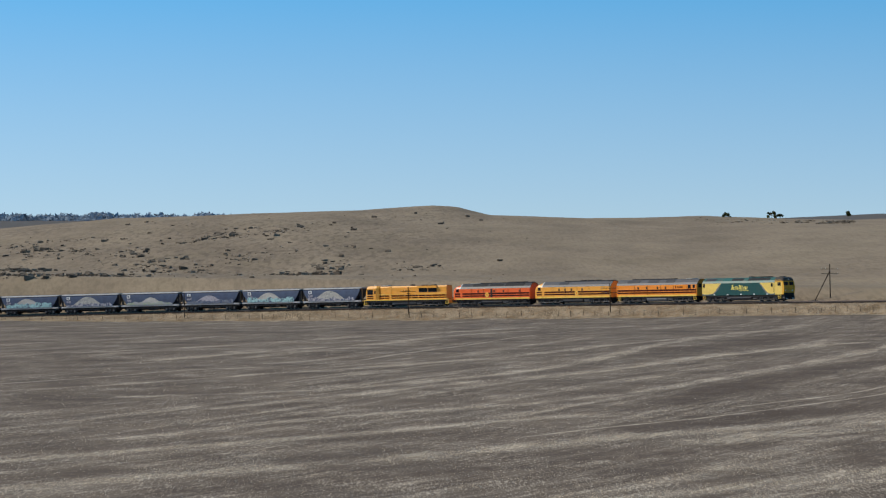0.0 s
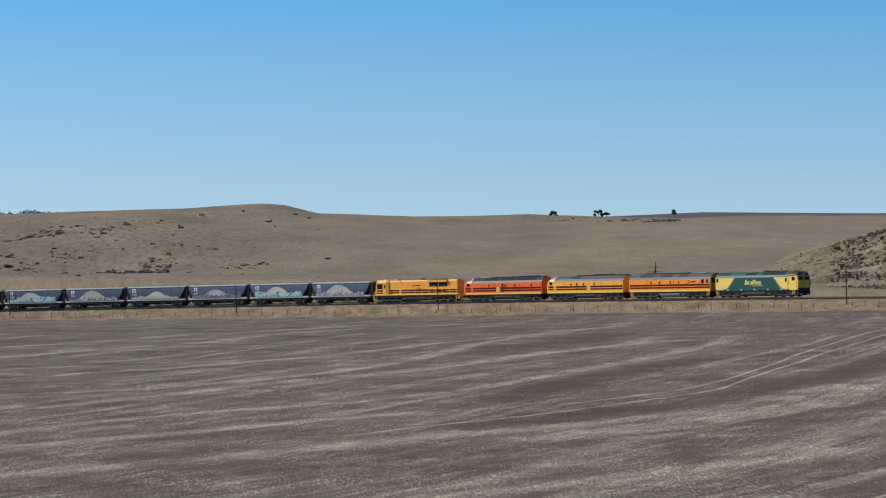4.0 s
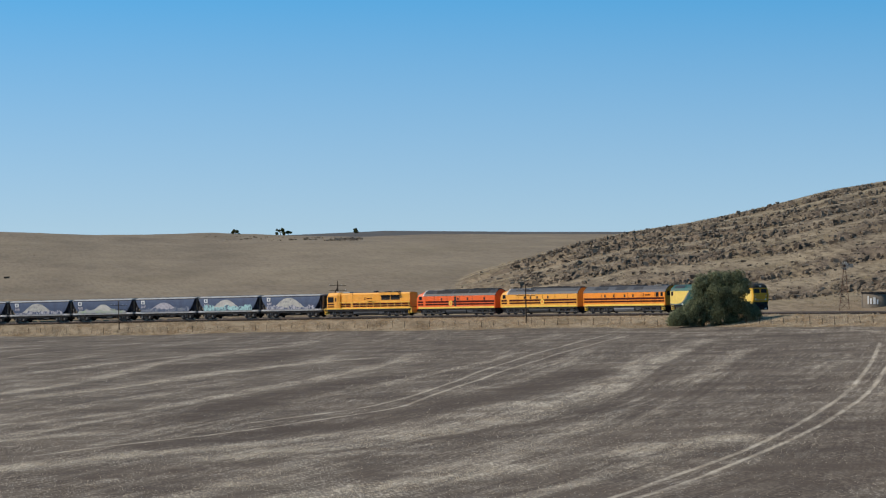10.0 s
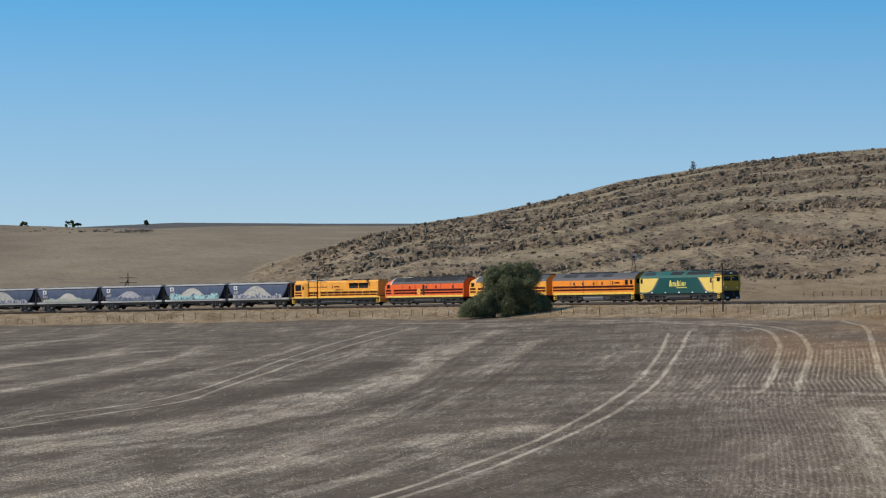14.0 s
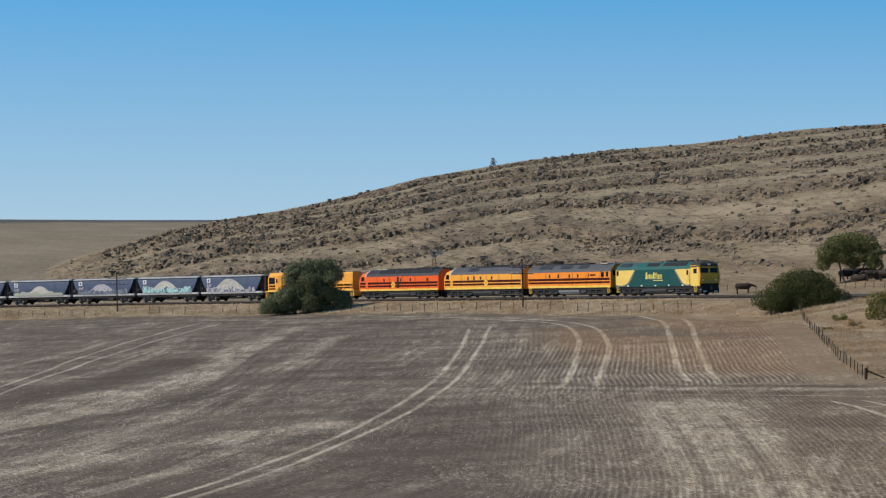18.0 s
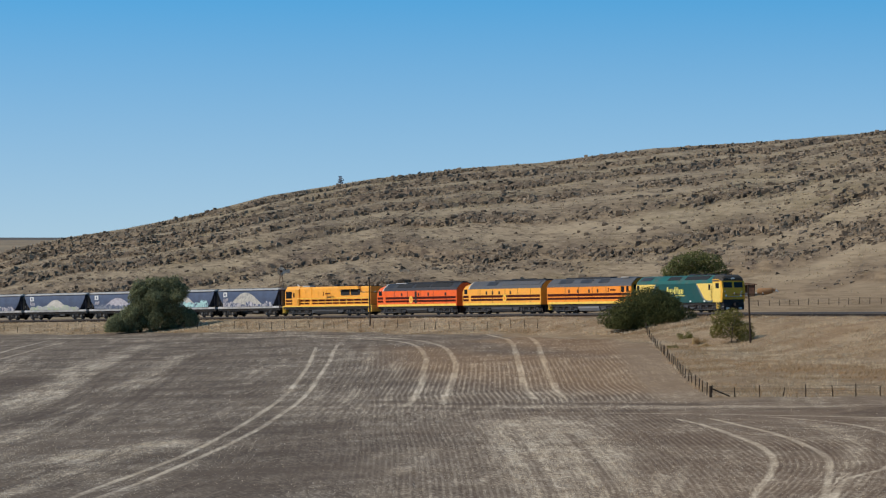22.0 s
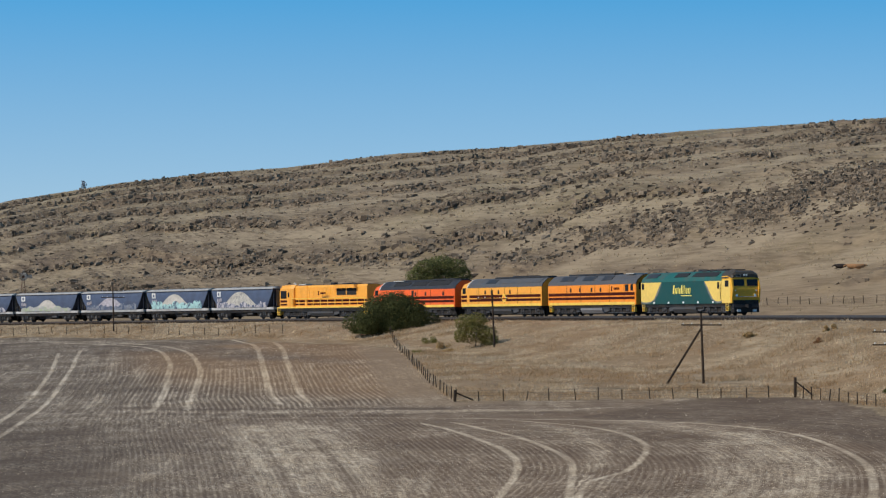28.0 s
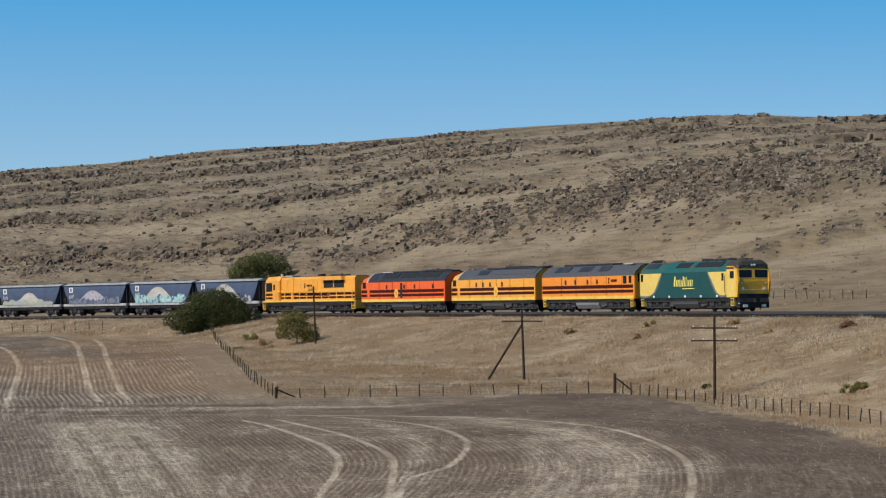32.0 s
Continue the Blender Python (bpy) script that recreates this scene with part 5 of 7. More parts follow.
PILES = [(-6.6, 560, 1.8, 16), (-8.8, 600, 1.0, 20), (-3.0, 625, 1.2, 12), (-0.6, 640, 0.7, 10), (-1.22, 656, 0.35, 9), (-2.6, 657, 0.9, 18), (-4.5, 788, 1.1, 16), (-7.3, 600, 1.3, 24), (-8.8, 681, 0.8, 30), (0.1, 630, 0.3, 8), (-6.8, 752, 1.4, 26), (-3.7, 793, 0.9, 14), (-1.9, 705, 0.7, 14), (-8.4, 786, 1.0, 30), (-5.3, 771, 1.0, 20), (-5.2, 690, 1.6, 40)]


def piled(i, x, y):
    v = 0.010 * ease((3 - i["az"]) / 4)
    for az, d, wide, deep in PILES:
        v = v + 0.42 * np.exp(-((i["az"] - az) / (0.75 * wide)) ** 2 - ((i["d"] - d) / (0.8 * deep)) ** 2)
    return v * (i["w"] > 12) * (0.06 + ease((fractal(x / 9, y / 18, 3, 29) - 0.48) / 0.12))


pts, rng = strew(60000, -10.5, 4.5, 520, 900, 121, piled, 1.2)
sz = 0.14 + 0.50 * rng.rand(len(pts)) ** 4
rest = boulders("brown weathered boulders in clusters on the grassy slope", pts, sz, 120, 123)
scatter("slope_rocks", "scattered brown stones on the grassy slope", "rocks", pts[rest], sz[rest], "rock", 122, 0.8)
pts, rng = strew(9000, 5.2, 8.5, 850, 940, 125, lambda i, x, y: ease((fractal(x / 9, y / 9, 3, 126) - 0.5) / 0.1) * (0.05 + 0.9 * np.exp(-((i["az"] - 7.9) / 0.4) ** 2)), 1.0)
scatter("ridge_rocks", "pale outcrop of rocks just under the ridge", "rocks", pts, 0.12 + 0.34 * rng.rand(len(pts)) ** 3, "rock", 127, 0.7)


def blade_mesh(name, V, mat):
    """Loose triangles, an array of n by 3 by 3, as one mesh."""
    n = len(V)
    me = bpy.data.meshes.new(name)
    me.vertices.add(n * 3)
    me.vertices.foreach_set("co", V.reshape(-1).astype(np.float32))
    me.loops.add(n * 3)
    me.loops.foreach_set("vertex_index", np.arange(n * 3, dtype=np.int32))
    me.polygons.add(n)
    me.polygons.foreach_set("loop_start", np.arange(0, n * 3, 3, dtype=np.int32))
    me.update(calc_edges=True)
    me.materials.append(M[mat])
    return me


def tufts(name, label, pts, height, mat, seed, blades=7, spread=0.10, wide=(0.035, 0.03), bend=0.5):
    """Dry grass: bunches of narrow blades as one mesh."""
    rng = np.random.RandomState(seed)
    n = len(pts) * blades
    c = np.repeat(pts, blades, 0) + np.stack([rng.normal(0, spread, n), rng.normal(0, spread, n), np.full(n, -0.03)], 1)
    h = np.repeat(height, blades) * (0.6 + 0.6 * rng.rand(n))
    a = rng.rand(n) * math.tau
    lean = bend * rng.rand(n)
    w = wide[0] + wide[1] * rng.rand(n)
    d = np.stack([np.cos(a), np.sin(a), np.zeros(n)], 1)
    e = np.stack([-np.sin(a), np.cos(a), np.zeros(n)], 1)
    top = c + d * (h * lean)[:, None] + np.stack([np.zeros(n), np.zeros(n), h], 1)
    V = np.stack([c - e * w[:, None], c + e * w[:, None], top], 1)
    return tagged(new(name, blade_mesh(name, V, mat)), label, "grass", kind="stuff")


on_bank = lambda i, x, y: (i["w"] < -3.6) * ((i["t"] < 1.05) | inside(x, y, PADDOCK)) * 1.0


def browned(x, y):
    """A strip of browned grass along the bank's foot, and scattered patches."""
    strip = np.exp(-((x - 110) / 5.0) ** 2) * ease((y - 174) / 8) * ease((232 - y) / 10)
    return np.clip(strip + 0.5 * ease((fractal(x / 9, y / 18, 3, 134) - 0.52) / 0.1), 0, 1)


pts, rng = strew(120000, 25.5, 42, 118, 300, 131, lambda i, x, y: on_bank(i, x, y) * (0.12 + 0.88 * ease((fractal(x / 5, y / 12, 3, 138) - 0.42) / 0.16)) * (1 - 0.8 * browned(x, y)), 1.0)
tufts("bank_grass", "tall pale dry grass on the bank", pts, 0.05 + 0.24 * rng.rand(len(pts)) ** 2, "straw", 132, 9, 0.24, (0.008, 0.014), 1.1)
pts, rng = strew(60000, 26, 42, 118, 300, 145, lambda i, x, y: on_bank(i, x, y) * 0.4 * ease((fractal(x / 2.2, y / 4.5, 3, 146) - 0.56) / 0.08) * (1 - 0.5 * browned(x, y)), 1.0)
tufts("tall_grass", "bleached clumps of tall feathery dry grass on the bank", pts, 0.20 + 0.28 * rng.rand(len(pts)), "straw", 147, 22, 0.32, (0.007, 0.012), 1.5)
pts, rng = strew(60000, 26, 42, 120, 300, 133, lambda i, x, y: on_bank(i, x, y) * browned(x, y), 1.0)
tufts("brown_grass", "orange-brown dry weeds on the bank", pts, 0.06 + 0.24 * rng.rand(len(pts)) ** 2, "straw_brown", 135, 9, 0.24, (0.008, 0.014), 1.1)
rng = np.random.RandomState(136)
_n = 34000
_s, _o = -330 + 560 * rng.rand(_n), 3.7 + 11.0 * rng.rand(_n) ** 0.9
_h = heading(_s)
_x, _y = np.interp(_s, LINE_S, LINE_X) + _o * np.cos(_h), np.interp(_s, LINE_S, LINE_Y) - _o * np.sin(_h)
_keep = fractal(_x / 6, _y / 6, 3, 139) + 0.25 * rng.rand(_n) > 0.5
pts = np.stack([_x, _y, land(_x, _y)[0]], 1)[_keep]
tufts("verge_grass", "pale dry grass along the line", pts, 0.08 + 0.22 * rng.rand(len(pts)) ** 1.5, "straw", 137, 5, 0.25, (0.02, 0.03), 1.0)
pts, rng = slope_points(44000, 10, 42, 0.06, 1.0, 141, lambda i, x, y: i["is_b"] * (i["w"] > 9) * (0.25 + 0.75 * ease((fractal(i["az"] / 0.8, i["tb"] * 30, 3, 143) - 0.42) / 0.16)) * (1 - 0.7 * ease((i["az"] - 27) / 4) * ease((0.3 - i["tb"]) / 0.1)))
tufts("hill_grass", "pale olive tussocks of dry grass on the hillside", pts, 0.08 + 0.20 * rng.rand(len(pts)) ** 2, "tussock", 144, 6, 0.3, (0.02, 0.035), 1.2)


# ---- stubble ----
def stubble(n, d0, d1, seed, az0=-9.8, az1=40.7, share=1.0):
    """Cut straw that stands and lies in the drill rows of the field."""
    rng = np.random.RandomState(seed)
    a, d = np.radians(az0 + (az1 - az0) * rng.rand(n)), np.sqrt(d0 * d0 + (d1 * d1 - d0 * d0) * rng.rand(n))
    x, y = d * np.sin(a), d * np.cos(a)
    z, i = land(x, y)
    q, _ = rows_at(x, y)
    in_head = ease((x - 38) / 6) * ease((174 - y) / 6) > rng.rand(n)
    q = np.where(in_head, head_rows(x, y), q)
    row = 0.5 + 0.5 * np.cos(math.tau * q / 0.52)
    open_soil = np.zeros(n)
    for pts_, half in BARE + [(r, 0.6) for r in RUTS] + [(r, 0.4) for r in RUTS_NEAR]:
        open_soil = np.maximum(open_soil, np.exp(-(beside(x, y, smooth_line(pts_)) / half) ** 4))
    cover = field_cover(x, y)
    open_soil = np.maximum(open_soil, 0.8 * thin_cover(x, y))
    clump = ease((fractal(x / 3.5, y / 7, 3, seed + 5) - 0.36) / 0.22)
    dense = (0.01 + 0.34 * clump * row ** 3 + 0.9 * cover ** 1.3 + 0.45 * row ** 3 * clump * ease((np.degrees(a) - 16) / 6)) * (1 - 0.85 * open_soil)
    dense *= (i["w"] < 0) * (i["t"] > 1.1) * ~inside(x, y, PADDOCK) * ease((beside(x, y, FENCE_SIDE, 30.0) - 3.2) / 1.5)
    keep = share * dense > rng.rand(n)
    return np.stack([x, y, z], 1)[keep], rng


for _k, (_n, _d0, _d1, _b, _w, _hh) in enumerate(((330000, 98, 165, 2, (0.012, 0.020), 0.06), (200000, 165, 300, 2, (0.02, 0.025), 0.065))):
    pts, rng = stubble(_n, _d0, _d1, 161 + _k)
    tufts("stubble", "pale cut straw standing in the harvested field's drill rows", pts, _hh * (0.5 + rng.rand(len(pts))), "stubble", 165 + _k, _b, 0.04, _w, 1.6)
pts, rng = stubble(110000, 98, 190, 171, -9.8, 18.0, 0.7)
tufts("stubble", "coarse bleached straw lying in swaths on the field", pts, 0.05 + 0.04 * rng.rand(len(pts)), "stubble", 172, 2, 0.05, (0.018, 0.026), 1.5)


# ---- things on the far side of the line ----
def windmill(m):
    e = empty("windmill", "small rusty iron windmill on a lattice tower", "windmill", m=m)
    H = 6.3
    for sx in (-1, 1):
        for sy in (-1, 1):
            part("tower_leg", tube((sx * 0.75, sy * 0.75, -0.3), (sx * 0.12, sy * 0.12, H), 0.045, sides=5), "rust", e)
    for k in range(5):
        z0, z1 = H * k / 5, H * (k + 1) / 5
        a, b = 0.75 - 0.63 * k / 5, 0.75 - 0.63 * (k + 1) / 5
        for y in (-1, 1):
            part("tower_brace", tube((-a, y * a, z0), (b, y * b, z1), 0.022, sides=4), "rust", e)
            part("tower_brace", tube((a, y * a, z0), (-b, y * b, z1), 0.022, sides=4), "rust", e)
    head = part("gearbox", block(-0.2, 0.2, -0.3, 0.3, H, H + 0.35, bevel=0.04), "rust", e)
    for k in range(12):
        a = k * math.tau / 12
        u, v = Vector((math.cos(a), 0, math.sin(a))), Vector((-math.sin(a), 0, math.cos(a)))
        c = Vector((0, -0.42, H + 0.18))
        bm = bmesh.new()
        pts = [c + u * 0.22 - v * 0.05, c + u * 0.22 + v * 0.05 + Vector((0, 0.05, 0)), c + u * 0.62 + v * 0.10 + Vector((0, 0.09, 0)), c + u * 0.62 - v * 0.10]
        f = [bm.verts.new(p) for p in pts] + [bm.verts.new(p + Vector((0, 0.012, 0))) for p in pts]
        for q in ((0, 1, 2, 3), (7, 6, 5, 4), (0, 4, 5, 1), (1, 5, 6, 2), (2, 6, 7, 3), (3, 7, 4, 0)):
            bm.faces.new([f[i] for i in q])
        part("blade", bm, "tin", head)
    part("tail_vane", prism([(0.35, H + 0.1), (1.25, H - 0.1), (1.25, H + 0.5), (0.35, H + 0.25)], -0.01, 0.01), "tin", head)
    return e


windmill(facing(on_ground(18.47, 408), 18.45))


def water_tank(m):
    e = empty("water_tank", "round stained concrete stock tank with a dark rim", "tank", m=m)
    bm = bmesh.new()
    n = 28
    rings = [[bm.verts.new((r * math.cos(k * math.tau / n), r * math.sin(k * math.tau / n), z)) for k in range(n)] for r, z in ((2.2, -0.3), (2.15, 2.0), (2.02, 2.0), (2.02, 1.2))]
    for a, b in zip(rings, rings[1:]):
        for k in range(n):
            bm.faces.new((a[k], a[(k + 1) % n], b[(k + 1) % n], b[k]))
    bm.faces.new(rings[-1])
    part("wall", bm, "concrete", e, smooth=True)
    bm = bmesh.new()
    rings = [[bm.verts.new((r * math.cos(k * math.tau / n), r * math.sin(k * math.tau / n), z)) for k in range(n)] for r, z in ((2.24, 1.88), (2.26, 2.06), (2.0, 2.08), (2.0, 1.9))]
    for a, b in zip(rings, rings[1:]):
        for k in range(n):
            bm.faces.new((a[k], a[(k + 1) % n], b[(k + 1) % n], b[k]))
    part("rim", bm, "black", e)
    for k, (a0, w, h) in enumerate(((-2.2, 0.10, 1.2), (-2.0, 0.12, 0.9), (-1.78, 0.16, 1.0), (-1.55, 0.10, 0.7))):
        bm = bmesh.new()
        v = []
        for z in (0.35, 0.35 + h):
            for i in range(4):
                t = a0 + w * i / 3
                v.append(bm.verts.new((2.21 * math.cos(t), 2.21 * math.sin(t), z)))
        for i in range(3):
            bm.faces.new((v[i], v[i + 1], v[i + 5], v[i + 4]))
        part("pale_mark", bm, "white", e)
    part("inlet_pipe", tube((2.3, -0.4, -0.2), (2.3, -0.4, 2.3), 0.05, sides=6), "rust", e)
    return e


water_tank(facing(on_ground(19.12, 409), 19.12))


def cow(m, hide, lying=False, face=False, calf=False):
    """A grazing beast: barrel, neck and head, legs, tail."""
    tone = "tan" if hide == "hide" else "dark brown"
    e = empty("cow", ("small " if calf else "") + tone + (" cow lying in the dry grass" if lying else " cow standing in the dry grass"), "cow", "cattle beyond the line", m)
    z = 0.42 if lying else 0.98
    def ring(x, r, h, zc):
        return [(x, r * math.cos(k * math.tau / 10), zc + h * math.sin(k * math.tau / 10)) for k in range(10)]
    part("body", loft([ring(-1.0, 0.12, 0.15, z + 0.12), ring(-0.9, 0.28, 0.33, z + 0.05), ring(-0.4, 0.36, 0.42, z), ring(0.3, 0.36, 0.42, z), ring(0.72, 0.28, 0.38, z + 0.04), ring(0.95, 0.15, 0.24, z + 0.12)]), hide, e, smooth=True)
    part("neck", loft([ring(0.72, 0.17, 0.26, z + 0.12), ring(1.05, 0.13, 0.18, z + 0.16), ring(1.25, 0.12, 0.14, z + 0.14)]), hide, e, smooth=True)
    head = part("head", loft([ring(1.15, 0.12, 0.14, z + 0.16), ring(1.35, 0.13, 0.14, z + 0.08), ring(1.62, 0.08, 0.09, z - 0.06)]), "white" if face else hide, e, smooth=True)
    for s in (-1, 1):
        part("ear", block(1.16, 1.22, *sorted((s * 0.12, s * 0.28)), z + 0.22, z + 0.30), hide, head)
        if not lying:
            for x in (-0.78, 0.62):
                part("leg", tube((x, s * 0.2, -0.05), (x + 0.03, s * 0.2, z - 0.2), 0.06, sides=6, r2=0.11), hide, e)
    if lying:
        for x in (-0.6, 0.55):
            part("leg", tube((x, -0.38, 0.06), (x + 0.45, -0.42, 0.06), 0.07, sides=6), hide, e)
    part("tail", tube((-1.0, 0, z + 0.2), (-1.06, 0, z - 0.45), 0.03, sides=5), hide, e)
    return e


for az, d, hide, turn, lying, face in (
        (24.87, 353, "dark_hide", 5, False, False),
        (26.98, 351.0, "dark_hide", 10, False, False),
        (27.1, 352.5, "dark_hide", 170, False, True),
        (27.24, 348.5, "dark_hide", -15, True, False),
        (27.36, 350.0, "dark_hide", 20, False, True),
        (27.5, 346.0, "dark_hide", 195, False, False),
        (27.64, 347.0, "dark_hide", 0, True, True),
        (27.78, 343.5, "dark_hide", 160, False, False),
        (27.92, 344.0, "dark_hide", 15, False, True),
        (28.5, 341.5, "hide", 10, True, True)):
    cow(Matrix.Translation(on_ground(az, d)) @ pose(0, 0, 0, 0, 0, -az + turn), hide, lying, face)


for az, d, hide, turn in ((35.34, 297.0, "dark_hide", 200), (35.58, 294.5, "hide", 170), (35.72, 292.5, "hide", 20)):
    cow(Matrix.Translation(on_ground(az, d)) @ pose(0, 0, 0, 0, 0, -az + turn) @ Matrix.Scale(0.62, 4), hide, True, False, True)


def stock_shelter(m):
    """A small rusty iron shelter on posts."""
    e = empty("stock_shelter", "small rusty iron stock shelter with a sagging roof", "shelter", m=m)
    for x in (-0.95, 0.95):
        for y in (-0.8, 0.8):
            part("post", tube((x, y, -0.3), (x, y, 1.55), 0.05, sides=6), "post", e)
    part("roof", prism([(-1.25, 1.60), (1.25, 1.52), (1.25, 1.60), (0.1, 1.72), (-1.25, 1.68)], -1.0, 1.0), "rust", e)
    part("back_wall", block(-0.95, 0.95, 0.78, 0.82, 0.3, 1.5), "rust", e)
    part("side_sheet", block(0.25, 0.95, -0.82, -0.78, 0.2, 1.45), "rust", e)
    part("trough", block(-0.8, 0.1, -0.6, -0.1, 0.1, 0.5, bevel=0.03), "tin", e)
    return e


stock_shelter(facing(on_ground(28.12, 343.0), 28.12))


# ---- rolling stock ----
# x: forward, y: left, z: up from the rail tops. The side towards the eye is -y.
def wheelset(parent, x, r=0.52):
    bm = bmesh.new()
    for y in (-0.80, 0.80):
        tube((0, y - 0.065, 0), (0, y + 0.065, 0), r, bm, 18)
        tube((0, y - 0.09 * (1 if y < 0 else -1), 0), (0, y + 0.02, 0), r * 0.35, bm, 8)
    tube((0, -0.9, 0), (0, 0.9, 0), 0.09, bm, 8)
    w = part("wheelset", bm, "wheel", parent)
    w.location = (x, 0, r)
    return w


def bogie(parent, x, axles, r=0.52, loco=True):
    """A bogie frame with its wheels, springs and axle boxes."""
    e = part("bogie", block(-0.5, 0.5, -1.0, 1.0, 0.55, 0.98), "black", parent)
    e.location = (x, 0, 0)
    half = max(axles) + (0.85 if loco else 0.6)
    for y in (-1.05, 1.05):
        poly = [(-half, 0.42), (-half * 0.85, 0.30), (-0.5, 0.22), (0.5, 0.22), (half * 0.85, 0.30), (half, 0.42), (half, 1.0), (0.6, 1.08), (-0.6, 1.08), (-half, 1.0)] if loco else [(-half, 0.52), (-half * 0.7, 0.40), (-0.42, 0.20), (0.42, 0.20), (half * 0.7, 0.40), (half, 0.52), (half, 0.80), (0.5, 1.0), (-0.5, 1.0), (-half, 0.80)]
        part("side_frame", prism(poly, y - 0.07, y + 0.07), "black", e)
        o = -0.05 if y < 0 else 0.05
        for a in axles:
            part("axle_box", block(a - 0.21, a + 0.21, y - 0.17, y + 0.17, r - 0.24, r + 0.22, bevel=0.03), "tank", e)
            part("axle_cap", tube((a, y + o * 3, r), (a, y + o * 4.4, r), 0.13, sides=10), "steel" if not loco else "wheel", e)
        for a in ((-0.55 * half, 0.55 * half) if loco else (0.0,)):
            for dx in (-0.18, 0.18):
                part("spring", tube((a + dx, y + o * 2.2, 0.45), (a + dx, y + o * 2.2, 0.98), 0.11, sides=8), "tank", e)
        if loco:
            part("brake_cylinder", tube((-0.35, y + o * 3, 0.86), (0.35, y + o * 3, 0.86), 0.13, sides=10), "tank", e)
            part("sand_pipe", tube((half - 0.1, y, 0.95), (half + 0.12, y, 0.12), 0.035, sides=6), "tank", e)
            part("brake_rod", tube((-half, y + o * 3, 0.33), (half, y + o * 3, 0.33), 0.03, sides=5), "tank", e)
    for a in axles:
        wheelset(e, a, r)
    return e


def hull(x0, x1, half=1.47, z0=1.12, z1=3.15, zr=4.12, nose0=None, nose1=None):
    """A full-width body with a chamfered roof; each end is flat, or slopes back from a nose (length, low height)."""
    def ring(x, k=1.0, top=zr, side=z1):
        return [(x, -half * k, z0), (x, -half * k, side), (x, -half * k + 0.18, min(side + 0.38, top)), (x, -half * k + 0.75, top - 0.10), (x, -half * k + 1.1, top), (x, half * k - 1.1, top), (x, half * k - 0.75, top - 0.10), (x, half * k - 0.18, min(side + 0.38, top)), (x, half * k, side), (x, half * k, z0)]
    s = []
    if nose0:
        ln, low = nose0
        s += [ring(x0, 0.86, low - 0.15, low - 0.5), ring(x0 + ln * 0.2, 0.97, low + 0.05, low - 0.3), ring(x0 + ln * 0.45, 1.0, low + 0.35, low - 0.05), ring(x0 + ln, 1.0, zr - 0.04, z1 - 0.02)]
    else:
        s += [ring(x0, 0.97, zr - 0.06), ring(x0 + 0.12)]
    if nose1:
        ln, low = nose1
        s += [ring(x1 - ln), ring(x1 - ln * 0.62, 1.0, low + 0.08, low - 0.3), ring(x1 - ln * 0.35, 0.94, low, low - 0.4), ring(x1, 0.72, low - 0.25, low - 0.7)]
    else:
        s += [ring(x1 - 0.12), ring(x1, 0.97, zr - 0.06)]
    return loft(s)


def roof_cap(x0, x1, half=1.47, z1=3.15, zr=4.12, out=0.012):
    """A thin skin over the chamfered roof, just proud of it."""
    o = out
    pts = [(-half - o, z1 + 0.02), (-half + 0.18 - o, z1 + 0.38 + o), (-half + 0.75, zr - 0.10 + o), (-half + 1.1, zr + o), (half - 1.1, zr + o), (half - 0.75, zr - 0.10 + o), (half - 0.18 + o, z1 + 0.38 + o), (half + o, z1 + 0.02)]
    inner = [(y * 0.97, z - 0.05) for y, z in pts]
    return prism(pts + inner[::-1], x0, x1, "x")


def sides(name, poly, half, thick, mat, parent, label=""):
    """A flat panel on each side, each a part."""
    for s in (-1, 1):
        part(name, prism(poly, *sorted((s * (half + thick), s * (half - 0.004)))), mat, parent, label)


def rect(x0, x1, z0, z1):
    return [(x0, z0), (x1, z0), (x1, z1), (x0, z1)]


def roof_grille(parent, x0, x1, zr=4.12, half=1.47, mat="rubber", z1=3.15):
    """A dark louvred panel lying on the roof's near and far slope, with bars."""
    for s in (-1, 1):
        bm = bmesh.new()
        a, b = Vector((0, s * (half - 0.20), z1 + 0.42)), Vector((0, s * (half - 0.70), zr - 0.115))
        n = Vector((0, s * 0.65, 0.76)) * 0.03
        v = [bm.verts.new(p) for p in (Vector((x0, 0, 0)) + a + n, Vector((x1, 0, 0)) + a + n, Vector((x1, 0, 0)) + b + n, Vector((x0, 0, 0)) + b + n, Vector((x0, 0, 0)) + a - n, Vector((x1, 0, 0)) + a - n, Vector((x1, 0, 0)) + b - n, Vector((x0, 0, 0)) + b - n)]
        for q in ((0, 1, 2, 3), (7, 6, 5, 4), (0, 4, 5, 1), (1, 5, 6, 2), (2, 6, 7, 3), (3, 7, 4, 0)):
            bm.faces.new([v[i] for i in q])
        part("roof_grille", bm, mat, parent)


def fan(parent, x, zr=4.12):
    bm = tube((x, 0, zr), (x, 0, zr + 0.16), 0.62, sides=18)
    return part("roof_fan", bm, "dark_roof", parent)


def coupler(parent, x, s):
    bm = block(min(x, x + 0.55 * s), max(x, x + 0.55 * s), -0.12, 0.12, 0.78, 1.02)
    block(min(x + 0.45 * s, x + 0.75 * s), max(x + 0.45 * s, x + 0.75 * s), -0.17, 0.17, 0.72, 1.06, bm)
    return part("coupler", bm, "black", parent)


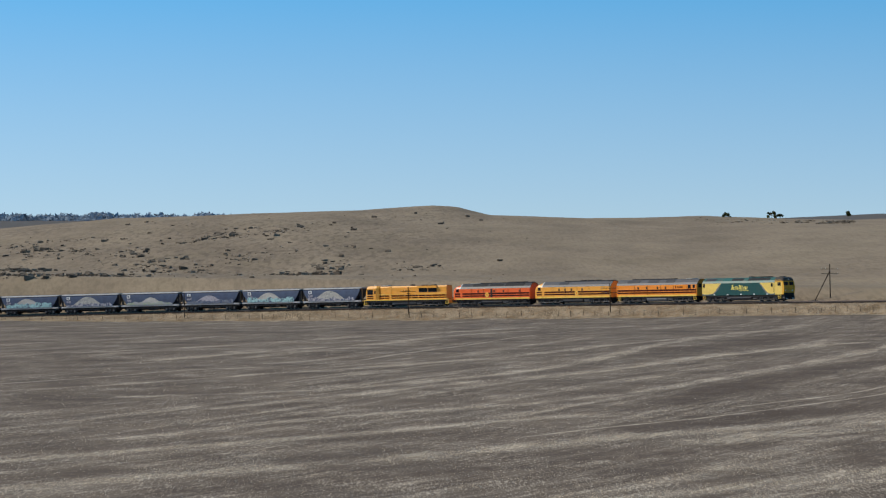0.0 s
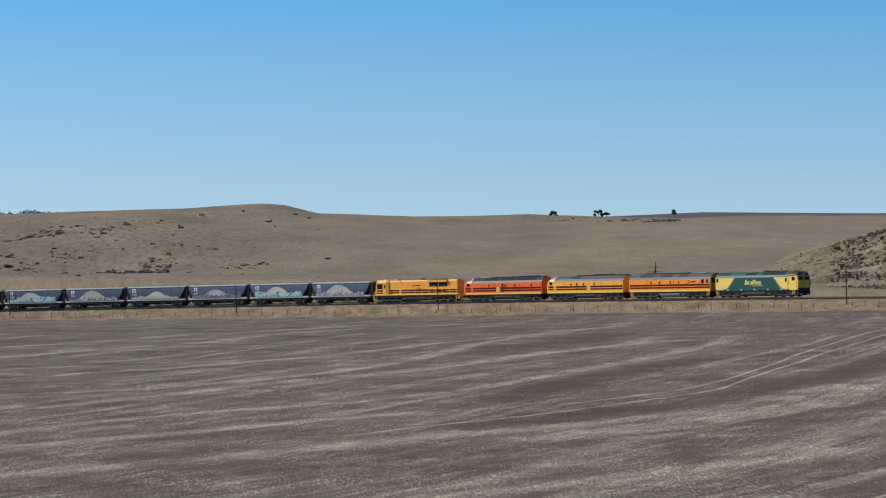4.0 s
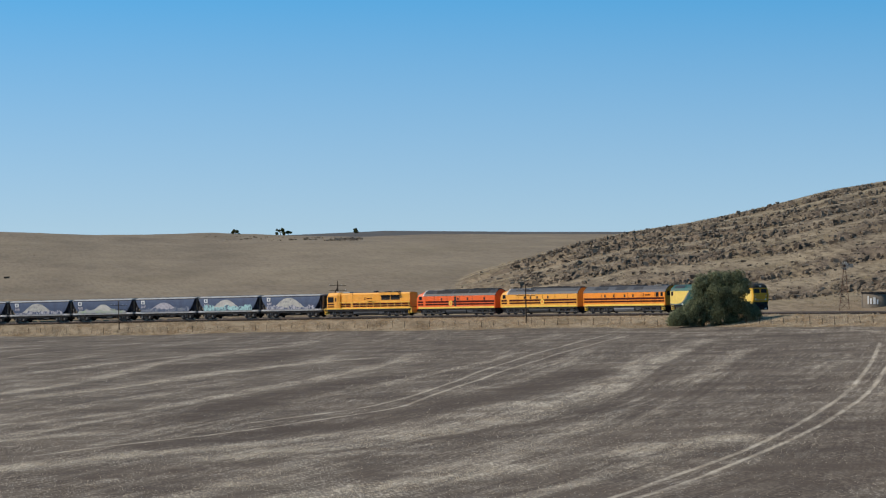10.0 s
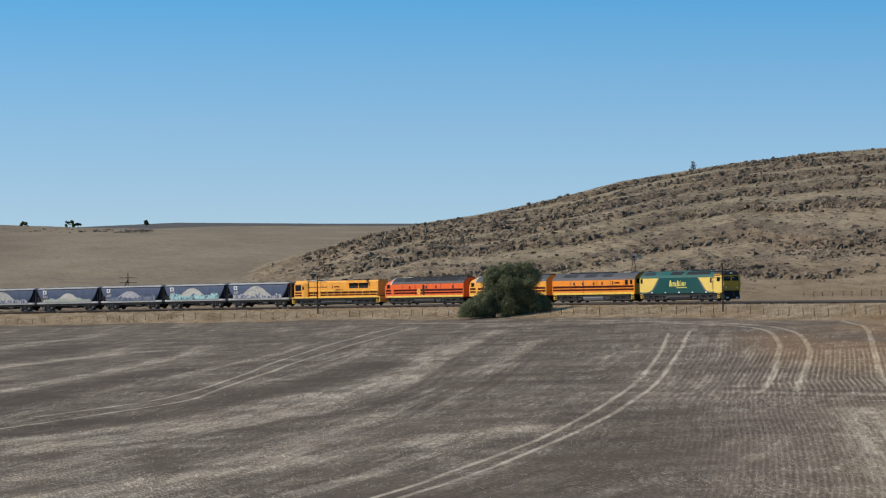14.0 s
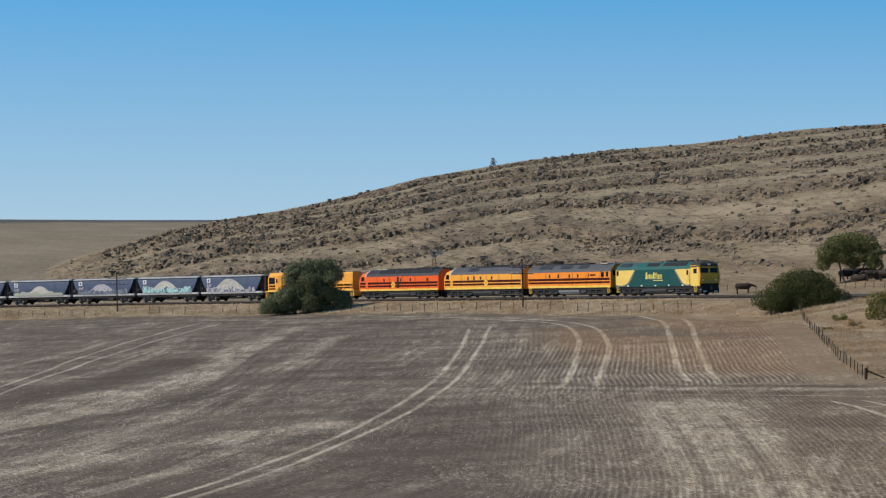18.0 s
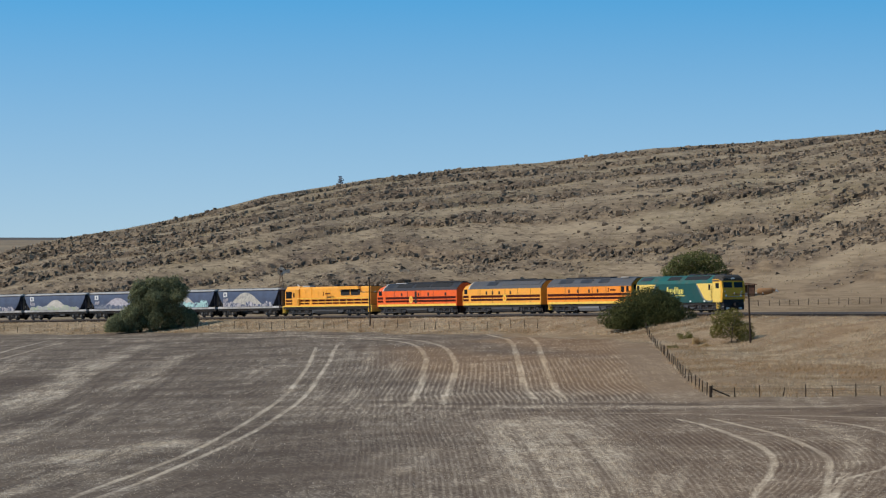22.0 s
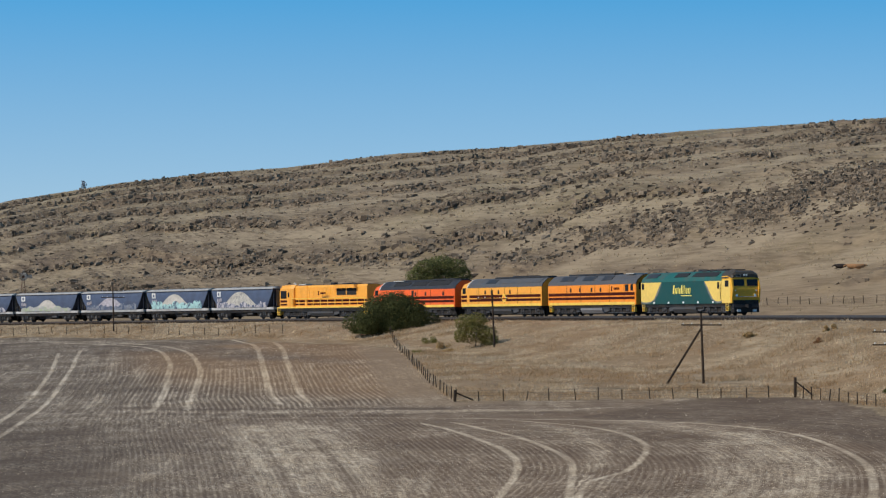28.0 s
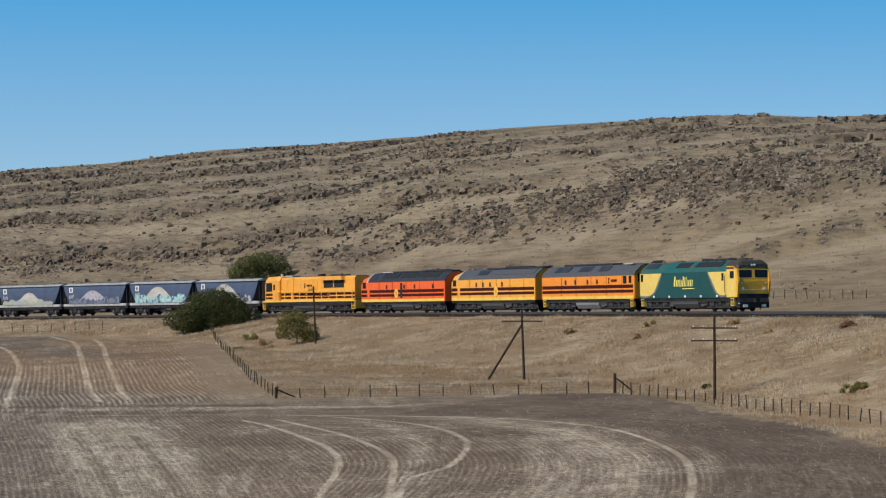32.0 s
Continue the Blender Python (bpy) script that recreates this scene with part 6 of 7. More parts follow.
def steps(parent, x, mat, half=1.42):
    for s in (-1, 1):
        bm = bmesh.new()
        y0, y1 = sorted((s * half, s * (half - 0.25)))
        for dx in (-0.28, 0.24):
            block(x + dx, x + dx + 0.05, y0, y1, 0.42, 1.25, bm)
        for z in (0.45, 0.75, 1.02):
            block(x - 0.28, x + 0.29, y0, y1, z, z + 0.05, bm)
        part("footstep", bm, mat, parent)


def fuel_tank(parent, x0, x1, mat="tank", low=0.28):
    poly = [(-1.32, 0.62), (-1.1, low), (1.1, low), (1.32, 0.62), (1.32, 1.08), (-1.32, 1.08)]
    return part("fuel_tank", prism(poly, x0, x1, "x"), mat, parent)


def arc(x0, z0, x1, z1, bulge, n=10):
    """Points of a bent line from one corner to another."""
    out = []
    for i in range(n + 1):
        t = i / n
        out.append((x0 + (x1 - x0) * t + bulge * math.sin(math.pi * t) * (z1 - z0), z0 + (z1 - z0) * t - bulge * math.sin(math.pi * t) * (x1 - x0)))
    return out


def s_curve(x0, z0, x1, z1, n=14):
    """An S-shaped edge, steep in the middle."""
    return [(x0 + (x1 - x0) * (i / n), z0 + (z1 - z0) * float(ease((i / n) ** 0.8))) for i in range(n + 1)]


def underfloor(e, x0, x1, half=1.38, mat="black"):
    part("underframe", block(x0, x1, -half, half, 0.90, 1.16), mat, e)
    # Dark cores down the middle, added to close the daylight between the wheels.
    part("centre_sill", block(x0 + 0.5, x1 - 0.5, -0.5, 0.5, 0.20, 0.92), mat, e)
    for c in (-6.0, 6.0):
        part("traction_motor", block(c - 2.6, c + 2.6, -0.66, 0.66, 0.16, 0.95), mat, e)
    for x, w, z in ((-3.0, 0.40, 0.42), (2.9, 0.4, 0.40), (3.5, 0.25, 0.5)):
        part("equipment_box", block(x - w, x + w, -1.28, 1.28, z, 0.95, bevel=0.03), "tank", e)
    for s in (-1, 1):
        part("pipe", tube((x0 + 1, s * 1.3, 0.86), (x1 - 1, s * 1.3, 0.86), 0.05, sides=6), "tank", e)


def green_loco():
    e = empty("lead_locomotive", "green and yellow diesel locomotive with dark cab windows, leading the train", "locomotive")
    L = 19.2
    a, b = -L / 2, L / 2
    underfloor(e, a + 0.3, b - 0.3)
    # middle body, then a cab at each end
    part("body", hull(a + 0.55, b - 1.9, z1=3.22, zr=4.15), "green", e)
    part("roof", roof_cap(a + 0.6, b - 1.95, z1=3.22, zr=4.15), "green_roof", e)
    bm = prism([(b - 1.9, 1.14), (b + 0.02, 1.14), (b + 0.06, 2.40), (b - 0.05, 3.40), (b - 0.14, 3.80), (b - 0.55, 4.15), (b - 1.9, 4.15)], -1.45, 1.45)
    top = [e_ for e_ in bm.edges if all(v.co.z > 2.4 for v in e_.verts) and abs(e_.verts[0].co.y - e_.verts[1].co.y) < 0.1 and min(v.co.z for v in e_.verts) > 3.5]
    bmesh.ops.bevel(bm, geom=top, offset=0.5, segments=3, affect="EDGES")
    front_edges = [e_ for e_ in bm.edges if all(v.co.x > b - 0.35 and v.co.z < 3.6 for v in e_.verts) and abs(e_.verts[0].co.z - e_.verts[1].co.z) > 0.5]
    bmesh.ops.bevel(bm, geom=front_edges, offset=0.16, segments=2, affect="EDGES")
    # Front face in the shade-toned yellow; the sides keep the plain yellow.
    cab = part("cab", bm, "nose_shaded", e, "yellow cab front with shade in its colour")
    sides("cab_side", [(b - 1.9, 1.16), (b - 0.28, 1.16), (b - 0.22, 2.5), (b - 0.3, 3.3), (b - 1.9, 3.3)], 1.45, 0.010, "yellow", e)

    def on_face(y0, y1, z0, z1, out=0.02, deep=0.05):
        """A plate that lies on the raked windscreen face."""
        fx = lambda z: b + 0.06 - (z - 2.40) * 0.11
        return loft([[(fx(z) + out, y0, z), (fx(z) + out, y1, z), (fx(z) - deep, y1, z), (fx(z) - deep, y0, z)] for z in (z0, z1)])

    for s in (-1, 1):
        y0, y1 = sorted((s * 0.14, s * 1.24))
        part("windscreen", on_face(y0, y1, 2.72, 3.32), "glass", cab)
        part("windscreen_frame", on_face(min(y0, y1) - 0.06, max(y0, y1) + 0.06, 2.66, 3.38, 0.008), "nose_shaded", cab)
        part("cab_side_window", block(b - 1.25, b - 0.55, *sorted((s * 1.42, s * 1.475)), 2.66, 3.24), "glass", cab)
        part("headlight", tube((b - 0.02, s * 0.95, 1.86), (b + 0.10, s * 0.95, 1.86), 0.11, sides=10), "headlight", cab)
        part("marker_light", tube((b - 0.02, s * 1.08, 2.3), (b + 0.07, s * 1.08, 2.3), 0.07, sides=8), "headlight", cab)
        part("rear_window", block(a + 0.75, a + 1.25, *sorted((s * 1.455, s * 1.487)), 2.55, 3.15), "glass", e)
        part("cab_door", block(b - 2.85, b - 2.2, *sorted((s * 1.45, s * 1.486)), 1.5, 3.2), "yellow", e)
        part("door_window", block(b - 2.72, b - 2.34, *sorted((s * 1.46, s * 1.50)), 2.5, 3.1), "glass", e)
        part("rear_door", block(a + 1.6, a + 2.05, *sorted((s * 1.45, s * 1.486)), 1.5, 3.15), "yellow", e)
        part("handrail", tube((b - 2.05, s * 1.54, 1.5), (b - 2.05, s * 1.54, 2.9), 0.025, sides=6), "rubber", e)
        part("plough_plate", block(b + 0.16, b + 0.24, *sorted((s * 0.62, s * 1.0)), 0.34, 0.56), "white", e)
        part("cab_step", block(b - 0.15, b + 0.17, *sorted((s * 0.95, s * 1.3)), 0.62, 0.68), "pale", e)
    part("centre_pillar_strip", on_face(-0.09, 0.09, 2.60, 3.50, 0.012), "nose_shaded", cab)
    part("brow", loft([[(x, -h, z0), (x, -h * 0.96, z0 + 0.36 * k), (x, -h * 0.68, z0 + 0.62 * k), (x, h * 0.68, z0 + 0.62 * k), (x, h * 0.96, z0 + 0.36 * k), (x, h, z0)] for x, h, z0, k in ((b - 1.88, 1.47, 3.42, 1.20), (b - 0.6, 1.47, 3.42, 1.20), (b - 0.2, 1.42, 3.46, 0.9), (b - 0.02, 1.3, 3.50, 0.5))]), "brow", cab, "sooty brown cab roof")
    part("number_board", block(b - 0.14, b - 0.02, -1.0, -0.45, 3.56, 3.74), "pale", cab)
    part("number_bars", block(b - 0.03, b - 0.012, -0.94, -0.51, 3.60, 3.70), "rubber", cab)
    for y in (-0.12, 0.12):
        part("top_headlight", tube((b - 0.12, y, 3.72), (b + 0.01, y, 3.72), 0.10, sides=10), "headlight", cab)
    part("nose_band", block(b - 0.01, b + 0.09, -1.30, 1.30, 1.10, 1.42), "black", cab)
    part("handrail_front", tube((b + 0.14, -1.1, 1.72), (b + 0.14, 1.1, 1.72), 0.025, sides=6), "pale", cab)
    part("aerial_rack", block(b - 1.7, b - 0.9, -0.5, 0.5, 4.16, 4.26, bevel=0.03), "dark_roof", e)
    # livery: yellow ends that sweep up along the side, a grey band between
    fc = [(b - 5.30, 3.22), (b - 4.75, 2.72), (b - 4.30, 2.25), (b - 3.90, 1.82), (b - 3.55, 1.52), (b - 3.15, 1.36), (b - 2.6, 1.30), (b - 2.2, 1.33), (b - 1.9, 1.42)]
    rc = [(a + 4.95, 3.22), (a + 4.45, 2.72), (a + 4.00, 2.25), (a + 3.60, 1.82), (a + 3.20, 1.52), (a + 2.65, 1.36), (a + 1.75, 1.30), (a + 1.0, 1.33), (a + 0.56, 1.40)]
    sides("front_livery", [(b - 1.9, 3.22)] + fc, 1.47, 0.012, "yellow", e)
    sides("rear_livery", [(a + 0.56, 3.22)] + rc, 1.47, 0.012, "yellow", e)
    for c, o in ((fc, -1), (rc, 1)):
        inner = [(x + o * w, z - 0.16 * (w < 0.3)) for (x, z), w in zip(c, (0.05, 0.16, 0.26, 0.34, 0.40, 0.36, 0.24, 0.12, 0.0))]
        sides("grey_band", c + inner[::-1], 1.47, 0.008, "grey_band", e)
    # the company's name as slanted plain bars
    for s in (-1, 1):
        bm = bmesh.new()
        x = -2.2
        for w, h in ((0.26, 0.84), (0.16, 0.55), (0.18, 0.58), (0.09, 0.62), (0.18, 0.52), (0.18, 0.84), (0.14, 0.74), (0.09, 0.80), (0.09, 0.56), (0.18, 0.55), (0.18, 0.55), (0.13, 0.54)):
            prism([(x, 2.08), (x + w, 2.08), (x + w + 0.2 * h, 2.08 + h), (x + 0.2 * h, 2.08 + h)], *sorted((s * 1.475, s * 1.50)), bm=bm)
            x += w + 0.16
        prism(rect(-0.5, 1.75, 1.86, 1.93), *sorted((s * 1.475, s * 1.50)), bm=bm)
        part("side_lettering", bm, "logo", e, "pale yellow lettering")
    for x in (-6.2, -3.1, 0.0, 3.0, 6.0):
        part("sill_marker", block(x - 0.16, x + 0.16, -1.50, 1.50, 1.17, 1.34), "white", e)
    for x0, x1 in ((a + 1.2, a + 3.6), (-2.3, 0.3), (b - 8.2, b - 3.2)):
        roof_grille(e, x0, x1, 4.15, mat="dark_roof" if x0 < -5 else "rubber", z1=3.22)
    for x in (b - 7.2, b - 5.7, b - 4.2):
        fan(e, x, 4.15)
    part("exhaust", block(0.9, 1.7, -0.35, 0.35, 4.1, 4.36, bevel=0.05), "dark_roof", e)
    fuel_tank(e, -2.6, 2.2)
    part("air_tank", tube((2.35, -1.15, 0.78), (3.6, -1.15, 0.78), 0.2, sides=12), "black", e)
    for x in (-6.1, 6.0):
        bogie(e, x, (-1.8, 0, 1.8))
    part("pilot", prism([(b - 0.5, 0.32), (b + 0.15, 0.28), (b + 0.2, 0.75), (b + 0.05, 1.15), (b - 0.5, 1.15)], -1.3, 1.3), "black", e)
    steps(e, b - 0.95, "yellow")
    steps(e, a + 0.95, "yellow")
    coupler(e, b + 0.1, 1)
    coupler(e, a + 0.2, -1)
    return e, L


def orange_body(e, L, paint, roof, cab_at, logo_x, zr=4.12, dark_top=False):
    """A streamlined full-width locomotive; cab_at: 1 front, -1 rear."""
    a, b = -L / 2, L / 2
    underfloor(e, a + 0.4, b - 0.4)
    n0 = (1.7, 3.20) if cab_at < 0 else None
    part("body", hull(a + (0.0 if n0 else 0.25), b - 0.25, zr=zr, nose0=n0), paint, e)
    x0 = a + (1.9 if cab_at < 0 else 0.3)
    part("roof", roof_cap(x0, b - 0.17, zr=zr), roof, e)
    if cab_at < 0:
        part("cab_roof", roof_cap(x0 - 0.25, x0 - 0.004, zr=zr - 0.01), "pale", e)
    z0, z1 = 1.16, 3.14
    for lo, hi in ((1.66, 1.92), (2.06, 2.36)):
        sides("stripe", rect(a + 0.45, b - 0.4, lo, hi), 1.47, 0.012, "maroon", e)
    sides("sill_stripe", rect(a + 0.6, b - 0.4, 1.13, 1.40), 1.47, 0.014, "sill", e)
    for x in logo_x:
        sides("porthole", rect(x - 0.16, x + 0.16, 2.44, 2.86), 1.47, 0.02, "rubber", e)
    for k in range(5):
        x = a + 3.0 + (L - 4.0) * (k + 0.5) / 5
        sides("panel_seam", rect(x - 0.02, x + 0.02, 1.42, 3.12), 1.47, 0.017, "maroon", e)
    fuel_tank(e, -2.4, 2.2, "tank_pale" if cab_at > 0 else "tank")
    part("battery_box", block(-3.4, -2.5, -1.3, 1.3, 0.55, 1.05, bevel=0.03), "black", e)
    part("air_tank", tube((2.4, -1.12, 0.78), (3.5, -1.12, 0.78), 0.2, sides=12), "tank", e)
    for x in (-5.9, 5.9):
        bogie(e, x, (-1.8, 0, 1.8))
    coupler(e, b - 0.1, 1)
    coupler(e, a + 0.1, -1)
    return a, b


def rear_cab(e, a, mat):
    for s in (-1, 1):
        part("cab_side_window", block(a + 0.75, a + 1.45, *sorted((s * 1.44, s * 1.49)), 2.55, 3.16), "glass", e)
        part("cab_door", block(a + 1.75, a + 2.3, *sorted((s * 1.45, s * 1.485)), 1.45, 3.1), mat, e)
        y0, y1 = sorted((s * 0.08, s * 1.10))
        part("windscreen", loft([[(a + 0.18, y0, 3.20), (a + 0.18, y1, 3.14), (a + 0.38, y1, 3.14), (a + 0.38, y0, 3.2)], [(a + 0.80, y0, 3.66), (a + 0.80, y1, 3.56), (a + 1.0, y1, 3.56), (a + 1.0, y0, 3.66)]]), "glass", e)
    part("nose_lamp", tube((a - 0.06, 0, 2.5), (a + 0.1, 0, 2.5), 0.2, sides=12), "headlight", e)


def badge(e, x):
    """A yellow cross-shaped emblem with a dark middle, as plain shapes."""
    p = [(x + 0.42 * math.cos(k * math.pi / 12), 1.98 + 0.46 * math.sin(k * math.pi / 12)) for k in range(24)]
    sides("emblem", p, 1.47, 0.024, "sill", e)
    sides("emblem_core", [(x + 0.24 * math.cos(k), 1.98 + 0.26 * math.sin(k)) for k in np.arange(0, 6.2, 0.7)], 1.47, 0.028, "orange", e)


def owner_mark(e, x, z=2.72):
    """A small dark figure-like mark and bars for lettering."""
    part("owner_mark", prism([(x, z - 0.22), (x + 0.26, z - 0.22), (x + 0.2, z + 0.05), (x + 0.3, z + 0.22), (x + 0.05, z + 0.26), (x + 0.08, z)], -1.492, -1.465), "maroon", e)
    bm = bmesh.new()
    for k in range(4):
        prism(rect(x + 0.55 + 0.3 * k, x + 0.78 + 0.3 * k, z - 0.1, z + 0.12), -1.492, -1.465, bm=bm)
    prism(rect(x + 0.9, x + 1.75, z - 0.52, z - 0.42), -1.492, -1.465, bm=bm)
    part("owner_lettering", bm, "maroon", e)


def second_loco():
    e = empty("second_locomotive", "orange diesel locomotive with two maroon stripes and a grey roof", "locomotive", "orange locomotives")
    L = 19.2
    a, b = orange_body(e, L, "orange", "grey_roof", 1, (-4.2, -2.2, 0.3, 2.2), 4.14)
    part("cab", block(b - 0.32, b - 0.22, -1.38, 1.38, 1.2, 3.2), "amber", e)
    for s in (-1, 1):
        part("cab_side_window", block(b - 2.3, b - 1.65, *sorted((s * 1.44, s * 1.49)), 2.45, 3.12), "glass", e)
        part("cab_door_window", block(b - 1.2, b - 0.7, *sorted((s * 1.44, s * 1.49)), 2.5, 3.12), "glass", e)
        part("windscreen", block(b - 0.24, b - 0.2, *sorted((s * 0.12, s * 1.1)), 2.6, 3.3), "glass", e)
    for x0, x1 in ((a + 2.6, a + 5.6), (-2.1, 0.4), (2.0, 4.0)):
        roof_grille(e, x0, x1, 4.14, mat="dark_roof")
    part("roof_walk", block(a + 3.2, 3.5, -0.5, 0.5, 4.14, 4.30, bevel=0.03), "dark_roof", e)
    part("pale_hatch", block(b - 3.3, b - 1.7, -0.8, 0.8, 4.13, 4.24, bevel=0.03), "pale", e)
    owner_mark(e, b - 5.2)
    steps(e, b - 0.8, "sill")
    steps(e, a + 0.8, "sill")
    return e, L


def third_loco():
    e = empty("third_locomotive", "faded yellow-orange streamlined diesel locomotive with maroon stripes", "locomotive", "orange locomotives")
    L = 18.1
    a, b = orange_body(e, L, "amber", "grey_roof", -1, (-3.2, -1.8, -0.3, 2.2))
    rear_cab(e, a, "amber")
    badge(e, 0.9)
    roof_grille(e, -3.4, -1.3, mat="dark_roof")
    roof_grille(e, 0.3, b - 0.9, mat="grey_roof")
    part("roof_walk", block(-2.6, b - 0.4, -0.55, 0.55, 4.10, 4.27, bevel=0.03), "dark_roof", e)
    for x in (1.5, 3.2, 5.0):
        fan(e, x, 4.2)
    return e, L


def fourth_loco():
    e = empty("fourth_locomotive", "red-orange streamlined diesel locomotive with a sooty black roof", "locomotive", "orange locomotives")
    L = 18.5
    a, b = orange_body(e, L, "vermilion", "dark_roof", -1, (-3.2, 0.6, 2.8, 6.6), dark_top=True)
    rear_cab(e, a, "vermilion")
    badge(e, -1.1)
    sides("open_door", rect(-0.25, 0.2, 1.5, 3.05), 1.47, 0.022, "rubber", e)
    for x0, x1 in ((-4.6, -1.2), (-0.6, 2.6), (3.0, 7.4)):
        roof_grille(e, x0, x1, mat="rubber")
    part("roof_walk", block(-4.0, b - 0.4, -0.5, 0.5, 4.10, 4.26, bevel=0.03), "dark_roof", e)
    for x in (3.6, 5.2, 6.8):
        fan(e, x, 4.18)
    part("pale_hatch", block(-5.6, -3.2, -0.7, 0.7, 4.1, 4.2, bevel=0.03), "pale", e)
    return e, L


def hood_loco():
    e = empty("hood_locomotive", "yellow-orange hood diesel locomotive with side walkway and handrails", "locomotive", "orange locomotives")
    L = 20.5
    a, b = -L / 2, L / 2
    part("frame", block(a + 0.3, b - 0.3, -1.42, 1.42, 1.0, 1.26), "black", e)
    part("walkway", block(a + 0.3, b - 0.3, -1.47, 1.47, 1.25, 1.43, bevel=0.02), "sill", e)
    underfloor(e, a + 1.0, b - 1.0, 1.40)
    # long hood, with the cab at the rear end
    hood = part("hood", prism([(-0.98, 1.42), (-0.98, 3.75), (-0.8, 3.98), (0.8, 3.98), (0.98, 3.75), (0.98, 1.42)], a + 3.6, b - 0.9, "x"), "amber", e)
    part("hood_roof", block(a + 3.8, b - 1.1, -0.72, 0.72, 3.985, 4.03), "dark_roof", e)
    part("cab", loft([[(x, -h, 1.42), (x, -h, zt - 0.45), (x, -h + 0.35, zt), (x, h - 0.35, zt), (x, h, zt - 0.45), (x, h, 1.42)] for x, h, zt in ((a + 0.75, 1.38, 3.55), (a + 0.95, 1.42, 4.05), (a + 3.2, 1.42, 4.12), (a + 3.7, 1.2, 4.05))]), "amber", e)
    for s in (-1, 1):
        part("cab_side_window", block(a + 1.05, a + 2.40, *sorted((s * 1.40, s * 1.445)), 2.45, 3.40), "glass", e)
        part("cab_door", block(a + 2.6, a + 3.15, *sorted((s * 1.40, s * 1.435)), 1.5, 3.3), "amber", e)
        part("door_window", block(a + 2.7, a + 3.05, *sorted((s * 1.41, s * 1.45)), 2.6, 3.2), "glass", e)
        part("windscreen", block(a + 0.74, a + 0.82, *sorted((s * 0.15, s * 1.1)), 2.6, 3.3), "glass", e)
        # radiator under an overhanging hood at the front end
        part("radiator_grille", block(b - 7.4, b - 3.2, *sorted((s * 0.95, s * 1.02)), 2.75, 3.55), "rubber", e)
        part("radiator_hood", prism([(b - 7.7, 3.55), (b - 2.9, 3.55), (b - 3.1, 3.98), (b - 7.5, 3.98)], *sorted((s * 0.8, s * 1.42))), "amber", e)
        part("radiator_post", block(b - 5.35, b - 5.2, *sorted((s * 0.98, s * 1.06)), 2.75, 3.55), "amber", e)
        for lo, hi in ((1.6, 1.82), (1.98, 2.24)):
            part("stripe", block(a + 3.72, b - 0.95, *sorted((s * 0.975, s * 0.995)), lo, hi), "maroon", e)
            part("cab_stripe", block(a + 0.98, a + 2.5, *sorted((s * 1.41, s * 1.432)), lo, hi), "maroon", e)
        for k in range(9):
            x = a + 4.2 + 0.95 * k
            part("hood_door", block(x, x + 0.86, *sorted((s * 0.97, s * 1.004)), 2.3, 3.6), "amber", e)
        rail = part("handrail", tube((a + 3.5, s * 1.40, 2.42), (b - 0.6, s * 1.40, 2.42), 0.045, sides=6), "sill", e)
        for k in range(11):
            x = a + 3.6 + (L - 4.4) * k / 10
            part("stanchion", tube((x, s * 1.40, 1.40), (x, s * 1.40, 2.42), 0.042, sides=5), "sill", rail)
    part("dark_locker", block(a + 6.0, a + 6.5, -1.05, 1.05, 1.5, 3.9), "amber", e)
    part("exhaust", block(0.4, 1.1, -0.3, 0.3, 4.0, 4.28, bevel=0.04), "dark_roof", e)
    part("air_intake", block(a + 3.8, a + 5.4, -0.55, 0.55, 4.02, 4.18, bevel=0.03), "pale", e)
    part("horn", tube((a + 2.0, 0.3, 4.1), (a + 1.5, 0.3, 4.3), 0.05, r2=0.11), "pale", e)
    for x in (b - 6.6, b - 4.6):
        fan(e, x, 4.0)
    owner_mark(e, -0.6, 3.0)
    part("end_ladder", block(b - 0.9, b - 0.35, -1.3, 1.3, 1.42, 1.5), "black", e)
    fuel_tank(e, -2.9, 2.4)
    for x in (-6.4, 6.3):
        bogie(e, x, (-1.85, 0, 1.85))
    steps(e, b - 0.65, "sill")
    steps(e, a + 0.55, "sill")
    for x, s in ((b - 0.3, 1), (a + 0.3, -1)):
        part("end_sill", block(*sorted((x, x + 0.12 * s)), -1.4, 1.4, 0.5, 1.42), "sill", e)
        coupler(e, x, s)
    return e, L


HOPPER_L = 14.1


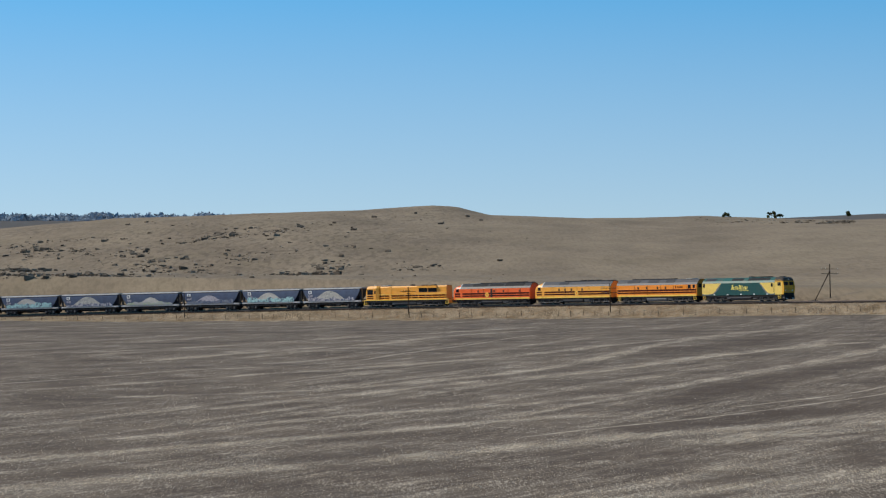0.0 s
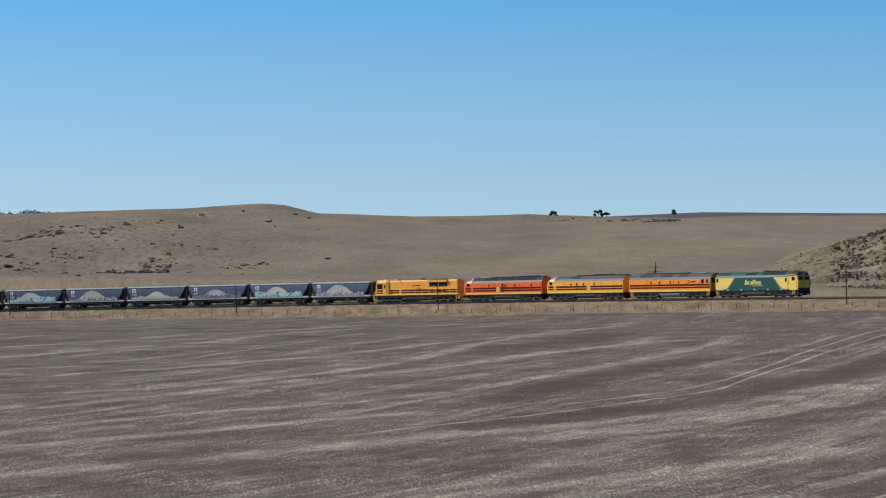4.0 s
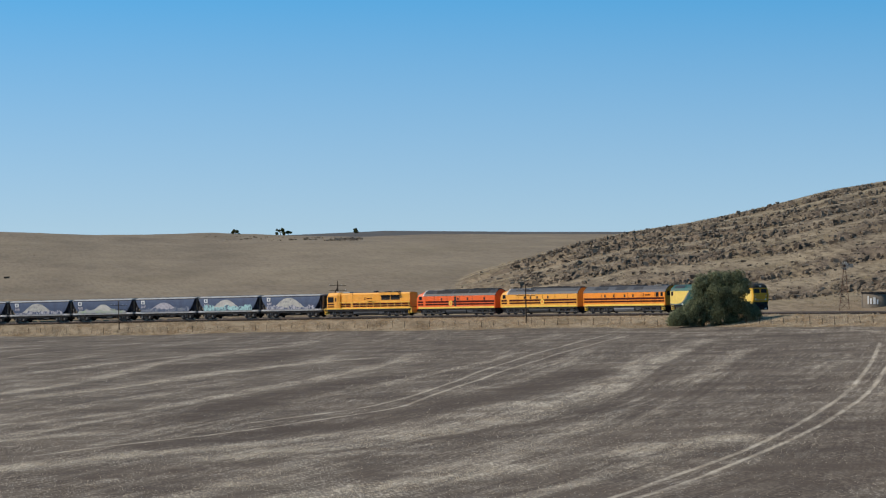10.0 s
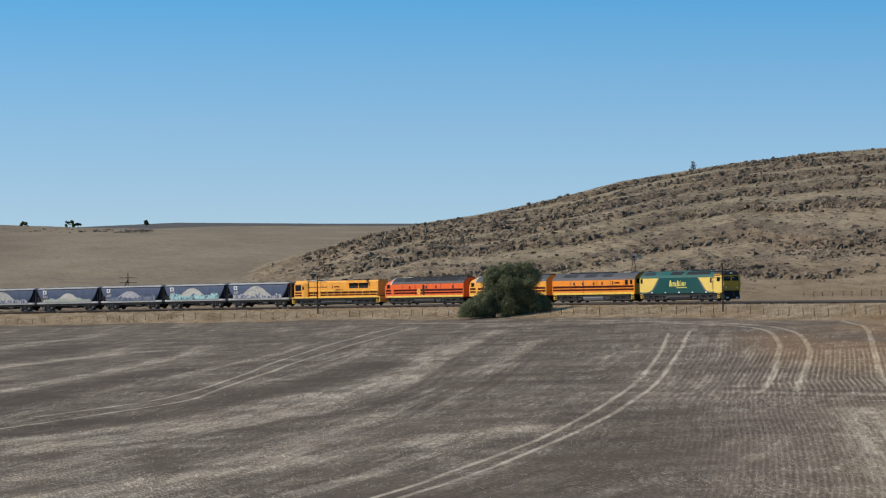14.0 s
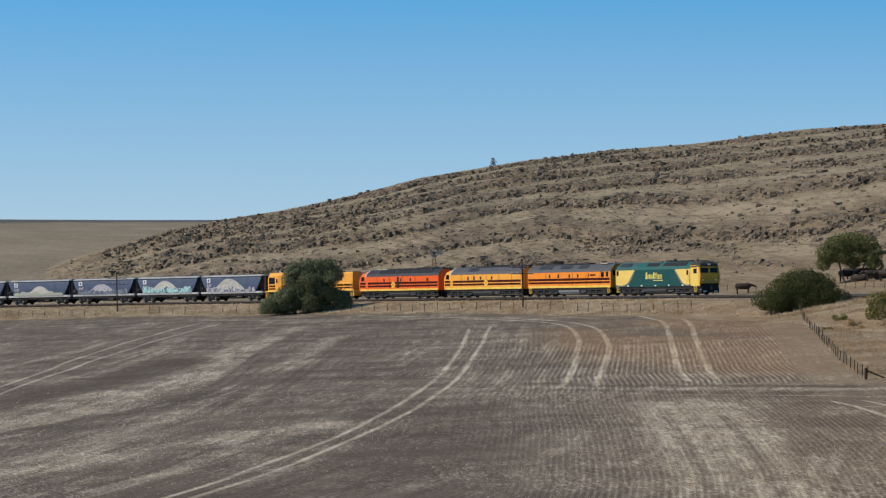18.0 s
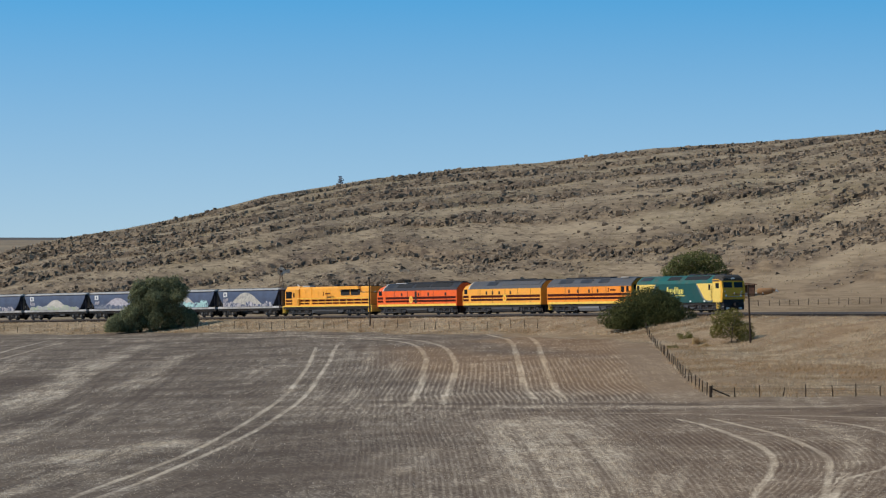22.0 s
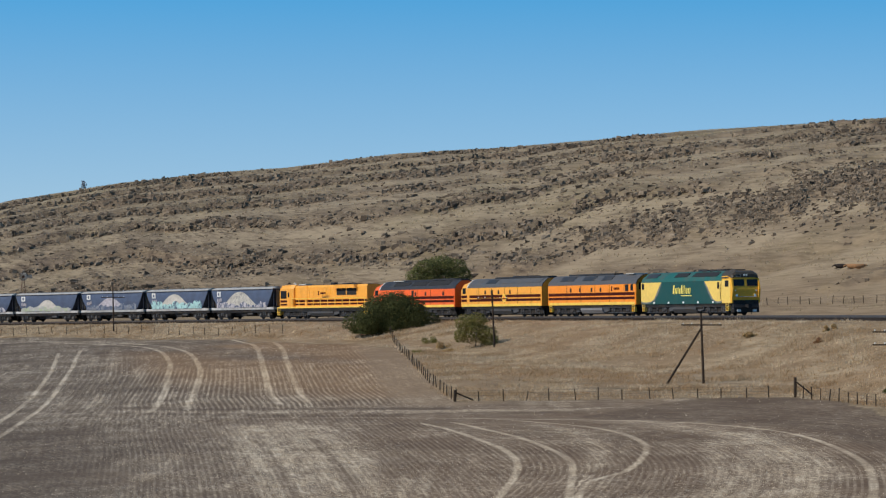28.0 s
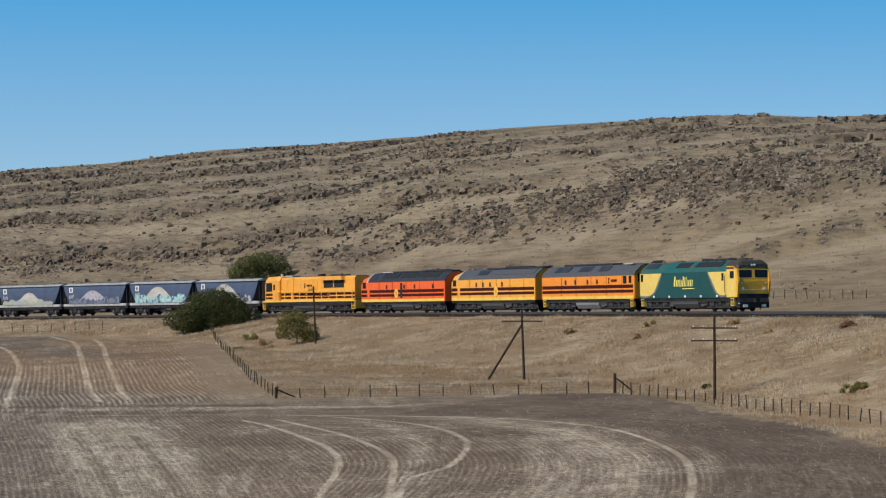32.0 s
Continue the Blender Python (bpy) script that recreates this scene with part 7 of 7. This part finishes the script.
def hopper(kind, seed):
    """A covered grain hopper: flared navy sides, sloping ends coloured dark for their shade, sprayed mural."""
    label = {"mound": "navy grain hopper wagon sprayed with a cream mound", "teal": "navy grain hopper wagon sprayed with a cream mound over teal letters", "dark": "faded blue grain hopper wagon with a dull mound and slate lettering", "pale": "navy grain hopper wagon, whitish mound over pale green strip"}[kind]
    e = empty("grain_hopper", label, "wagon", "grain hoppers")
    rng = random.Random(seed)
    L = HOPPER_L
    a, b = -L / 2, L / 2
    part("underframe", block(a, b, -1.30, 1.30, 0.86, 1.17), "black", e)
    part("centre_sill", block(a + 0.3, b - 0.3, -0.35, 0.35, 0.42, 0.9), "black", e)
    part("brake_pipe", tube((a + 1, -1.1, 0.80), (b - 1, -1.1, 0.80), 0.05, sides=6), "tank", e)
    part("air_reservoir", tube((0.9, -1.0, 0.66), (2.0, -1.0, 0.66), 0.2, sides=12), "tank", e)
    # body: side sheets bulge a little; ends lean in towards the bottom
    half, z0, z1 = 1.45, 1.42, 3.72
    def ring(z, y, lx0, lx1):
        return [(lx0, -y, z), (lx1, -y, z), (lx1, y, z), (lx0, y, z)]
    part("body", loft([ring(1.42, 1.38, a + 1.75, b - 1.75), ring(1.9, 1.43, a + 1.25, b - 1.25), ring(2.6, 1.47, a + 0.72, b - 0.72), ring(3.3, 1.46, a + 0.34, b - 0.34), ring(z1, 1.40, a + 0.25, b - 0.25)]), "hopper", e)
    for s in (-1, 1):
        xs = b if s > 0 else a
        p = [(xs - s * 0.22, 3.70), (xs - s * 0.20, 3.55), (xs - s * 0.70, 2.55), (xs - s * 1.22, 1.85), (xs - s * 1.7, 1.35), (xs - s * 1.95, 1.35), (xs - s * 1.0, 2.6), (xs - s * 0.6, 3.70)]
        part("end_sheet", prism(p, -1.40, 1.40), "hopper_end_shade", e)
        part("end_frame", block(*sorted((xs - s * 0.15, xs - s * 0.35)), -1.3, 1.3, 1.16, 1.6), "black", e)
        for y in (-1.2, 1.2):
            part("corner_post", tube((xs - s * 0.3, y, 1.1), (xs - s * 0.35, y, 3.4), 0.06, sides=6), "hopper_end_shade", e)
        part("ladder", block(*sorted((xs - s * 0.2, xs - s * 0.26)), -0.9, -0.5, 1.2, 3.6), "steel", e)
    part("roof", loft([[(x, -1.44, 3.72), (x, -1.42, 3.78), (x, -0.7, 3.97), (x, 0.7, 3.97), (x, 1.42, 3.78), (x, 1.44, 3.72)] for x in (a + 0.22, b - 0.22)]), "hopper_roof", e)
    part("top_rail", block(a + 0.2, b - 0.2, -1.465, -1.40, 3.60, 3.72), "hopper_end_shade", e)
    for k in range(6):
        x = a + 1.9 + 2.06 * k
        part("hatch", block(x - 0.55, x + 0.55, -0.5, 0.5, 3.96, 4.05, bevel=0.03), "steel", e)
    part("side_sill", block(a + 0.1, b - 0.1, -1.42, 1.42, 1.16, 1.46, bevel=0.02), "hopper_sill", e)
    for k in range(3):
        x = a + 3.4 + 3.65 * k
        part("discharge_chute", prism([(x - 1.0, 1.16), (x + 1.0, 1.16), (x + 0.5, 0.36), (x - 0.5, 0.36)], -1.05, 1.05), "black", e)
    # mural: a cream mound, with sprayed lettering along the foot
    cx, w, h = rng.uniform(-0.8, 0.0), rng.uniform(3.7, 4.2), {"mound": 1.95, "teal": 1.85, "dark": 1.6, "pale": 1.5}[kind]
    if kind == "pale":
        cx, w = cx + 1.0, 3.0
    n = 22
    p = [(cx + w * u, 1.46 + h * (math.cos(0.5 * math.pi * u) ** 1.25 if abs(u) < 1 else 0) + 0.03 * rng.random()) for u in (1 - 2 * i / n for i in range(n + 1))]
    part("mural_mound", prism(p, -1.492, -1.40), {"mound": "spray_dust", "teal": "mural", "dark": "mural_mix", "pale": "mural"}[kind], e)
    mats = {"mound": "spray_lilac", "teal": "spray_teal", "dark": "spray_slate", "pale": "spray_green"}[kind]
    lo, hi = {"mound": (0.30, 0.75), "teal": (0.60, 1.25), "dark": (0.40, 0.9), "pale": (0.35, 0.7)}[kind]
    x = a + 1.45
    while x < b - 1.75:
        bw = min(rng.uniform(0.9, 1.7), b - 1.55 - x)
        hh = rng.uniform(lo, hi)
        top = [(x + bw * i / 8, 1.46 + hh * (0.72 + 0.28 * math.sin(math.pi * i / 8)) + rng.uniform(-0.07, 0.07)) for i in range(9)]
        part("mural_letter", prism([(x, 1.46), (x + bw, 1.46)] + top[::-1], -1.503, -1.40), mats, e)
        x += bw - 0.004
    for k in range(4):
        x0, z0 = a + 1.5 + 0.28 * k, 2.1 + 0.15 * rng.random()
        part("mural_dash", prism([(x0, z0), (x0 + 0.2, z0 + 0.05), (x0 + 0.26, z0 + 0.5), (x0 + 0.05, z0 + 0.42)], -1.49, -1.40), "mural_mix", e)
    bm = prism(rect(a + 1.55, a + 2.35, 2.85, 3.5), -1.50, -1.44)
    part("owner_panel", bm, "white", e)
    part("panel_letters", prism(rect(a + 1.75, a + 2.1, 3.0, 3.35), -1.506, -1.498), "hopper", e)
    for x in (a + 2.35, b - 2.35):
        bogie(e, x, (-0.9, 0.9), 0.48, False)
    for x, s in ((b - 0.1, 1), (a + 0.1, -1)):
        coupler(e, x, s)
    part("brake_wheel", tube((a + 0.05, -0.9, 2.0), (a + 0.1, -0.9, 2.0), 0.28, sides=14), "steel", e)
    return e, L


# Where the rear of the leading locomotive is along the line, by time.
ADVANCE = [(0, -31.3), (8, 54.2), (14, 115.8), (20, 175.3), (25, 223.2), (28, 251.3), (32, 287.9)]
_t, _s = np.array(ADVANCE, float).T
ADV = np.polyfit(_t, _s, 3)
CONSIST = []


def couple(made, centre):
    CONSIST.append((made[0], centre))


# distances of the middles behind the rear of the leading locomotive
couple(green_loco(), 9.05)
couple(second_loco(), -10.65)
couple(third_loco(), -30.23)
couple(fourth_loco(), -49.43)
couple(hood_loco(), -69.95)
for i, kind in enumerate(("mound", "teal", "dark", "pale", "mound", "teal", "mound", "dark", "pale")):
    couple(hopper(kind, 40 + i), -87.73 - 14.63 * i)


def motions():
    times = [0.5 * k for k in range(65)]
    for thing, off in CONSIST:
        walk(thing, [(t, line_place(float(np.polyval(ADV, t)) + off)) for t in times])
    # the wheels roll: a row every fifteenth of a second
    ticks = [k / 15 for k in range(481)]
    for thing, off in CONSIST:
        for w in thing.children_recursive:
            if w.name.startswith("wheelset"):
                p, r = w.location.copy(), w.location.z
                walk(w, [(t, Matrix.Translation(p) @ Matrix.Rotation(float(np.polyval(ADV, t) - ADV[-1]) / r, 4, "Y")) for t in ticks])


motions()
